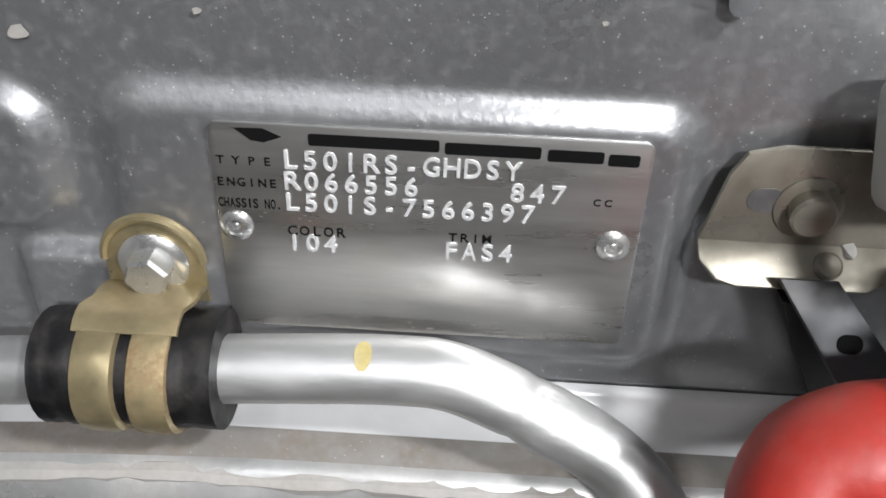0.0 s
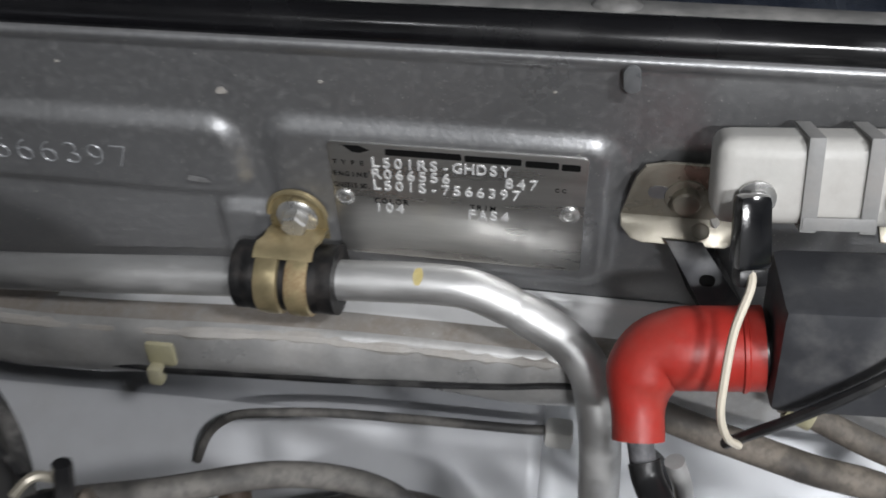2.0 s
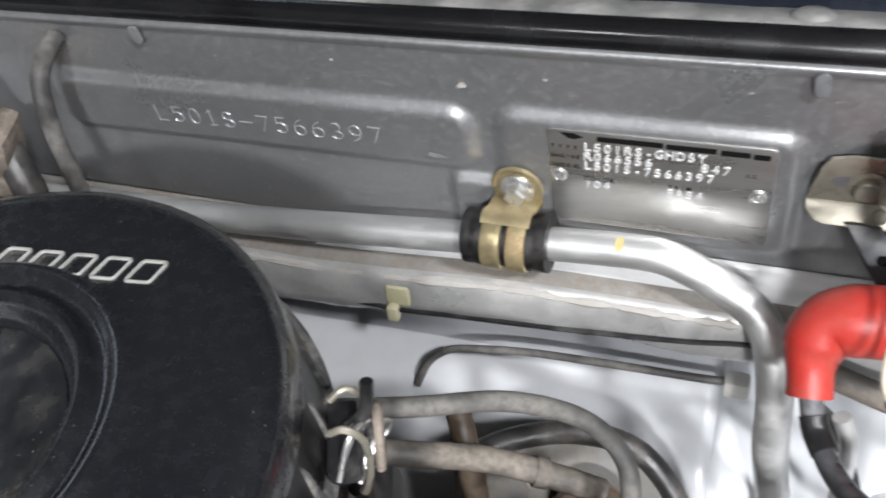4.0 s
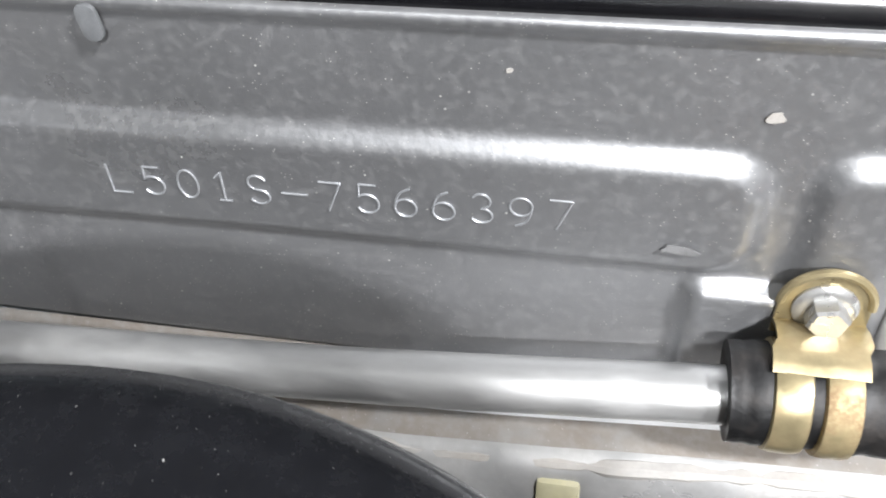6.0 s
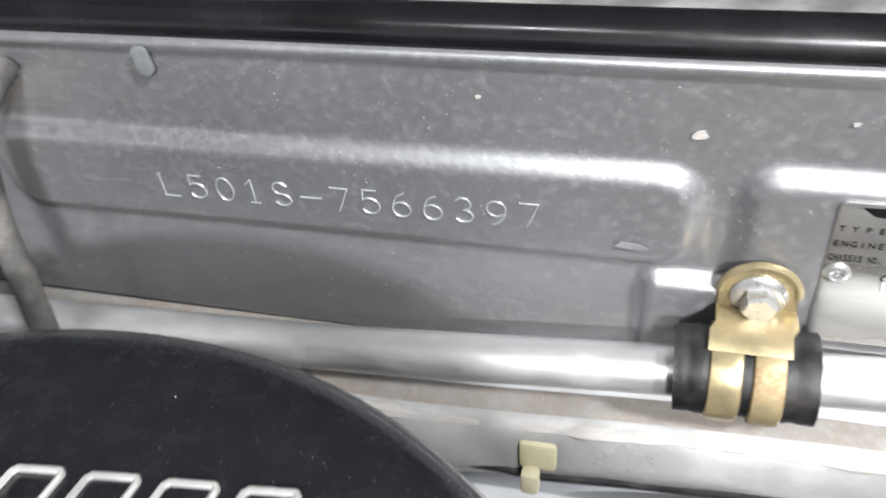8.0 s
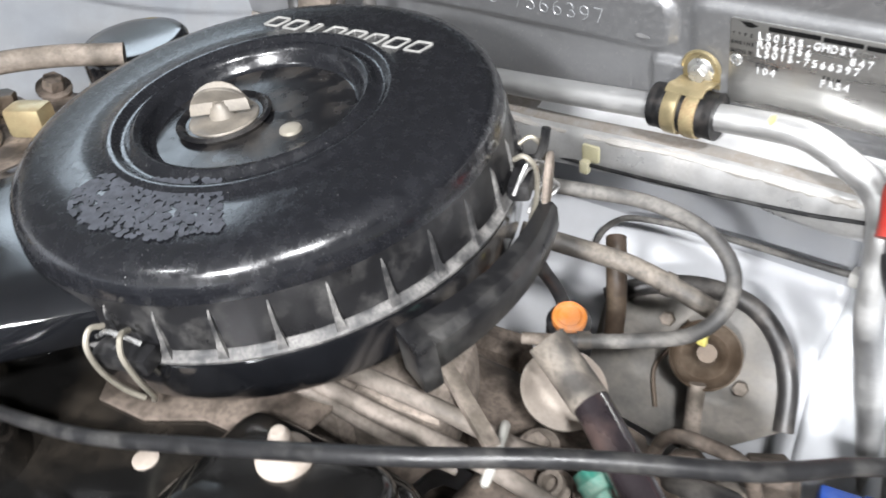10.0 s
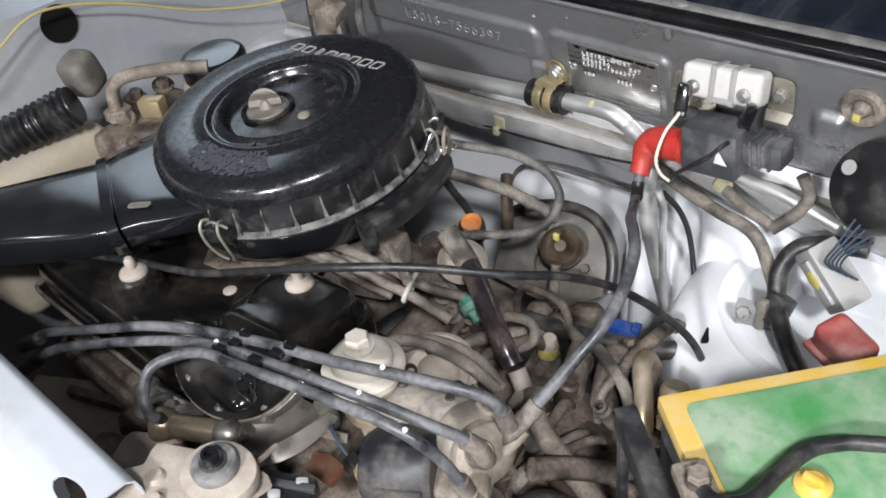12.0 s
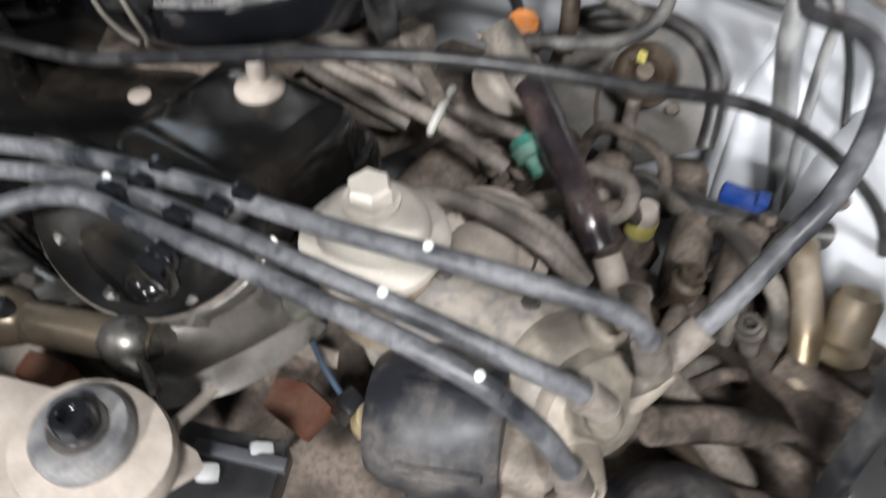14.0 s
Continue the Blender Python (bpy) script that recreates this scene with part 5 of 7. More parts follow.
def coolant_outlet():
    p = Vector((0.000, -0.462, 0.820))
    t = thing("coolant_outlet", p, "grimy cast metal coolant outlet with a stub pipe", "coolant outlet")
    part("stub", tube([(-0.022, -0.456, 0.827), (-0.038, -0.466, 0.828), (-0.060, -0.479, 0.830), (-0.082, -0.491, 0.831)], 0.0098, 18, 5), M["stubmetal"], t, "brown grimy stub pipe")
    part("stub_lip", lathe([(0.0105, -0.012), (0.0125, -0.010), (0.0150, -0.004), (0.0158, 0.0), (0.0150, 0.003), (0.0110, 0.004), (0.0105, -0.004)], (-0.0825, -0.4912, 0.831), (-0.87, -0.48, 0.04), 24, squash=(0.88, 0.88)), M["stubmetal"], t)
    part("knuckle", lathe([(0, 0.018), (0.008, 0.016), (0.014, 0.009), (0.016, 0.0), (0.016, -0.016), (0, -0.016)], (-0.030, -0.461, 0.826), (-0.2, -0.6, 0.75), 24, squash=(0.85, 0.85)), M["cast"], t)
    bm = bmesh.new()
    cols = []
    for i in range(15):
        a = i / 14
        lo = Vector((-0.058, -0.452, 0.834)).lerp(Vector((0.006, -0.474, 0.826)), a)
        hi = Vector((-0.030, -0.420, 0.850)).lerp(Vector((0.036, -0.408, 0.842)), a)
        col = []
        for j in range(11):
            b = j / 10
            q = lo.lerp(hi, b)
            q.z += -0.012 * math.sin(math.pi * b) + 0.009 * math.exp(-((a - 0.30) / 0.10) ** 2) * math.sin(math.pi * b) + 0.010 * math.exp(-((a - 0.86) / 0.09) ** 2) * math.sin(math.pi * b)
            col.append(bm.verts.new(q))
        cols.append(col)
    for r0, r1 in zip(cols, cols[1:]):
        for j in range(10):
            bm.faces.new((r0[j], r0[j + 1], r1[j + 1], r1[j]))
    edge = [v.co.copy() for v in [c0[0] for c0 in cols]]
    for r0, r1 in zip(cols, cols[1:]):
        q = [r0[0], r1[0], bm.verts.new(r1[0].co + Vector((0.004, -0.003, -0.035))), bm.verts.new(r0[0].co + Vector((0.004, -0.003, -0.035)))]
        bm.faces.new(q)
    bmesh.ops.remove_doubles(bm, verts=bm.verts, dist=1e-5)
    part("web", bm, M["webmetal"], t, "grimy dished web")
    part("rim", tube(edge[::3], 0.0026, 10, 5), M["cast"], t)
    for q in ((0.045, -0.02, -0.004), (-0.012, -0.034, -0.012)):
        part("bolt_head", hexnut(p + Vector(q), (0.1, -0.3, 1), 0.012, 0.006), M["steel"], t, smooth=False)


coolant_outlet()


def front_castings():
    """Dusty cast parts in front of the cylinder head, below the ignition leads."""
    t = thing("cam_end_casting", (-0.10, -0.47, 0.79), "shiny ribbed casting on the end of the cylinder head", "casting")
    part("shelf", rbox((-0.103, -0.472, 0.814), (0.072, 0.022, 0.026), 0.007, rot3(8, 0, 6), segs=3), M["cast"], t)
    for x, y, a in ((-0.130, -0.478, 14), (-0.107, -0.480, 2), (-0.080, -0.472, -10)):
        part("rib", rbox((x, y, 0.818), (0.012, 0.022, 0.030), 0.004, rot3(-20, 0, a), segs=2), M["cast"], t)
    part("bolt_head", hexnut((-0.092, -0.474, 0.828), (0.1, -0.5, 0.85), 0.011, 0.006, turn=12), M["dullsteel"], t, smooth=False)
    b = thing("engine_bracket", (-0.12, -0.51, 0.72), "tan dust-covered cast bracket beside the engine", "bracket")
    part("arm", rbox((-0.104, -0.503, 0.775), (0.058, 0.040, 0.050), 0.014, rot3(6, -8, 24), segs=4), M["beige"], b)
    part("foot", rbox((-0.136, -0.516, 0.742), (0.10, 0.06, 0.05), 0.014, rot3(0, 4, 24), segs=3), M["dusty"], b)
    s2 = thing("splash_sheet", (-0.24, -0.50, 0.70), "pale tan dusty sheet below the engine front", "sheet")
    part("sheet", slab([(-0.075, -0.045), (0.06, -0.05), (0.075, 0.02), (0.02, 0.045), (-0.08, 0.03)], (-0.255, -0.500, 0.722), rot3(10, 6, 24), 0.004, 0.001), M["beige"], s2)
    part("fold", rbox((-0.232, -0.470, 0.730), (0.13, 0.010, 0.016), 0.004, rot3(10, 6, 24)), M["dusty"], s2)


front_castings()


def vacuum_canister():
    p = Vector((0.0315, -0.3735, 0.8715))
    t = thing("fuel_filter", p, "pale dusty round filter with a hexagon top bolt", "filter")
    part("dome", lathe([(0.0, 0.012), (0.0125, 0.012), (0.0165, 0.0105), (0.0215, 0.0065), (0.0235, 0.002), (0.0240, -0.0015), (0.0300, -0.0040), (0.0318, -0.0060), (0.0318, -0.0080), (0.0295, -0.0095), (0.0262, -0.0105), (0.0258, -0.0130), (0.0272, -0.0145), (0.0272, -0.0170), (0.0245, -0.0185), (0.0240, -0.030), (0.0, -0.030)], p, seg=44), M["filterpale"], t)
    part("ring", lathe([(0.0245, -0.019), (0.0268, -0.020), (0.0268, -0.026), (0.0245, -0.027)], p, seg=44), M["zincdull"], t)
    b = part("bolt", lathe([(0.0, 0.013), (0.0120, 0.013), (0.0120, 0.0150), (0, 0.0150)], p, seg=24), M["filterpale"], t)
    part("bolt_head", hexnut(p + Vector((0, 0, 0.0148)), (0, 0, 1), 0.0165, 0.0095, turn=20), M["filterpale"], b, smooth=False)
    part("bowl", lathe([(0.020, 0), (0.020, -0.02), (0.014, -0.034), (0, -0.036)], p + Vector((0.006, -0.006, -0.020)), seg=24), M["dusty"], t)
    part("bowl_rim", lathe([(0.022, 0.004), (0.0248, 0.003), (0.0252, -0.004), (0.022, -0.006)], p + Vector((0.012, -0.004, -0.033)), (0.1, 0, 1), seg=32), M["zincdull"], t, "brassy bowl rim")


vacuum_canister()

cn = thing("capacitor", (0.018, -0.406, 0.815), "small grey-green metal capacitor below the ignition leads", "capacitor")
part("can", lathe([(0, 0.016), (0.0070, 0.016), (0.0080, 0.0145), (0.0080, -0.010), (0.0070, -0.013), (0.0035, -0.014), (0.003, -0.018), (0, -0.018)], (0.018, -0.406, 0.832), (0.1, -0.15, 1), 24), M["capgreen"], cn)
part("strap", slab([(-0.010, -0.004), (0.016, -0.004), (0.016, 0.004), (-0.010, 0.004)], (0.022, -0.412, 0.818), rot3(60, 0, 20), 0.0015, 0.0004), M["dusty"], cn)


def distributor():
    a = Vector((0.078, -0.408, 0.818))
    ax = Vector((0.85, 0.50, 0.05)).normalized()
    side = ax.cross(Vector((0, 0, 1))).normalized()
    up = side.cross(ax)
    t = thing("distributor", a, "big dust-covered distributor with a pale cap and black housing", "distributor")
    part("housing", lathe([(0.0, -0.012), (0.024, -0.012), (0.029, -0.004), (0.031, 0.008), (0.031, 0.038), (0.028, 0.042), (0, 0.042)], a, ax, 36), M["disth"], t)
    for k in range(6):
        g = radians(60 * k + 20)
        part("rib", rbox(a + ax * 0.020 + (side * math.cos(g) + up * math.sin(g)) * 0.0305, (0.005, 0.005, 0.034), 0.0015, basis(ax)), M["disth"], t)
    # long rounded casting behind the housing, thick with dust on top
    b0, b1 = Vector((0.040, -0.372, 0.822)), Vector((0.118, -0.352, 0.824))
    bx = (b1 - b0).normalized()
    bs = bx.cross(Vector((0, 0, 1))).normalized()
    part("casting", lathe([(0, -0.006), (0.022, -0.006), (0.027, 0.0), (0.0285, 0.010), (0.0285, 0.030), (0.0270, 0.033), (0.0270, 0.050), (0.0295, 0.053), (0.0300, 0.074), (0.0280, 0.080), (0, 0.082)], b0, bx, 40), M["disttop"], t, "grey casting under patchy tan dust")
    part("flange", rbox(b0 + bx * 0.052 + bs * 0.026, (0.052, 0.010, 0.018), 0.003, rot3(20, 0, 14)), M["disttop"], t)
    cap = Vector((0.114, -0.356, 0.826))
    part("cap", lathe([(0.0, 0.0), (0.029, 0.0), (0.0310, 0.006), (0.0305, 0.014), (0.0270, 0.020), (0.0245, 0.022), (0.0240, 0.030), (0.0180, 0.036), (0.008, 0.038), (0, 0.038)], cap, Vector((0.86, -0.30, 0.30)), 36), M["captan"], t, "pale dusty cap")
    for q, d, l in (((0.124, -0.346, 0.848), (0.35, 0.1, 0.9), 0.012), ((0.138, -0.372, 0.842), (0.6, -0.25, 0.7), 0.014), ((0.144, -0.382, 0.824), (0.6, -0.7, 0.3), 0.016), ((0.132, -0.342, 0.830), (0.7, 0.4, 0.5), 0.012)):
        part("tower", lathe([(0.0110, -0.010), (0.0104, 0.0), (0.0096, l), (0.0084, l + 0.002), (0.0060, l + 0.002), (0.0056, l - 0.004), (0, l - 0.004)], q, d, 18), M["captan"], t)
    for k in range(2):
        q = b0 + bx * (0.020 + 0.040 * k) + Vector((0, 0, 0.0275)) - bs * 0.006
        part("cap_screw", lathe([(0.0, 0.004), (0.003, 0.004), (0.0042, 0.002), (0.0042, -0.004), (0, -0.004)], q, (0, -0.1, 1), 12), M["dullsteel"], t)
    part("boot", tube([(0.136, -0.364, 0.826), (0.146, -0.352, 0.837), (0.152, -0.338, 0.847)], 0.0095, 16, 5, radius=lambda s: 1.0 - 0.22 * s), M["captan"], t, "pale open boot of the coil lead")
    part("boot", tube([(0.150, -0.400, 0.815), (0.156, -0.401, 0.830), (0.1565, -0.402, 0.846)], 0.0082, 14, 5, radius=lambda s: 1.0 - 0.2 * s), M["captan"], t)
    part("boot", tube([(0.146, -0.372, 0.842), (0.150, -0.378, 0.856), (0.1495, -0.381, 0.867)], 0.0080, 14, 5, radius=lambda s: 1.0 - 0.2 * s), M["captan"], t)
    part("foot_block", rbox((0.128, -0.384, 0.806), (0.045, 0.034, 0.036), 0.008, rot3(10, 14, 28), segs=3), M["dusty"], t)


distributor()

# ignition leads in their comb
LEADS = [
    [(-0.290, -0.512, 0.812), (-0.250, -0.495, 0.838), (-0.193, -0.474, 0.857), (-0.140, -0.451, 0.872), (-0.088, -0.433, 0.882), (-0.038, -0.419, 0.889), (-0.003, -0.411, 0.893), (0.039, -0.402, 0.898), (0.078, -0.390, 0.901), (0.111, -0.377, 0.900), (0.137, -0.362, 0.892), (0.149, -0.355, 0.880), (0.154, -0.353, 0.862)],
    [(-0.285, -0.527, 0.792), (-0.235, -0.505, 0.832), (-0.182, -0.478, 0.850), (-0.112, -0.448, 0.869), (-0.060, -0.434, 0.881), (-0.009, -0.427, 0.890), (0.037, -0.421, 0.896), (0.078, -0.413, 0.897), (0.108, -0.404, 0.892), (0.127, -0.396, 0.885), (0.142, -0.387, 0.876), (0.150, -0.380, 0.864)],
    [(-0.074, -0.488, 0.834), (-0.079, -0.496, 0.851), (-0.086, -0.491, 0.865), (-0.086, -0.479, 0.880), (-0.077, -0.462, 0.884), (-0.054, -0.449, 0.890), (-0.018, -0.442, 0.892), (0.016, -0.436, 0.895), (0.066, -0.428, 0.899), (0.100, -0.422, 0.900), (0.123, -0.416, 0.894), (0.142, -0.409, 0.878), (0.152, -0.405, 0.861), (0.156, -0.401, 0.843)],
]
for k, pts in enumerate(LEADS):
    ld = thing("ignition_lead", pts[0], ("grey-black ignition lead running to the far cylinder", "grey-black ignition lead in the plastic comb", "grey-black ignition lead looping to the near spark plug")[k], "ignition lead", "ignition leads")
    part("cable", tube(pts, 0.0042, 14, 6), M["lead"], ld)
    part("end_boot", tube([Vector(pts[-2]).lerp(Vector(pts[-1]), 0.2), Vector(pts[-1])], 0.0066, 14, 4), M["dustyhose"], ld, "dusty end boot")
    part("plug_boot", tube([Vector(pts[0]), Vector(pts[0]).lerp(Vector(pts[1]), 0.6)], 0.0064 if k < 2 else 0.0048, 14, 4), M["rubber"], ld)


def lead_comb(c, teeth):
    c = Vector(c)
    t = thing("lead_comb", c, "black plastic comb that holds the ignition leads", "lead comb", "lead combs")
    for q in teeth:
        part("tooth", rbox(c + Vector(q), (0.010, 0.0060, 0.0105), 0.0016, rot3(0, 8, 16)), M["gloss"], t)
    if len(teeth) > 3:
        part("catch", rbox(c + Vector(teeth[-1]) + Vector((-0.002, -0.004, -0.008)), (0.012, 0.008, 0.020), 0.0022, rot3(10, 8, 16)), M["gloss"], t)
    a, b = Vector(teeth[0]), Vector(teeth[-1])
    part("bar", tube([c + a + Vector((0, 0, -0.0045)), c + (a + b) / 2 + Vector((0, 0, -0.0065)), c + b + Vector((0, 0, -0.0045))], 0.0028, 8, 3), M["blackpl"], t)


lead_comb((-0.042, -0.4200, 0.8900), ((0.0, 0.001, 0.0), (-0.003, -0.0085, -0.003), (-0.006, -0.0200, -0.001)))
lead_comb((0.001, -0.4110, 0.8950), ((0.0, 0.001, 0.0), (-0.006, -0.0085, -0.003), (-0.012, -0.0225, -0.001), (-0.005, -0.0350, -0.006)))
for p in ((-0.062, -0.4340, 0.8855), (0.078, -0.390, 0.9056), (0.078, -0.4130, 0.9016), (0.123, -0.416, 0.8985)):
    solo("lead_bead", lathe([(0, 0.0016), (0.0016, 0.0010), (0.0021, 0), (0.0016, -0.0010), (0, -0.0016)], p, (0, -0.3, 1), 12), M["stampw"], "small white plastic stop on an ignition lead", "bead", group="lead stops")


def fuel_pump():
    p = Vector((0.034, -0.306, 0.803))
    ax = Vector((0.25, -0.30, 0.9)).normalized()
    t = thing("fuel_pump", p, "pale dusty round fuel pump with a holed flange", "fuel pump")
    part("body", lathe([(0, -0.05), (0.024, -0.05), (0.027, -0.012), (0.033, -0.010), (0.035, -0.006), (0.0345, 0.001), (0.031, 0.004), (0.0285, 0.0035), (0.0265, -0.004), (0.019, -0.006), (0.016, -0.001), (0.010, 0.002), (0, 0.003)], p, ax, 40), M["beige"], t)
    e = ax.cross(Vector((1, 0, 0))).normalized()
    g = e.cross(ax)
    for k in range(5):
        c = 2 * math.pi * (k + 0.3) / 5
        part("hole_boss", lathe([(0.0062, -0.008), (0.0058, 0.001), (0.0042, 0.002), (0.0034, -0.006), (0, -0.006)], p + (e * math.cos(c) + g * math.sin(c)) * 0.0225, ax, 14), M["brown"], t)
    part("outer_lip", tube([p + (e * math.cos(c) + g * math.sin(c)) * 0.0375 + ax * 0.006 for c in [math.pi * (0.45 + 0.11 * k) for k in range(10)]], 0.0042, 10, 4), M["dustyhose"], t)


fuel_pump()


def engine_mount():
    p = Vector((0.0525, -0.5110, 0.904))
    t = thing("engine_mount", p, "pale dusty engine mount with a rubber washer and black bolt", "engine mount")
    out = [(0.0240 * math.cos(a) * (1.12 if math.cos(a) > 0 else 1.0), 0.0220 * math.sin(a)) for a in [2 * math.pi * k / 32 for k in range(32)]]
    part("arm", slab(out, p + Vector((0, 0, -0.012)), rot3(6, 4, 20), 0.012, 0.004), M["beige"], t)
    bm = slab([(0.068, -0.488), (0.030, -0.494), (0.014, -0.510), (-0.004, -0.534), (-0.022, -0.560), (0.006, -0.582), (0.034, -0.560), (0.056, -0.540)], (0, 0, 0.868), rot3(0, 0, 0), 0.022, 0.006)
    rbox(p + Vector((-0.030, -0.020, -0.028)), (0.050, 0.055, 0.028), 0.008, rot3(4, 8, 30), bm)
    part("bracket", bm, M["beige"], t)
    part("bolt_head", hexnut(p + Vector((-0.052, -0.050, -0.013)), (0, 0, 1), 0.012, 0.006), M["dusty"], t, smooth=False)
    part("rubber_washer", lathe([(0.0, 0.0035), (0.0095, 0.0035), (0.0118, 0.0042), (0.0140, 0.0034), (0.0152, 0.0012), (0.0152, -0.003), (0, -0.003)], p + Vector((0, 0, 0.003)), (0.05, -0.08, 1), 36), M["washer"], t, "worn grey rubber washer")
    part("washer", lathe([(0.0, 0.0012), (0.0088, 0.0012), (0.0088, 0.0), (0, 0)], p + Vector((0, 0, 0.0066)), (0.05, -0.08, 1), 30), M["dullsteel"], t)
    b = part("bolt", lathe([(0.0, 0.0050), (0.0026, 0.0050), (0.0032, 0.0080), (0.0054, 0.0080), (0.0064, 0.0066), (0.0070, 0.0)], p + Vector((0, 0, 0.0074)), (0.05, -0.08, 1), 24), M["gloss"], t, "shiny black bolt")
    part("split_pin", tube([(0.060, -0.490, 0.892), (0.0585, -0.481, 0.890), (0.057, -0.471, 0.889)], 0.0019, 8, 3), M["beige"], t)
    for q, r in (((0.014, -0.536, 0.889), 0.0085), ((0.030, -0.546, 0.890), 0.0060)):
        part("boss", lathe([(0, 0.004), (r * 0.6, 0.004), (r, 0.001), (r * 1.15, -0.004), (0, -0.004)], q, (0, 0, 1), 20), M["beige"], t)


engine_mount()


def hoses():
    H = M["hose"]
    solo("accelerator_cable", tube([(-0.300, -0.430, 0.862), (-0.22, -0.408, 0.872), (-0.150, -0.392, 0.882), (-0.080, -0.375, 0.905), (-0.002, -0.350, 0.928), (0.046, -0.314, 0.925), (0.090, -0.276, 0.913), (0.115, -0.235, 0.894), (0.133, -0.198, 0.866),
                                    (0.156, -0.172, 0.835), (0.178, -0.148, 0.792), (0.188, -0.125, 0.73)], 0.0034, 12, 6), M["rubber"], "black sheathed cable across the engine", "cable")
    wh = thing("water_hose", (0.09, -0.262, 0.74), "worn black-brown water hose with a dusty foot", "hose")
    part("hose", tube([(-0.046, -0.197, 0.843), (-0.030, -0.200, 0.832), (-0.012, -0.207, 0.825), (0.014, -0.223, 0.818), (0.054, -0.247, 0.803), (0.071, -0.254, 0.788)], 0.0098, 16, 6), M["hosegloss"], wh)
    part("dusty_end", tube([(-0.047, -0.1965, 0.8438), (-0.030, -0.200, 0.832), (-0.014, -0.2062, 0.8255)], 0.0106, 16, 5), M["hose"], wh, "dust-covered upper end")
    part("foot", lathe([(0.013, -0.03), (0.014, -0.004), (0.0170, -0.002), (0.0170, 0.004), (0.0125, 0.007), (0.0080, 0.010), (0.0078, 0.026), (0, 0.026)], (0.094, -0.264, 0.770), (-0.55, 0.25, 0.62), 22), M["beige"], wh, "pale dusty hose foot")
    vh = thing("vacuum_hose", (-0.06, -0.165, 0.81), "dusty black vacuum hose bent in a loop", "hose", "vacuum hoses")
    part("hose", tube([(-0.118, -0.140, 0.890), (-0.075, -0.125, 0.888), (-0.040, -0.105, 0.880), (-0.010, -0.095, 0.866), (0.008, -0.098, 0.848), (0.012, -0.115, 0.834), (0.000, -0.130, 0.822), (-0.030, -0.145, 0.814), (-0.060, -0.165, 0.814)], 0.0044, 12, 8), M["greyhose"], vh)
    part("end_clip", tube([(-0.046, -0.1545, 0.8135), (-0.052, -0.159, 0.8135)], 0.0054, 12, 3), M["hose"], vh, "small dusty spring clip")
    part("stub", tube([(-0.058, -0.1635, 0.814), (-0.078, -0.176, 0.815)], 0.0036, 10, 3), M["dusty"], vh, "dusty metal stub")
    bh = thing("breather_hose", (-0.004, -0.085, 0.806), "short thick dusty breather hose", "hose", "vacuum hoses")
    part("end_clip", lathe([(0.0064, -0.003), (0.0074, -0.003), (0.0074, 0.003), (0.0064, 0.003)], (-0.032, -0.0915, 0.8187), (0.9, 0.25, -0.32), 18), M["hose"], bh, "small dusty spring clip")
    part("hose", tube([(-0.115, -0.124, 0.845), (-0.085, -0.110, 0.836), (-0.055, -0.098, 0.828), (-0.025, -0.090, 0.816), (-0.004, -0.085, 0.806)], 0.0062, 14, 6), H, bh)
    solo("drain_hose", tube([(-0.141, 0.004, 0.748), (-0.134, 0.008, 0.764), (-0.124, 0.011, 0.774), (-0.110, 0.012, 0.780), (-0.070, 0.013, 0.786), (-0.02, 0.014, 0.788), (0.03, 0.016, 0.788), (0.046, 0.018, 0.788)], 0.0024, 10, 6), M["greyhose"], "thin black hose under the bulkhead lip", "hose")
    solo("hose_end", rbox((0.048, 0.016, 0.788), (0.014, 0.012, 0.011), 0.003), M["ceramic"], "white plastic end piece on the thin hose", "hose end")
    for k, (pts, r) in enumerate((
        ([(-0.135, -0.298, 0.860), (-0.100, -0.290, 0.850), (-0.063, -0.284, 0.845), (-0.020, -0.276, 0.838), (0.018, -0.268, 0.822)], 0.0046),
        ([(-0.120, -0.290, 0.868), (-0.083, -0.280, 0.860), (-0.050, -0.268, 0.848), (-0.022, -0.252, 0.828), (-0.006, -0.226, 0.806)], 0.0046),
        ([(-0.130, -0.301, 0.852), (-0.115, -0.298, 0.850), (-0.067, -0.289, 0.838), (-0.040, -0.279, 0.828)], 0.0034),
        ([(0.000, -0.345, 0.838), (0.020, -0.320, 0.842), (0.055, -0.300, 0.826), (0.085, -0.290, 0.800)], 0.0052),
        ([(0.005, -0.335, 0.828), (0.028, -0.305, 0.834), (0.060, -0.285, 0.816), (0.080, -0.280, 0.790)], 0.0052))):
        solo("fuel_hose", tube(pts, r, 12, 5), M["dustyhose"], "dusty tan fuel hose between carburettor and pump", "hose", group="fuel hoses")
    solo("loop_hose", tube([(0.030, -0.232, 0.800), (0.046, -0.222, 0.806), (0.062, -0.214, 0.800), (0.066, -0.220, 0.786), (0.052, -0.232, 0.776)], 0.0045, 12, 6), M["dustyhose"], "small dusty hose bent in a loop", "hose", group="fuel hoses")
    t = thing("check_valve", (0.003, -0.229, 0.801), "dusty green plastic check valve in a hose", "valve")
    part("body", lathe([(0.0, -0.013), (0.0042, -0.013), (0.0048, -0.007), (0.0088, -0.006), (0.0092, -0.001), (0.0098, 0.0), (0.0092, 0.001), (0.0088, 0.006), (0.0048, 0.007), (0.0042, 0.012), (0, 0.012)], (0.003, -0.229, 0.801), (0.75, -0.35, -0.35), 20), M["tealgreen"], t)
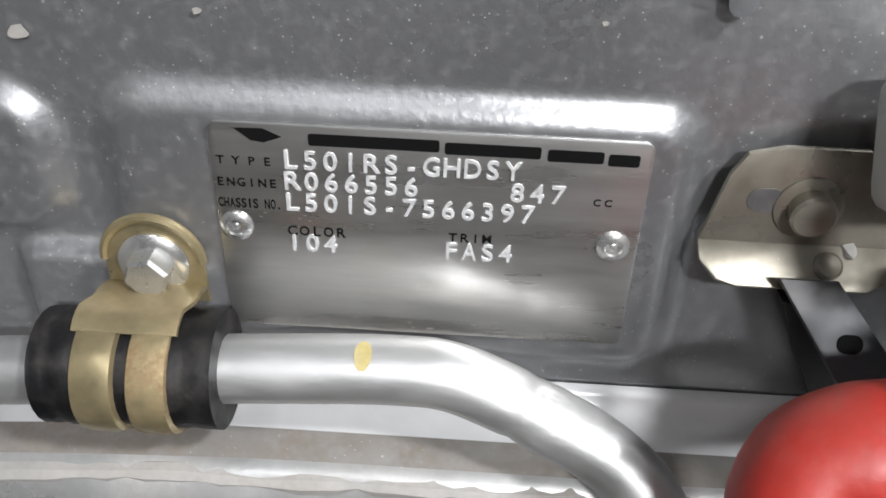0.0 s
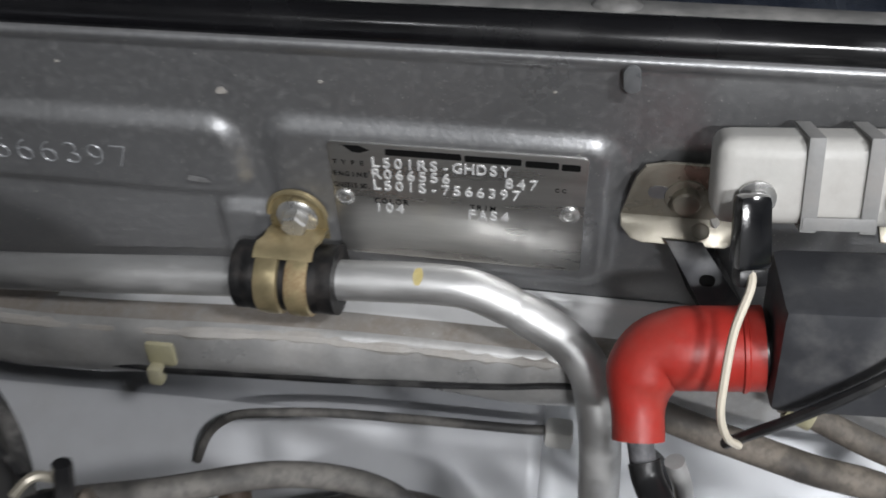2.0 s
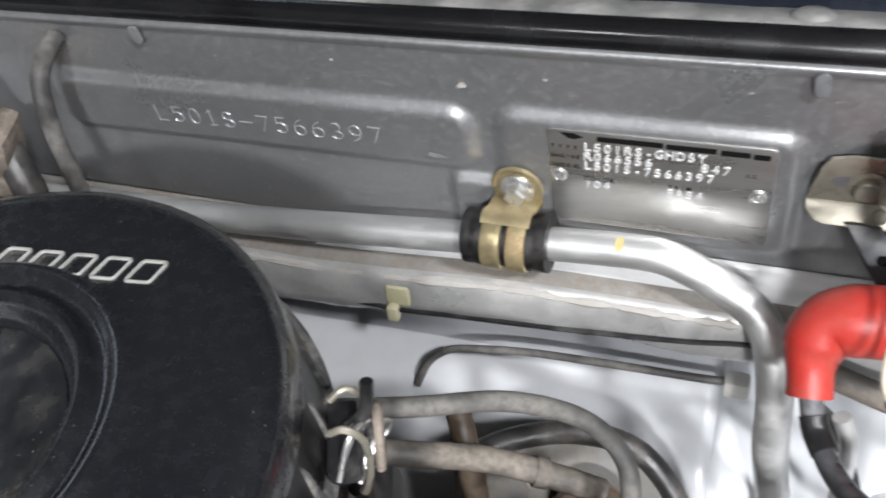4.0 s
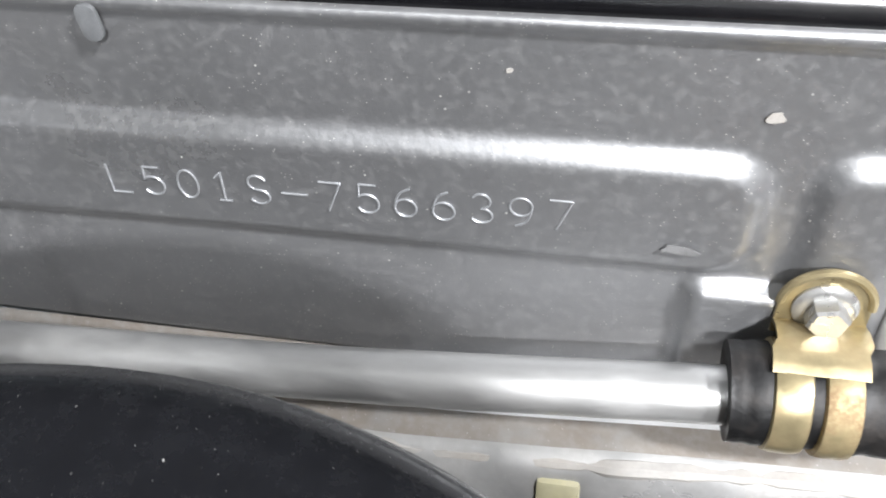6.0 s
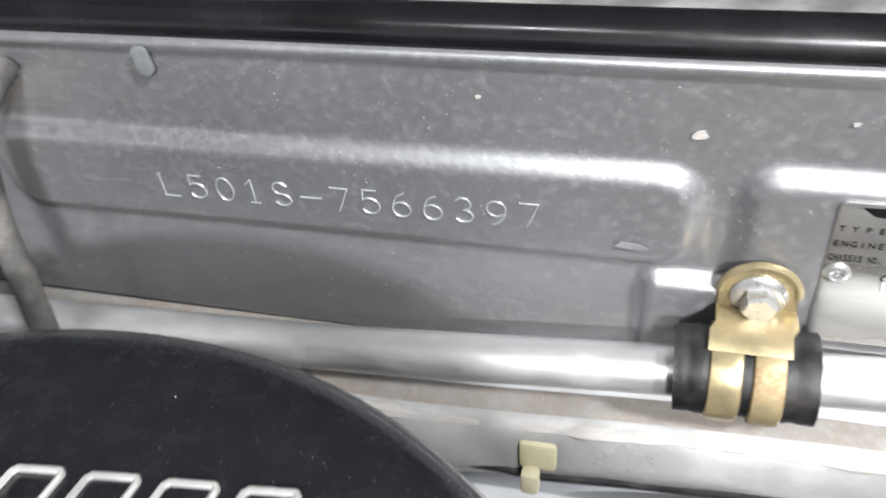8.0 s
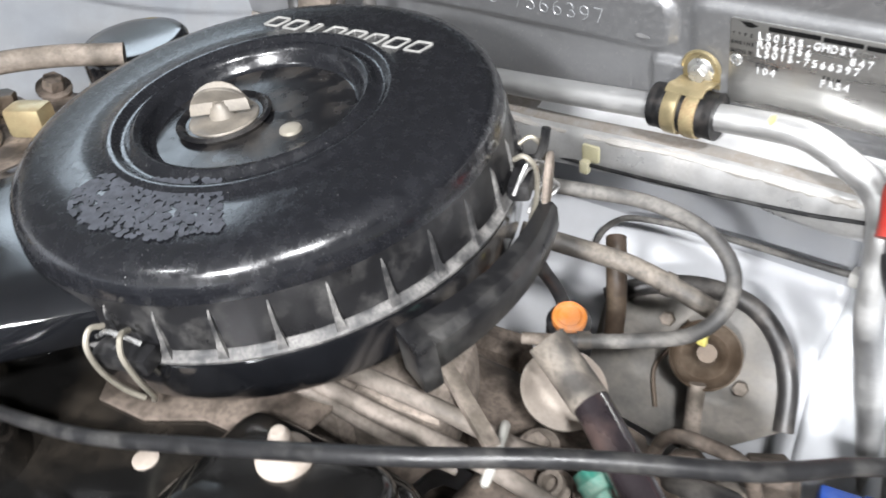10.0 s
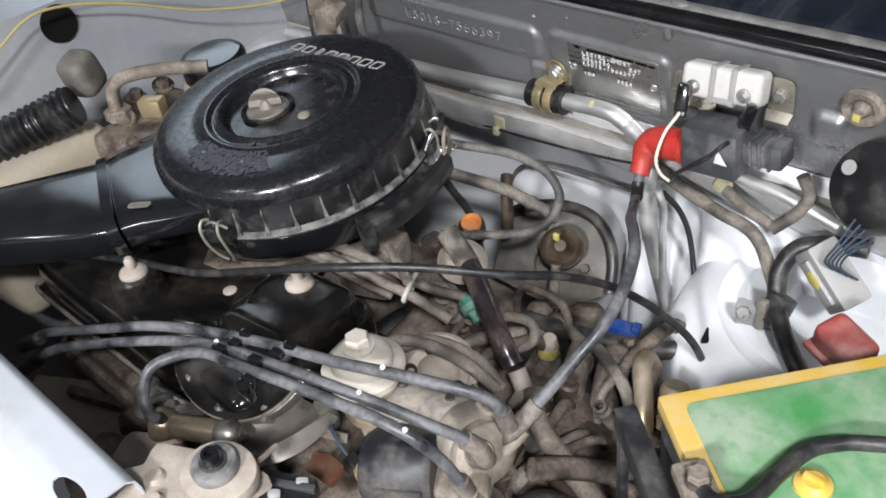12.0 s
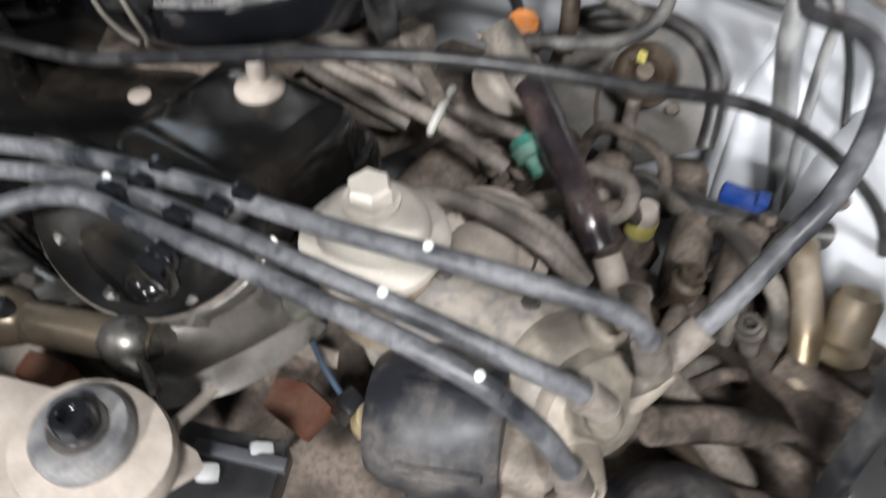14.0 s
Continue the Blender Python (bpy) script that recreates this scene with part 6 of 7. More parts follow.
    part("spigot", lathe([(0.004, 0.010), (0.004, 0.017), (0, 0.017)], (0.003, -0.229, 0.801), (0.75, -0.35, -0.35), 12), M["tealgreen"], t)
    u, v = Vector((0.38, -0.92, 0.0)), Vector((0.30, 0.12, 0.95))
    ring = [Vector((-0.026, -0.268, 0.838)) + u * 0.0165 * math.cos(a) + v * 0.0085 * math.sin(a) for a in [2 * math.pi * k / 18 for k in range(19)]]
    solo("hose_clip", tube(ring, 0.0023, 8, 2), M["whiteclip"], "pale translucent ring clip round the fuel hoses", "hose clip")
    t = thing("vacuum_fitting", (-0.070, -0.140, 0.805), "black vacuum fitting with an orange cap", "vacuum fitting")
    part("cap", lathe([(0.0100, 0.004), (0.0105, 0.0100), (0.0098, 0.0112), (0.0075, 0.0112), (0.0065, 0.0102), (0, 0.0102)], (-0.070, -0.140, 0.803), (0.2, -0.25, 0.9), 24), M["orange"], t)
    part("collar", lathe([(0.0115, -0.018), (0.0135, -0.014), (0.0135, 0.004), (0.0105, 0.0055), (0.0098, 0.0055)], (-0.070, -0.140, 0.803), (0.2, -0.25, 0.9), 24), M["rubber"], t, "black rubber collar")
    part("stalk", tube([(-0.072, -0.138, 0.80), (-0.078, -0.130, 0.775), (-0.08, -0.125, 0.74)], 0.008, 12, 4), M["dusty"], t)
    solo("thermo_valve", tube([(-0.092, -0.150, 0.862), (-0.089, -0.140, 0.838), (-0.083, -0.132, 0.818), (-0.079, -0.128, 0.800)], 0.0042, 10, 5), M["rubber"], "short black hose to the orange fitting", "hose")
    # carburettor foot and vacuum unit under the air cleaner
    t = thing("carburettor", (-0.16, -0.24, 0.80), "dusty cast carburettor below the air cleaner", "carburettor")
    bm = rbox((-0.170, -0.240, 0.820), (0.12, 0.10, 0.075), 0.008)
    rbox((-0.085, -0.255, 0.830), (0.05, 0.06, 0.04), 0.008, rot3(0, 0, 20), bm)
    part("body", bm, M["dusty"], t)
    part("vacuum_unit", lathe([(0.0, -0.014), (0.013, -0.014), (0.0165, -0.006), (0.0170, -0.002), (0.0192, -0.0015), (0.0192, 0.0005), (0.0172, 0.0012), (0.0150, 0.0050), (0.0110, 0.0080), (0.0060, 0.0095), (0, 0.0100)], (-0.043, -0.186, 0.803), (0.35, -0.25, 0.9), 36, squash=(1.25, 1.25)), M["beige"], t, "pale metal vacuum unit")
    part("linkage", rbox((-0.045, -0.262, 0.852), (0.05, 0.008, 0.006), 0.002, rot3(0, 12, -25)), M["dusty"], t)


hoses()


def lower_parts():
    """Gearbox and the caked parts that fill the depth of the bay."""
    t = thing("gearbox", (0.12, -0.33, 0.33), "dust-caked gearbox casting deep in the bay", "gearbox")
    bm = rbox((0.13, -0.33, 0.60), (0.22, 0.26, 0.30), 0.03, rot3(0, 0, 8), segs=3)
    part("case", bm, M["brown"], t)
    part("bell", lathe([(0.0, 0.04), (0.10, 0.04), (0.125, 0.02), (0.13, -0.03), (0.11, -0.05), (0, -0.05)], (0.02, -0.33, 0.66), (1, 0, 0.05), 40), M["brown"], t)
    for k in range(5):
        part("rib", rbox((0.20, -0.33 + 0.05 * (k - 2), 0.745), (0.06, 0.008, 0.025), 0.003, rot3(0, 12, 8)), M["brown"], t)
    for k, (pts, r, m) in enumerate((
        ([(0.093, -0.183, 0.764), (0.100, -0.205, 0.758), (0.112, -0.235, 0.735)], 0.0120, "brown"),
        ([(0.120, -0.170, 0.762), (0.128, -0.195, 0.757), (0.142, -0.228, 0.735)], 0.0130, "brown"),
        ([(0.146, -0.163, 0.757), (0.155, -0.190, 0.750), (0.170, -0.222, 0.728)], 0.0125, "brown"),
        ([(0.150, -0.330, 0.790), (0.170, -0.300, 0.775), (0.190, -0.270, 0.750), (0.205, -0.240, 0.715)], 0.0090, "brown"),
        ([(0.165, -0.350, 0.780), (0.190, -0.330, 0.765), (0.215, -0.300, 0.740)], 0.0110, "brown"),
        ([(0.098, -0.262, 0.778), (0.112, -0.278, 0.776), (0.142, -0.292, 0.768), (0.180, -0.300, 0.752), (0.215, -0.302, 0.72)], 0.0092, "dusty"))):
        solo("coolant_pipe", tube(pts, r, 16, 6), M[m], "dust-caked coolant pipe above the gearbox", "pipe", group="caked pipes")
    t = thing("starter", (0.165, -0.40, 0.74), "dust-caked starter body beside the gearbox", "starter")
    part("body", lathe([(0, -0.05), (0.036, -0.05), (0.042, -0.042), (0.042, 0.040), (0.034, 0.050), (0, 0.050)], (0.165, -0.385, 0.740), (0.55, 0.8, 0.05), 36), M["dusty"], t)
    part("end_cap", lathe([(0.0425, -0.058), (0.044, -0.056), (0.044, -0.044), (0.0425, -0.042)], (0.165, -0.385, 0.740), (0.55, 0.8, 0.05), 36), M["dullsteel"], t)
    part("cover", lathe([(0.0, 0.030), (0.012, 0.029), (0.024, 0.023), (0.032, 0.012), (0.035, 0.0), (0.0375, -0.002), (0.0375, -0.008), (0.034, -0.010), (0.034, -0.04)], (0.185, -0.362, 0.772), (0.1, -0.2, 1), 36), M["disth"], t, "dusty black domed cover")
    # deep caked shapes between engine and bulkhead
    t = thing("intake_manifold", (-0.06, -0.20, 0.6), "dust-caked intake manifold behind the engine", "manifold")
    for k in range(3):
        part("runner", tube([(-0.21 + 0.075 * k, -0.290, 0.735), (-0.19 + 0.07 * k, -0.235, 0.755), (-0.16 + 0.055 * k, -0.190, 0.750)], 0.021, 16, 5), M["brown"], t)
    part("plenum", rbox((-0.10, -0.185, 0.745), (0.20, 0.06, 0.05), 0.016, segs=3), M["brown"], t)
    t = thing("brake_union", (-0.012, -0.075, 0.760), "dusty brake pipe union with a yellow mark", "union")
    part("body", lathe([(0.0, 0.012), (0.006, 0.012), (0.0075, 0.006), (0.0085, 0.0), (0.0150, -0.006), (0.0190, -0.003), (0.0215, 0.002), (0.0228, 0.001), (0.0225, -0.008), (0, -0.012)], (-0.012, -0.072, 0.758), (0.3, -0.6, 0.75), 28), M["egr"], t, "bronze-brown dished disc")
    sh = thing("manifold_shield", (-0.014, -0.055, 0.70), "grey-brown dusty manifold shield with a black arched rim", "heat shield")
    arch = [(-0.078, 0.020), (-0.050, 0.034), (-0.015, 0.040), (0.016, 0.034), (0.036, 0.016), (0.047, -0.010), (0.050, -0.040)]
    SH = rot3(50, 0, 14)
    o = Vector((-0.014, -0.050, 0.744))
    part("sheet", slab(arch[::-1] + [(-0.082, -0.05), (0.0, -0.07)], o, SH, 0.003, 0.001), M["shield"], sh)
    part("rim", tube([o + SH @ Vector((a, b, 0.003)) for a, b in arch], 0.0065, 12, 6), M["hosedark"], sh, "black arched rim")
    part("seam", tube([o + SH @ Vector((a, b, 0.004)) for a, b in ((-0.030, -0.045), (-0.036, -0.020), (-0.026, 0.000), (-0.020, 0.016))], 0.0016, 8, 5), M["egr"], sh)
    for a, b in ((-0.034, 0.014), (0.020, -0.020)):
        part("bolt_head", hexnut(o + SH @ Vector((a, b, 0.003)), SH @ Vector((0, 0, 1)), 0.009, 0.006), M["dusty"], sh, smooth=False)
    part("mark", rbox((-0.012, -0.080, 0.777), (0.006, 0.004, 0.008), 0.001), M["yellowpl"], t, "yellow paint mark")
    part("stem", tube([(-0.010, -0.085, 0.745), (-0.004, -0.10, 0.715), (0.010, -0.125, 0.69)], 0.0055, 12, 5), M["dusty"], t)
    t = thing("temperature_switch", (0.068, -0.202, 0.762), "pale dusty switch with a yellow collar", "switch")
    part("body", lathe([(0.0, 0.016), (0.0058, 0.016), (0.0072, 0.012), (0.0084, 0.008), (0.0084, -0.006), (0.005, -0.010), (0.0045, -0.040), (0, -0.040)], (0.068, -0.202, 0.762), (0.1, 0.1, 1), 20), M["beige"], t)
    part("collar", lathe([(0.0084, -0.004), (0.0092, -0.004), (0.0092, 0.005), (0.0084, 0.005)], (0.068, -0.202, 0.762), (0.1, 0.1, 1), 20), M["yellowpl"], t, "yellow plastic collar")
    solo("wiring_hose", tube([(0.012, -0.160, 0.738), (0.023, -0.166, 0.745), (0.050, -0.162, 0.748), (0.075, -0.155, 0.746), (0.123, -0.141, 0.745), (0.165, -0.118, 0.748), (0.20, -0.110, 0.74), (0.23, -0.125, 0.72)], 0.0088, 14, 6), M["hosedark"], "dusty black corrugated wiring sleeve", "wiring sleeve")
    t = thing("blue_clip", (0.094, -0.120, 0.732), "bright blue plastic clip on the wiring sleeve", "clip")
    part("body", rbox((0.094, -0.120, 0.738), (0.028, 0.016, 0.010), 0.003, rot3(0, 8, 18)), M["blue"], t)
    part("tab", rbox((0.106, -0.117, 0.742), (0.008, 0.012, 0.008), 0.002, rot3(0, 8, 18)), M["blue"], t)
    # electric parts below the leads
    t = thing("sensor", (0.066, -0.417, 0.815), "brass sensor with a black plug and short wires", "sensor")
    part("body", lathe([(0.0, 0.010), (0.006, 0.010), (0.0085, 0.006), (0.0085, -0.006), (0.005, -0.012), (0, -0.012)], (0.066, -0.417, 0.812), (0.3, -0.2, 0.9), 18), M["zinc"], t)
    part("plug", rbox((0.056, -0.420, 0.816), (0.010, 0.010, 0.018), 0.002, rot3(0, 20, 0)), M["blackpl"], t)
    part("wire", tube([(0.040, -0.420, 0.848), (0.046, -0.421, 0.838), (0.054, -0.421, 0.826)], 0.0013, 8, 5), M["bluewire"], t, "blue-grey wire")
    solo("rusty_bracket", slab([(-0.014, -0.008), (0.014, -0.011), (0.019, 0.007), (0.0, 0.011), (-0.016, 0.007)], (0.030, -0.427, 0.797), rot3(24, -8, 6), 0.006, 0.002), M["rust"], "rusty red-brown bracket below the ignition leads", "bracket")
    t = thing("wiring_plug", (0.085, -0.470, 0.845), "black wiring plug with two white inserts", "wiring plug")
    part("body", rbox((0.056, -0.478, 0.838), (0.040, 0.030, 0.022), 0.003, rot3(12, 6, 30)), M["blackpl"], t)
    part("ridge", rbox((0.060, -0.472, 0.850), (0.034, 0.005, 0.006), 0.001, rot3(12, 6, 30)), M["darkgrey"], t)
    for q in ((0.056, -0.484, 0.850), (0.064, -0.466, 0.850)):
        part("insert", rbox(q, (0.009, 0.007, 0.006), 0.0025, rot3(20, 16, 50)), M["greypl"], t, "white plastic insert")
    solo("splash_plate", slab([(-0.035, -0.03), (0.045, -0.03), (0.055, 0.02), (-0.02, 0.028)], (0.062, -0.435, 0.782), rot3(8, 0, 10), 0.004, 0.001), M["brown"], "brown dust-covered sheet below the distributor", "sheet")
    bm = bmesh.new()
    rnd = random.Random(7)
    for k in range(60):
        p = Vector((rnd.uniform(-0.25, 0.22), rnd.uniform(-0.53, -0.12), rnd.uniform(0.66, 0.745)))
        rbox(p, (rnd.uniform(0.02, 0.06), rnd.uniform(0.02, 0.05), rnd.uniform(0.015, 0.04)), 0.006, rot3(rnd.uniform(-30, 30), rnd.uniform(-30, 30), rnd.uniform(0, 180)), bm, 1)
    solo("caked_castings", bm, M["brown"], "dust-caked lugs and castings deep in the bay", "castings", kind="stuff")


lower_parts()


def caked_fittings():
    """Stubs, bolts and bent pipes, thick with dust, between manifold, filter and gearbox."""
    solo("rusty_hose", tube([(-0.080, -0.070, 0.822), (-0.075, -0.078, 0.815), (-0.070, -0.085, 0.800), (-0.067, -0.090, 0.782), (-0.066, -0.094, 0.765)], 0.0066, 14, 6), M["rusthose"], "rusty brown hose behind the air cleaner", "hose")
    rnd = random.Random(21)
    kinds = ["dusty", "brown", "brown", "egr", "hose", "brown", "hose"]
    for k in range(64):
        x, y = rnd.uniform(-0.06, 0.165), rnd.uniform(-0.385, -0.15)
        if y > -0.21 and x < 0.02:
            continue
        if (x < -0.02 and y < -0.30) or (x < 0.09 and y < -0.26) or (0.05 < x < 0.10 and -0.28 < y < -0.17):
            continue
        p = Vector((x, y, rnd.uniform(0.748, 0.785)))
        m = M[kinds[k % 7]]
        ax = Vector((rnd.uniform(-0.7, 0.7), rnd.uniform(-0.9, 0.3), 1)).normalized()
        s = rnd.uniform(0.75, 1.25)
        style = (0, 2, 1, 2, 0, 2)[k % 6]
        if style == 0:
            bm = lathe([(0.006 * s, -0.05), (0.006 * s, -0.004), (0.0085 * s, -0.002), (0.0085 * s, 0.004), (0.0062 * s, 0.006), (0.0062 * s, 0.012), (0.004 * s, 0.0125), (0.0035 * s, 0.006), (0, 0.006)], p, ax, 16)
            solo("hose_stub", bm, m, "dust-caked hose stub deep in the bay", "hose stub", group="caked hose stubs")
        elif style == 1:
            bm = lathe([(0, -0.05), (0.007 * s, -0.05), (0.007 * s, 0.0), (0.0115 * s, 0.0), (0.0115 * s, 0.002), (0, 0.002)], p, ax, 18)
            hexnut(p + ax * 0.002, ax, 0.012 * s, 0.007 * s, bm, rnd.uniform(0, 60))
            solo("flange_bolt", bm, m, "dust-caked flange bolt deep in the bay", "bolt", group="caked bolts")
        else:
            d = Vector((rnd.uniform(-1, 1), rnd.uniform(-1, 1), 0)).normalized() * 0.03 * s
            bm = tube([p - d * 1.3 - Vector((0, 0, 0.05)), p - d * 0.9 - Vector((0, 0, 0.008)), p, p + d - Vector((0, 0, 0.006)), p + d * 1.5 - Vector((0, 0, 0.045))], 0.0052 * s, 12, 5)
            solo("bent_pipe", bm, m, "dust-caked bent pipe deep in the bay", "pipe", group="caked bent pipes")



caked_fittings()


def alternator():
    t = thing("alternator", (-0.10, -0.50, 0.72), "dusty pale alternator at the front of the engine", "alternator")
    part("body", lathe([(0.0, -0.05), (0.050, -0.05), (0.060, -0.04), (0.062, 0.03), (0.052, 0.045), (0, 0.047)], (-0.135, -0.520, 0.690), (1, 0.1, 0.1), 36), M["brown"], t)
    part("lug", rbox((-0.098, -0.500, 0.752), (0.036, 0.030, 0.050), 0.009, rot3(8, 14, 10), segs=4), M["captan"], t)
    part("rust_patch", rbox((-0.058, -0.491, 0.800), (0.024, 0.014, 0.040), 0.004, rot3(10, 0, 20)), M["rust"], t)


alternator()

# ---- battery and the right side ----


def battery():
    c = Vector((0.2405, -0.313, 0.915))
    u, v = Vector((0.765, -0.644, 0)), Vector((0.644, 0.765, 0))
    R = Matrix((u, v, Vector((0, 0, 1)))).transposed()
    W, L = 0.129, 0.190
    mid = c + u * W / 2 + v * L / 2
    t = thing("car_battery", mid - Vector((0, 0, 0.2)), "grey-black car battery with a yellow-edged green top label", "battery")
    part("case", rbox(mid + Vector((0, 0, -0.108)), (W - 0.004, L - 0.004, 0.190), 0.004, R), M["darkgrey"], t)
    part("top", rbox(mid + Vector((0, 0, -0.006)), (W, L, 0.012), 0.003, R), M["yellow"], t, "yellow battery top")
    part("label", slab(rounded(W - 0.022, L - 0.026, 0.006), mid + Vector((0, 0, 0.0001)), R, 0.0008, 0.0002), M["green"], t, "dusty green label")
    p = c + u * 0.0715 - v * 0.002 + Vector((0, 0, -0.004))
    n = part("terminal", lathe([(0.0, 0.018), (0.007, 0.018), (0.0085, 0), (0, 0)], p, seg=20), M["dullsteel"], t)
    part("clamp", rbox(p + Vector((0, 0, 0.009)), (0.030, 0.020, 0.010), 0.003, R), M["dusty"], n, "corroded terminal clamp")
    part("clamp_nut", hexnut(p + Vector((0, 0, 0.0165)), (0, 0, 1), 0.011, 0.006), M["dusty"], n, smooth=False)
    rc = Vector((0.294, -0.145, 0.852))
    k = thing("terminal_cover", rc, "dusty red plastic cable terminal cover beside the battery", "terminal cover")
    RC = rot3(8, 10, -22)
    part("hood", rbox(rc, (0.040, 0.028, 0.026), 0.008, RC, segs=4), M["redpl"], k)
    part("lip", rbox(rc + RC @ Vector((0.0, -0.013, -0.010)), (0.042, 0.010, 0.006), 0.002, RC), M["redpl"], k)
    part("cable", tube([rc, rc + Vector((0.01, 0.01, -0.03)), rc + Vector((0.02, 0.01, -0.10)), rc + Vector((0.02, 0.0, -0.2))], 0.007, 12, 5), M["rubber"], k, "black cable")
    q = c + u * 0.081 + v * 0.058
    vp = part("vent_plug", lathe([(0.0, 0.006), (0.006, 0.006), (0.0080, 0.004), (0.0100, 0.003), (0.0105, 0.0), (0, 0)], q, seg=28), M["yellow"], t)
    part("plug_grip", rbox(q + Vector((0, 0, 0.0068)), (0.012, 0.0035, 0.003), 0.0012, R @ rot3(0, 0, 35)), M["yellow"], vp)
    for k in range(4):
        part("case_rib", rbox(c + u * -0.0015 + v * (0.03 + 0.042 * k) + Vector((0, 0, -0.095)), (0.004, 0.006, 0.150), 0.0012, R), M["greypl"], t)
    part("top_lip", rbox(c + v * L / 2 + u * -0.0005 + Vector((0, 0, -0.018)), (0.004, L - 0.008, 0.010), 0.0015, R), M["green"], t)
    # tray edge
    part("hold_down", rbox(c + v * L / 2 + u * (-0.0045) + Vector((0, 0, -0.070)), (0.004, L + 0.01, 0.024), 0.0015, R), M["bracketgrey"], t)
    solo("battery_cable", tube([p + Vector((0, 0, 0.012)), (0.308, -0.368, 0.928), (0.321, -0.357, 0.927), (0.325, -0.332, 0.926), (0.330, -0.309, 0.925), (0.339, -0.296, 0.925), (0.353, -0.285, 0.925), (0.385, -0.270, 0.925), (0.43, -0.25, 0.90)], 0.0044, 12, 6), M["rubber"], "black battery cable lying across the top", "cable")
    b = thing("battery_bracket", c + Vector((0, 0, -0.12)), "dusty grey metal bracket beside the battery", "bracket")
    part("bar", rbox(c + u * 0.034 - v * 0.014 + Vector((0, 0, -0.024)), (0.098, 0.013, 0.005), 0.002, R), M["bracketgrey"], b)
    part("edge", rbox(c + u * 0.034 - v * 0.0205 + Vector((0, 0, -0.031)), (0.098, 0.003, 0.018), 0.001, R), M["bracketgrey"], b)
    for k in (-0.008, 0.040, 0.078):
        part("leg", rbox(c + u * k - v * 0.018 + Vector((0, 0, -0.095)), (0.010, 0.006, 0.130), 0.0015, R), M["bracketgrey"], b)


battery()


def right_side():
    # grommet and pull-through on the bulkhead
    t = thing("bulkhead_grommet", on_wall(0.230, 0.955), "dusty rubber grommet with a cable end in the bulkhead", "grommet")
    part("ring", lathe([(0.008, 0.0), (0.017, 0.0), (0.018, 0.003), (0.015, 0.006), (0.010, 0.005), (0.008, 0.002)], on_wall(0.230, 0.955), OUT, 28), M["dusty"], t)
    part("plug", lathe([(0.0, 0.010), (0.004, 0.010), (0.0075, 0.004), (0.008, 0.0)], on_wall(0.230, 0.955), OUT, 20), M["hose"], t)
    part("mark", rbox(on_wall(0.229, 0.951, 0.010), (0.006, 0.004, 0.006), 0.001), M["yellowpl"], t, "yellow-green mark")
    t = thing("vacuum_motor", (0.262, -0.03, 0.905), "round black vacuum unit with a pale mark", "vacuum unit")
    part("body", lathe([(0, -0.02), (0.031, -0.02), (0.0355, -0.012), (0.037, 0.0), (0.037, 0.012), (0.033, 0.020), (0.018, 0.0235), (0, 0.024)], (0.266, -0.030, 0.910), (-0.25, -0.75, 0.5), 40), M["blackpl"], t)
    part("mark", lathe([(0.0045, 0.0), (0.0058, 0.0), (0.0058, 0.0006), (0.0045, 0.0006)], Vector((0.266, -0.030, 0.910)) + Vector((-0.25, -0.75, 0.5)).normalized() * 0.0235 + Vector((-0.016, 0, 0.010)), (-0.25, -0.75, 0.5), 24), M["greypl"], t, "pale round mark")
    for k in range(5):
        solo("thin_wire", tube([(0.262 + 0.004 * k, -0.07, 0.905 - 0.004 * k), (0.256 + 0.003 * k, -0.085, 0.885), (0.250 + 0.003 * k, -0.082, 0.866), (0.257 + 0.004 * k, -0.070, 0.850)], 0.0009, 6, 5), M["bluewire"], "thin blue-grey wire of the harness", "wire", group="harness wires")
    # hard pipes and hoses crossing below the coil
    for k, (pts, r, m) in enumerate((
        ([(0.060, -0.020, 0.855), (0.100, -0.032, 0.850), (0.140, -0.042, 0.846), (0.180, -0.048, 0.838), (0.215, -0.070, 0.800)], 0.0060, "hose"),
        ([(0.130, -0.030, 0.868), (0.160, -0.040, 0.860), (0.190, -0.042, 0.850)], 0.0050, "hose"),
        ([(0.190, -0.044, 0.848), (0.206, -0.034, 0.866), (0.212, -0.030, 0.884), (0.204, -0.030, 0.900)], 0.0055, "hose"),
        ([(0.110, -0.018, 0.878), (0.150, -0.022, 0.874), (0.190, -0.026, 0.872), (0.24, -0.03, 0.862)], 0.0062, "alu"),
        ([(0.078, -0.032, 0.838), (0.092, -0.024, 0.818), (0.104, -0.022, 0.790), (0.120, -0.036, 0.752), (0.150, -0.078, 0.735), (0.17, -0.10, 0.74)], 0.0028, "rubber"),
        ([(0.09, -0.06, 0.86), (0.096, -0.060, 0.84), (0.097, -0.060, 0.80), (0.10, -0.058, 0.74), (0.11, -0.056, 0.66)], 0.0038, "alu"))):
        solo("cross_pipe", tube(pts, r, 14, 6), M[m], ("dusty tan heater hose below the coil", "dusty black hose below the coil", "dusty tan hose bend below the coil", "dull metal pipe along the bulkhead", "thin black hose hanging down the bulkhead", "thin metal brake pipe down the bulkhead")[k], "pipe", group="pipes below the coil")
    solo("hose_mark", lathe([(0.0066, -0.005), (0.0072, -0.005), (0.0072, 0.005), (0.0066, 0.005)], (0.137, -0.031, 0.866), (0.9, -0.25, -0.2), 16), M["clearpl"], "pale yellow band on a hose", "band")
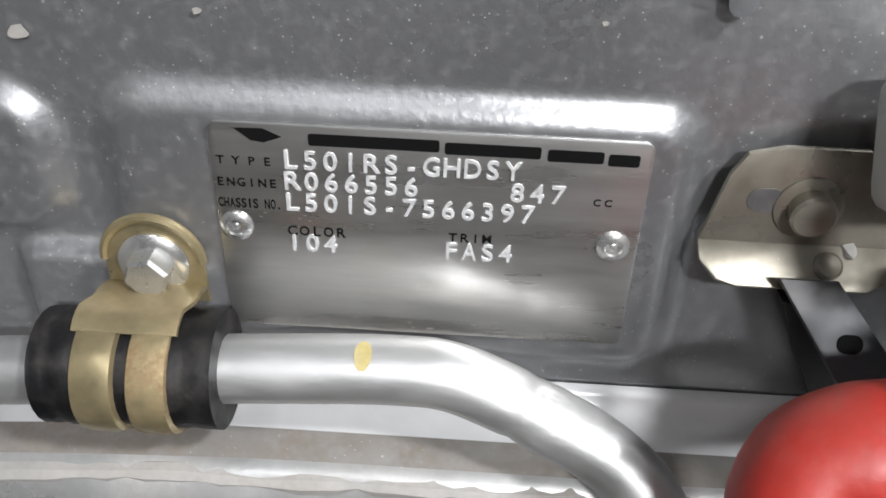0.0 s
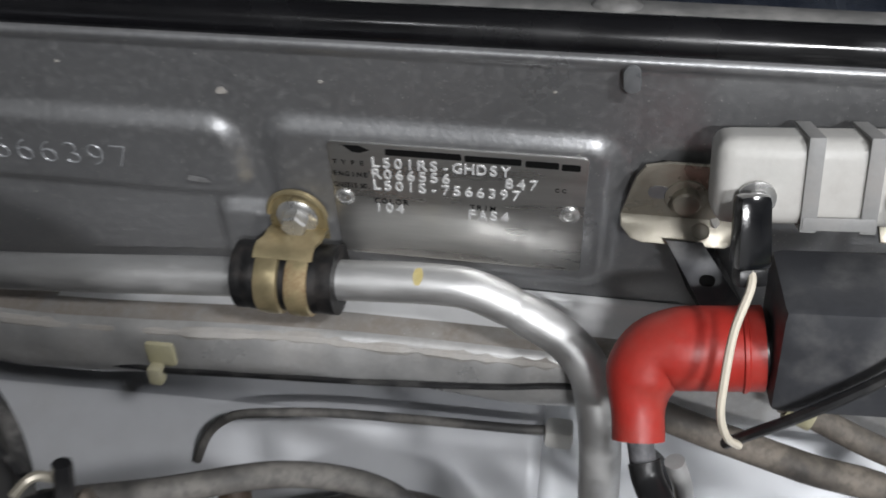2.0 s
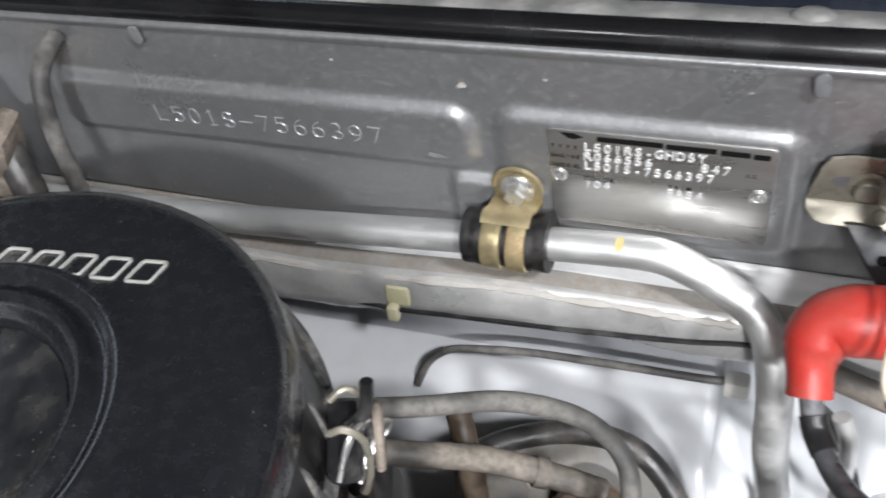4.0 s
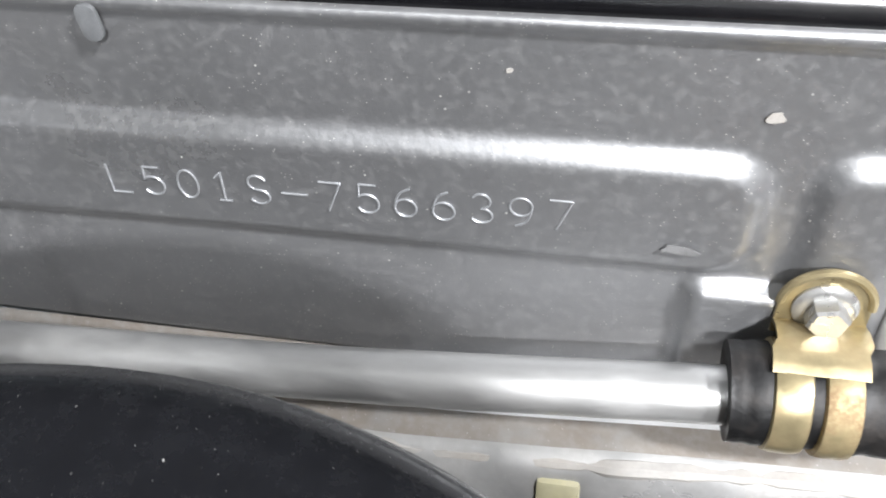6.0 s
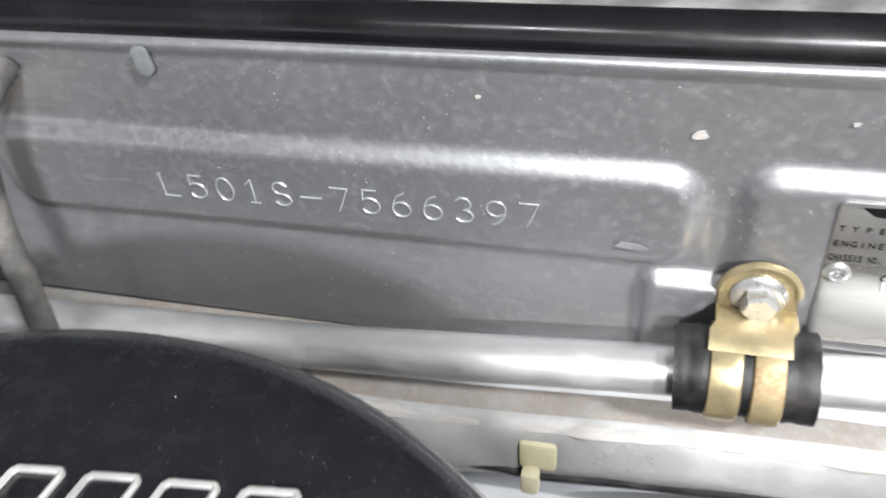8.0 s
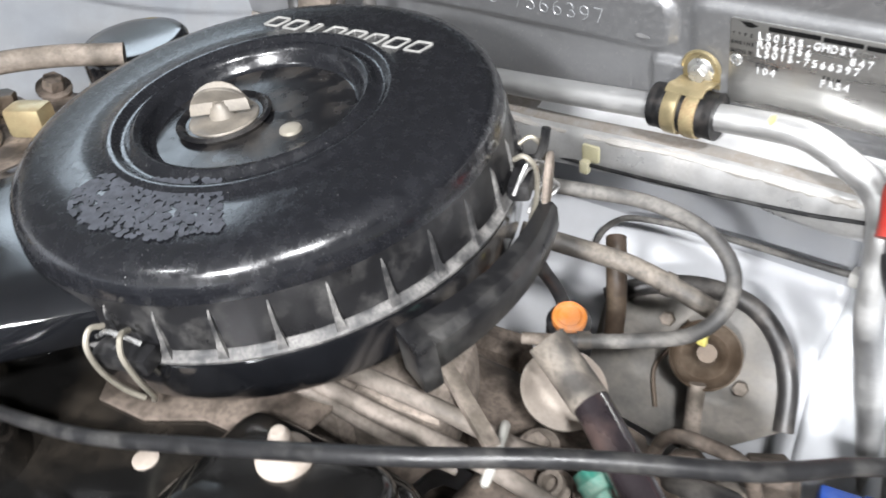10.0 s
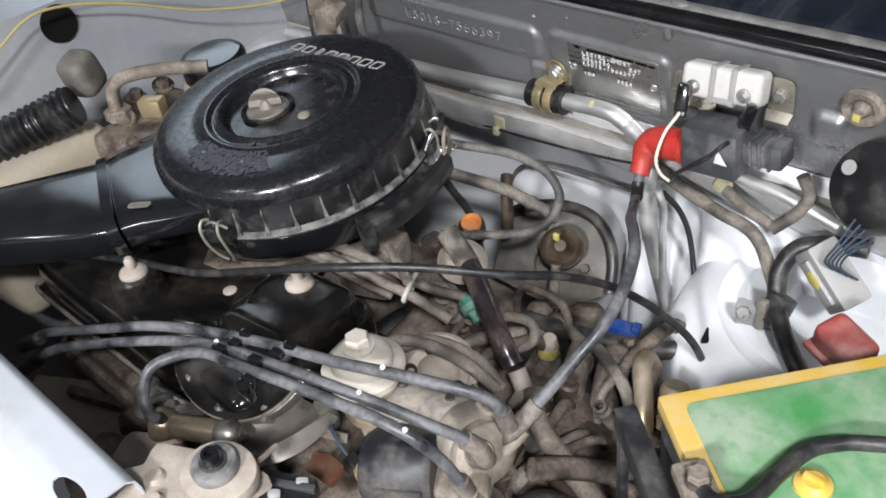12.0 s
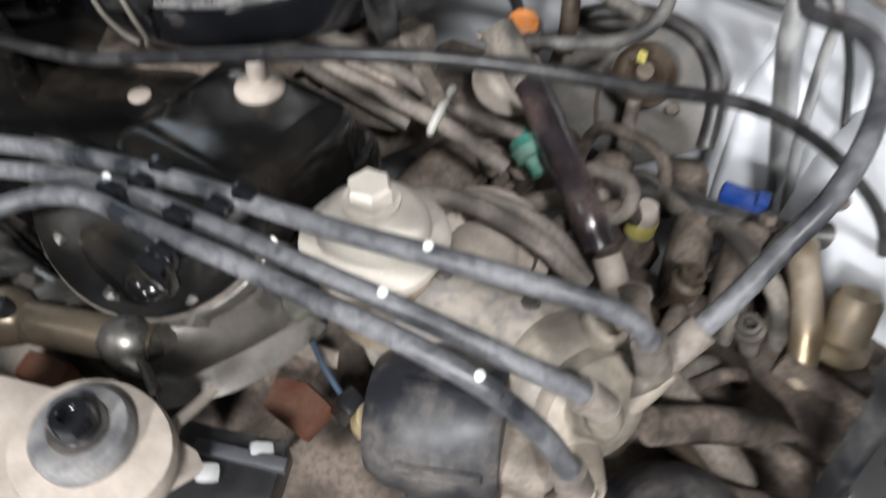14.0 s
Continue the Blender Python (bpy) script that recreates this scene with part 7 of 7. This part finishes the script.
    solo("harness_hose", tube([(0.268, -0.040, 0.858), (0.250, -0.043, 0.856), (0.234, -0.046, 0.852), (0.218, -0.054, 0.846), (0.211, -0.065, 0.830), (0.215, -0.077, 0.812), (0.229, -0.097, 0.801), (0.249, -0.116, 0.791), (0.275, -0.130, 0.775)], 0.0078, 14, 6), M["rubber"], "black taped wiring harness", "harness")
    t = thing("harness_connector", (0.262, -0.060, 0.840), "grey plastic wiring connector with a yellow dot", "connector")
    R = rot3(18, 38, -18)
    part("body", rbox((0.252, -0.064, 0.840), (0.056, 0.026, 0.034), 0.003, R), M["greypl"], t)
    part("ridge", rbox(Vector((0.252, -0.064, 0.840)) + R @ Vector((0, -0.013, 0)), (0.040, 0.006, 0.016), 0.002, R), M["greypl"], t)
    part("dot", lathe([(0.0, 0.0010), (0.0075, 0.0008), (0.0085, 0)], Vector((0.252, -0.064, 0.840)) + R @ Vector((-0.004, -0.0158, 0.001)), R @ Vector((0, -1, 0)), 20), M["yellowpl"], t, "yellow paint dot")
    t = thing("tower_bracket", (0.205, -0.088, 0.780), "zinc bracket with a bolt on the strut tower", "bracket")
    part("plate", rbox((0.205, -0.090, 0.793), (0.032, 0.010, 0.024), 0.002, rot3(10, 0, 12)), M["greypl"], t)
    part("post", rbox((0.212, -0.094, 0.800), (0.008, 0.008, 0.030), 0.002), M["palezinc"], t)
    part("bolt_head", hexnut((0.1975, -0.0945, 0.797), (0.2, -1, 0.4), 0.011, 0.007), M["steel"], t, smooth=False)
    solo("tower_plug", rbox((0.2205, -0.0855, 0.804), (0.019, 0.019, 0.026), 0.003, rot3(-30, 0, -20)), M["blackpl"], "black square harness holder on the bracket", "harness holder")
    solo("relay_plug", rbox((0.186, -0.112, 0.762), (0.030, 0.020, 0.022), 0.003, rot3(6, 4, 12)), M["blackpl"], "black wiring plug at the tower foot", "wiring plug")
    solo("spring_hose", tube([(0.150, -0.160, 0.755), (0.150, -0.172, 0.776), (0.158, -0.192, 0.782), (0.174, -0.214, 0.770), (0.186, -0.234, 0.740), (0.19, -0.24, 0.69)], 0.0080, 16, 6), M["zincdull"], "tarnished brass-brown bent pipe beside the battery", "pipe")
    solo("brass_stub", lathe([(0.0, 0.022), (0.010, 0.022), (0.0125, 0.018), (0.0125, -0.004), (0.0155, -0.006), (0.0155, -0.014), (0.011, -0.018), (0.011, -0.06), (0, -0.06)], (0.190, -0.196, 0.760), (-0.1, 0.35, 0.9), 24), M["zincdull"], "tarnished brass stub beside the battery", "pipe stub")


right_side()

# ---- left side ----


def left_side():
    t = thing("coolant_tank", (-0.47, -0.40, 0.80), "aged translucent coolant tank with brown stains", "tank")
    part("body", rbox((-0.460, -0.395, 0.825), (0.10, 0.17, 0.16), 0.025, rot3(0, 0, 6), segs=4), M["tank"], t)
    part("neck", lathe([(0.020, 0), (0.020, 0.02), (0.016, 0.024), (0, 0.024)], (-0.475, -0.45, 0.902), seg=24), M["tank"], t)
    # ribbed intake hose
    pts = [(-0.50, -0.50, 0.908), (-0.478, -0.450, 0.914), (-0.457, -0.409, 0.920), (-0.434, -0.371, 0.930), (-0.412, -0.338, 0.942)]
    t = thing("ribbed_hose", (-0.40, -0.40, 0.90), "black ribbed air hose with a dusty rubber elbow", "hose")
    P = spline(pts, 16)
    part("bellows", tube([P[0], *P[1::1]], 0.0200, 20, 2, radius=lambda s: 1.0 + 0.10 * math.sin(s * 2 * math.pi * 22)), M["blackpl"], t)
    part("elbow", rbox((-0.430, -0.312, 0.960), (0.034, 0.036, 0.044), 0.013, rot3(14, 0, 24), segs=4), M["shield"], t, "dusty rubber elbow")
    t = thing("brake_pipe_union", (-0.37, -0.31, 0.88), "dull metal pipe with nuts rising beside the air cleaner", "pipe")
    part("pipe", tube([(-0.410, -0.300, 0.835), (-0.410, -0.300, 0.880), (-0.411, -0.299, 0.925), (-0.409, -0.293, 0.944), (-0.400, -0.278, 0.950), (-0.379, -0.248, 0.949), (-0.352, -0.215, 0.944)], 0.0070, 14, 6), M["dusty"], t)
    for s, z in (((-0.411, -0.299), 0.908), ((-0.410, -0.300), 0.882), ((-0.410, -0.300), 0.858)):
        part("nut", hexnut((s[0], s[1], z), (0, 0, 1), 0.026, 0.011), M["dusty"], t, smooth=False)
    rsv = thing("reservoir", (-0.372, -0.190, 0.85), "fluid reservoir with a glossy black round cap", "reservoir")
    part("cap", lathe([(0.0, 0.0085), (0.028, 0.0090), (0.0335, 0.0085), (0.0360, 0.0060), (0.0365, 0.002), (0.0365, -0.014), (0, -0.014)], (-0.385, -0.188, 0.930), (0.02, -0.06, 1), 48), M["gloss"], rsv)
    part("body", lathe([(0.0, 0.0), (0.036, 0.0), (0.040, -0.01), (0.042, -0.06), (0, -0.06)], (-0.385, -0.188, 0.915), seg=36), M["tank"], rsv, "aged translucent reservoir body")
    solo("orange_sensor", rbox((-0.385, -0.272, 0.915), (0.026, 0.018, 0.020), 0.004, rot3(0, 0, 30)), M["zinc"], "brass-orange fitting beside the air cleaner", "fitting")
    # housing and bolts are dust-caked; their darker brown also stands in for shadow
    bm = rbox((-0.385, -0.270, 0.885), (0.09, 0.12, 0.04), 0.014, rot3(0, 0, 12), segs=3)
    rnd = random.Random(5)
    for k in range(9):
        q = Vector((-0.43 + 0.016 * k + rnd.uniform(-0.01, 0.01), -0.30 + rnd.uniform(-0.03, 0.10), 0.905 + rnd.uniform(-0.01, 0.008)))
        ax = Vector((rnd.uniform(-0.5, 0.5), rnd.uniform(-0.7, 0.2), 1)).normalized()
        b2 = lathe([(0, -0.05), (0.008, -0.05), (0.008, -0.002), (0.012, 0.0), (0.012, 0.003), (0, 0.003)], q, ax, 16)
        hexnut(q + ax * 0.003, ax, 0.013, 0.008, b2, rnd.uniform(0, 60))
        solo("flange_bolt", b2, M[("brown", "egr", "brown")[k % 3]], "dust-caked bolt on the housing beside the air cleaner", "bolt", group="caked bolts")
    solo("caked_housing", bm, M["brown"], "dust-caked cast housing beside the air cleaner", "housing")
    solo("yellow_wire", tube([(-0.50, -0.42, 0.955), (-0.505, -0.36, 0.985), (-0.51, -0.30, 1.005), (-0.505, -0.22, 0.985), (-0.49, -0.13, 0.945), (-0.47, -0.05, 0.925), (-0.45, 0.0, 0.925)], 0.0016, 8, 8), M["yellowwire"], "yellow insulated wire along the inner wing", "wire")
    solo("wing_hole", lathe([(0.0, 0.0004), (0.021, 0.0004), (0.021, 0.0)], (-0.5352, -0.275, 0.977), (1, 0, 0.1), 36), M["plate_ink"], "round black blanking plug in the inner wing", "plug")
    bm = rbox((-0.372, -0.030, 0.915), (0.03, 0.03, 0.05), 0.006, rot3(15, 20, 20))
    rbox((-0.386, -0.034, 0.938), (0.02, 0.02, 0.03), 0.004, rot3(25, 10, 40), bm)
    solo("dusty_valve", bm, M["dusty"], "dusty valve block in the corner of the bay", "valve")
    solo("corner_pipe", tube([(-0.43, -0.01, 0.90), (-0.41, -0.015, 0.88), (-0.385, -0.01, 0.86), (-0.37, 0.0, 0.82)], 0.007, 12, 5), M["dullsteel"], "dull metal pipe in the corner of the bay", "pipe")

    for k, (pts, r, m, lab) in enumerate((
        ([(-0.405, 0.000, 0.985), (-0.388, -0.014, 0.962), (-0.372, -0.024, 0.930), (-0.352, -0.034, 0.895), (-0.345, -0.045, 0.850), (-0.340, -0.05, 0.78)], 0.0095, "hosedark", "thick black hose in the corner of the bay"),
        ([(-0.425, -0.010, 0.985), (-0.405, -0.026, 0.955), (-0.395, -0.036, 0.915), (-0.385, -0.045, 0.870), (-0.38, -0.05, 0.80)], 0.0075, "rubber", "black taped wiring in the corner of the bay"),
        ([(-0.318, -0.004, 0.978), (-0.316, -0.026, 0.965), (-0.316, -0.032, 0.935), (-0.315, -0.032, 0.900), (-0.315, -0.03, 0.80)], 0.0050, "greyhose", "thin black hose leaving the bulkhead"))):
        solo("corner_hose", tube(pts, r, 14, 6), M[m], lab, "hose", group="corner hoses")


M["yellowwire"] = material("yellow_wire", (0.40, 0.32, 0.13), 0.5, 0.0, 0.1, 60)
left_side()
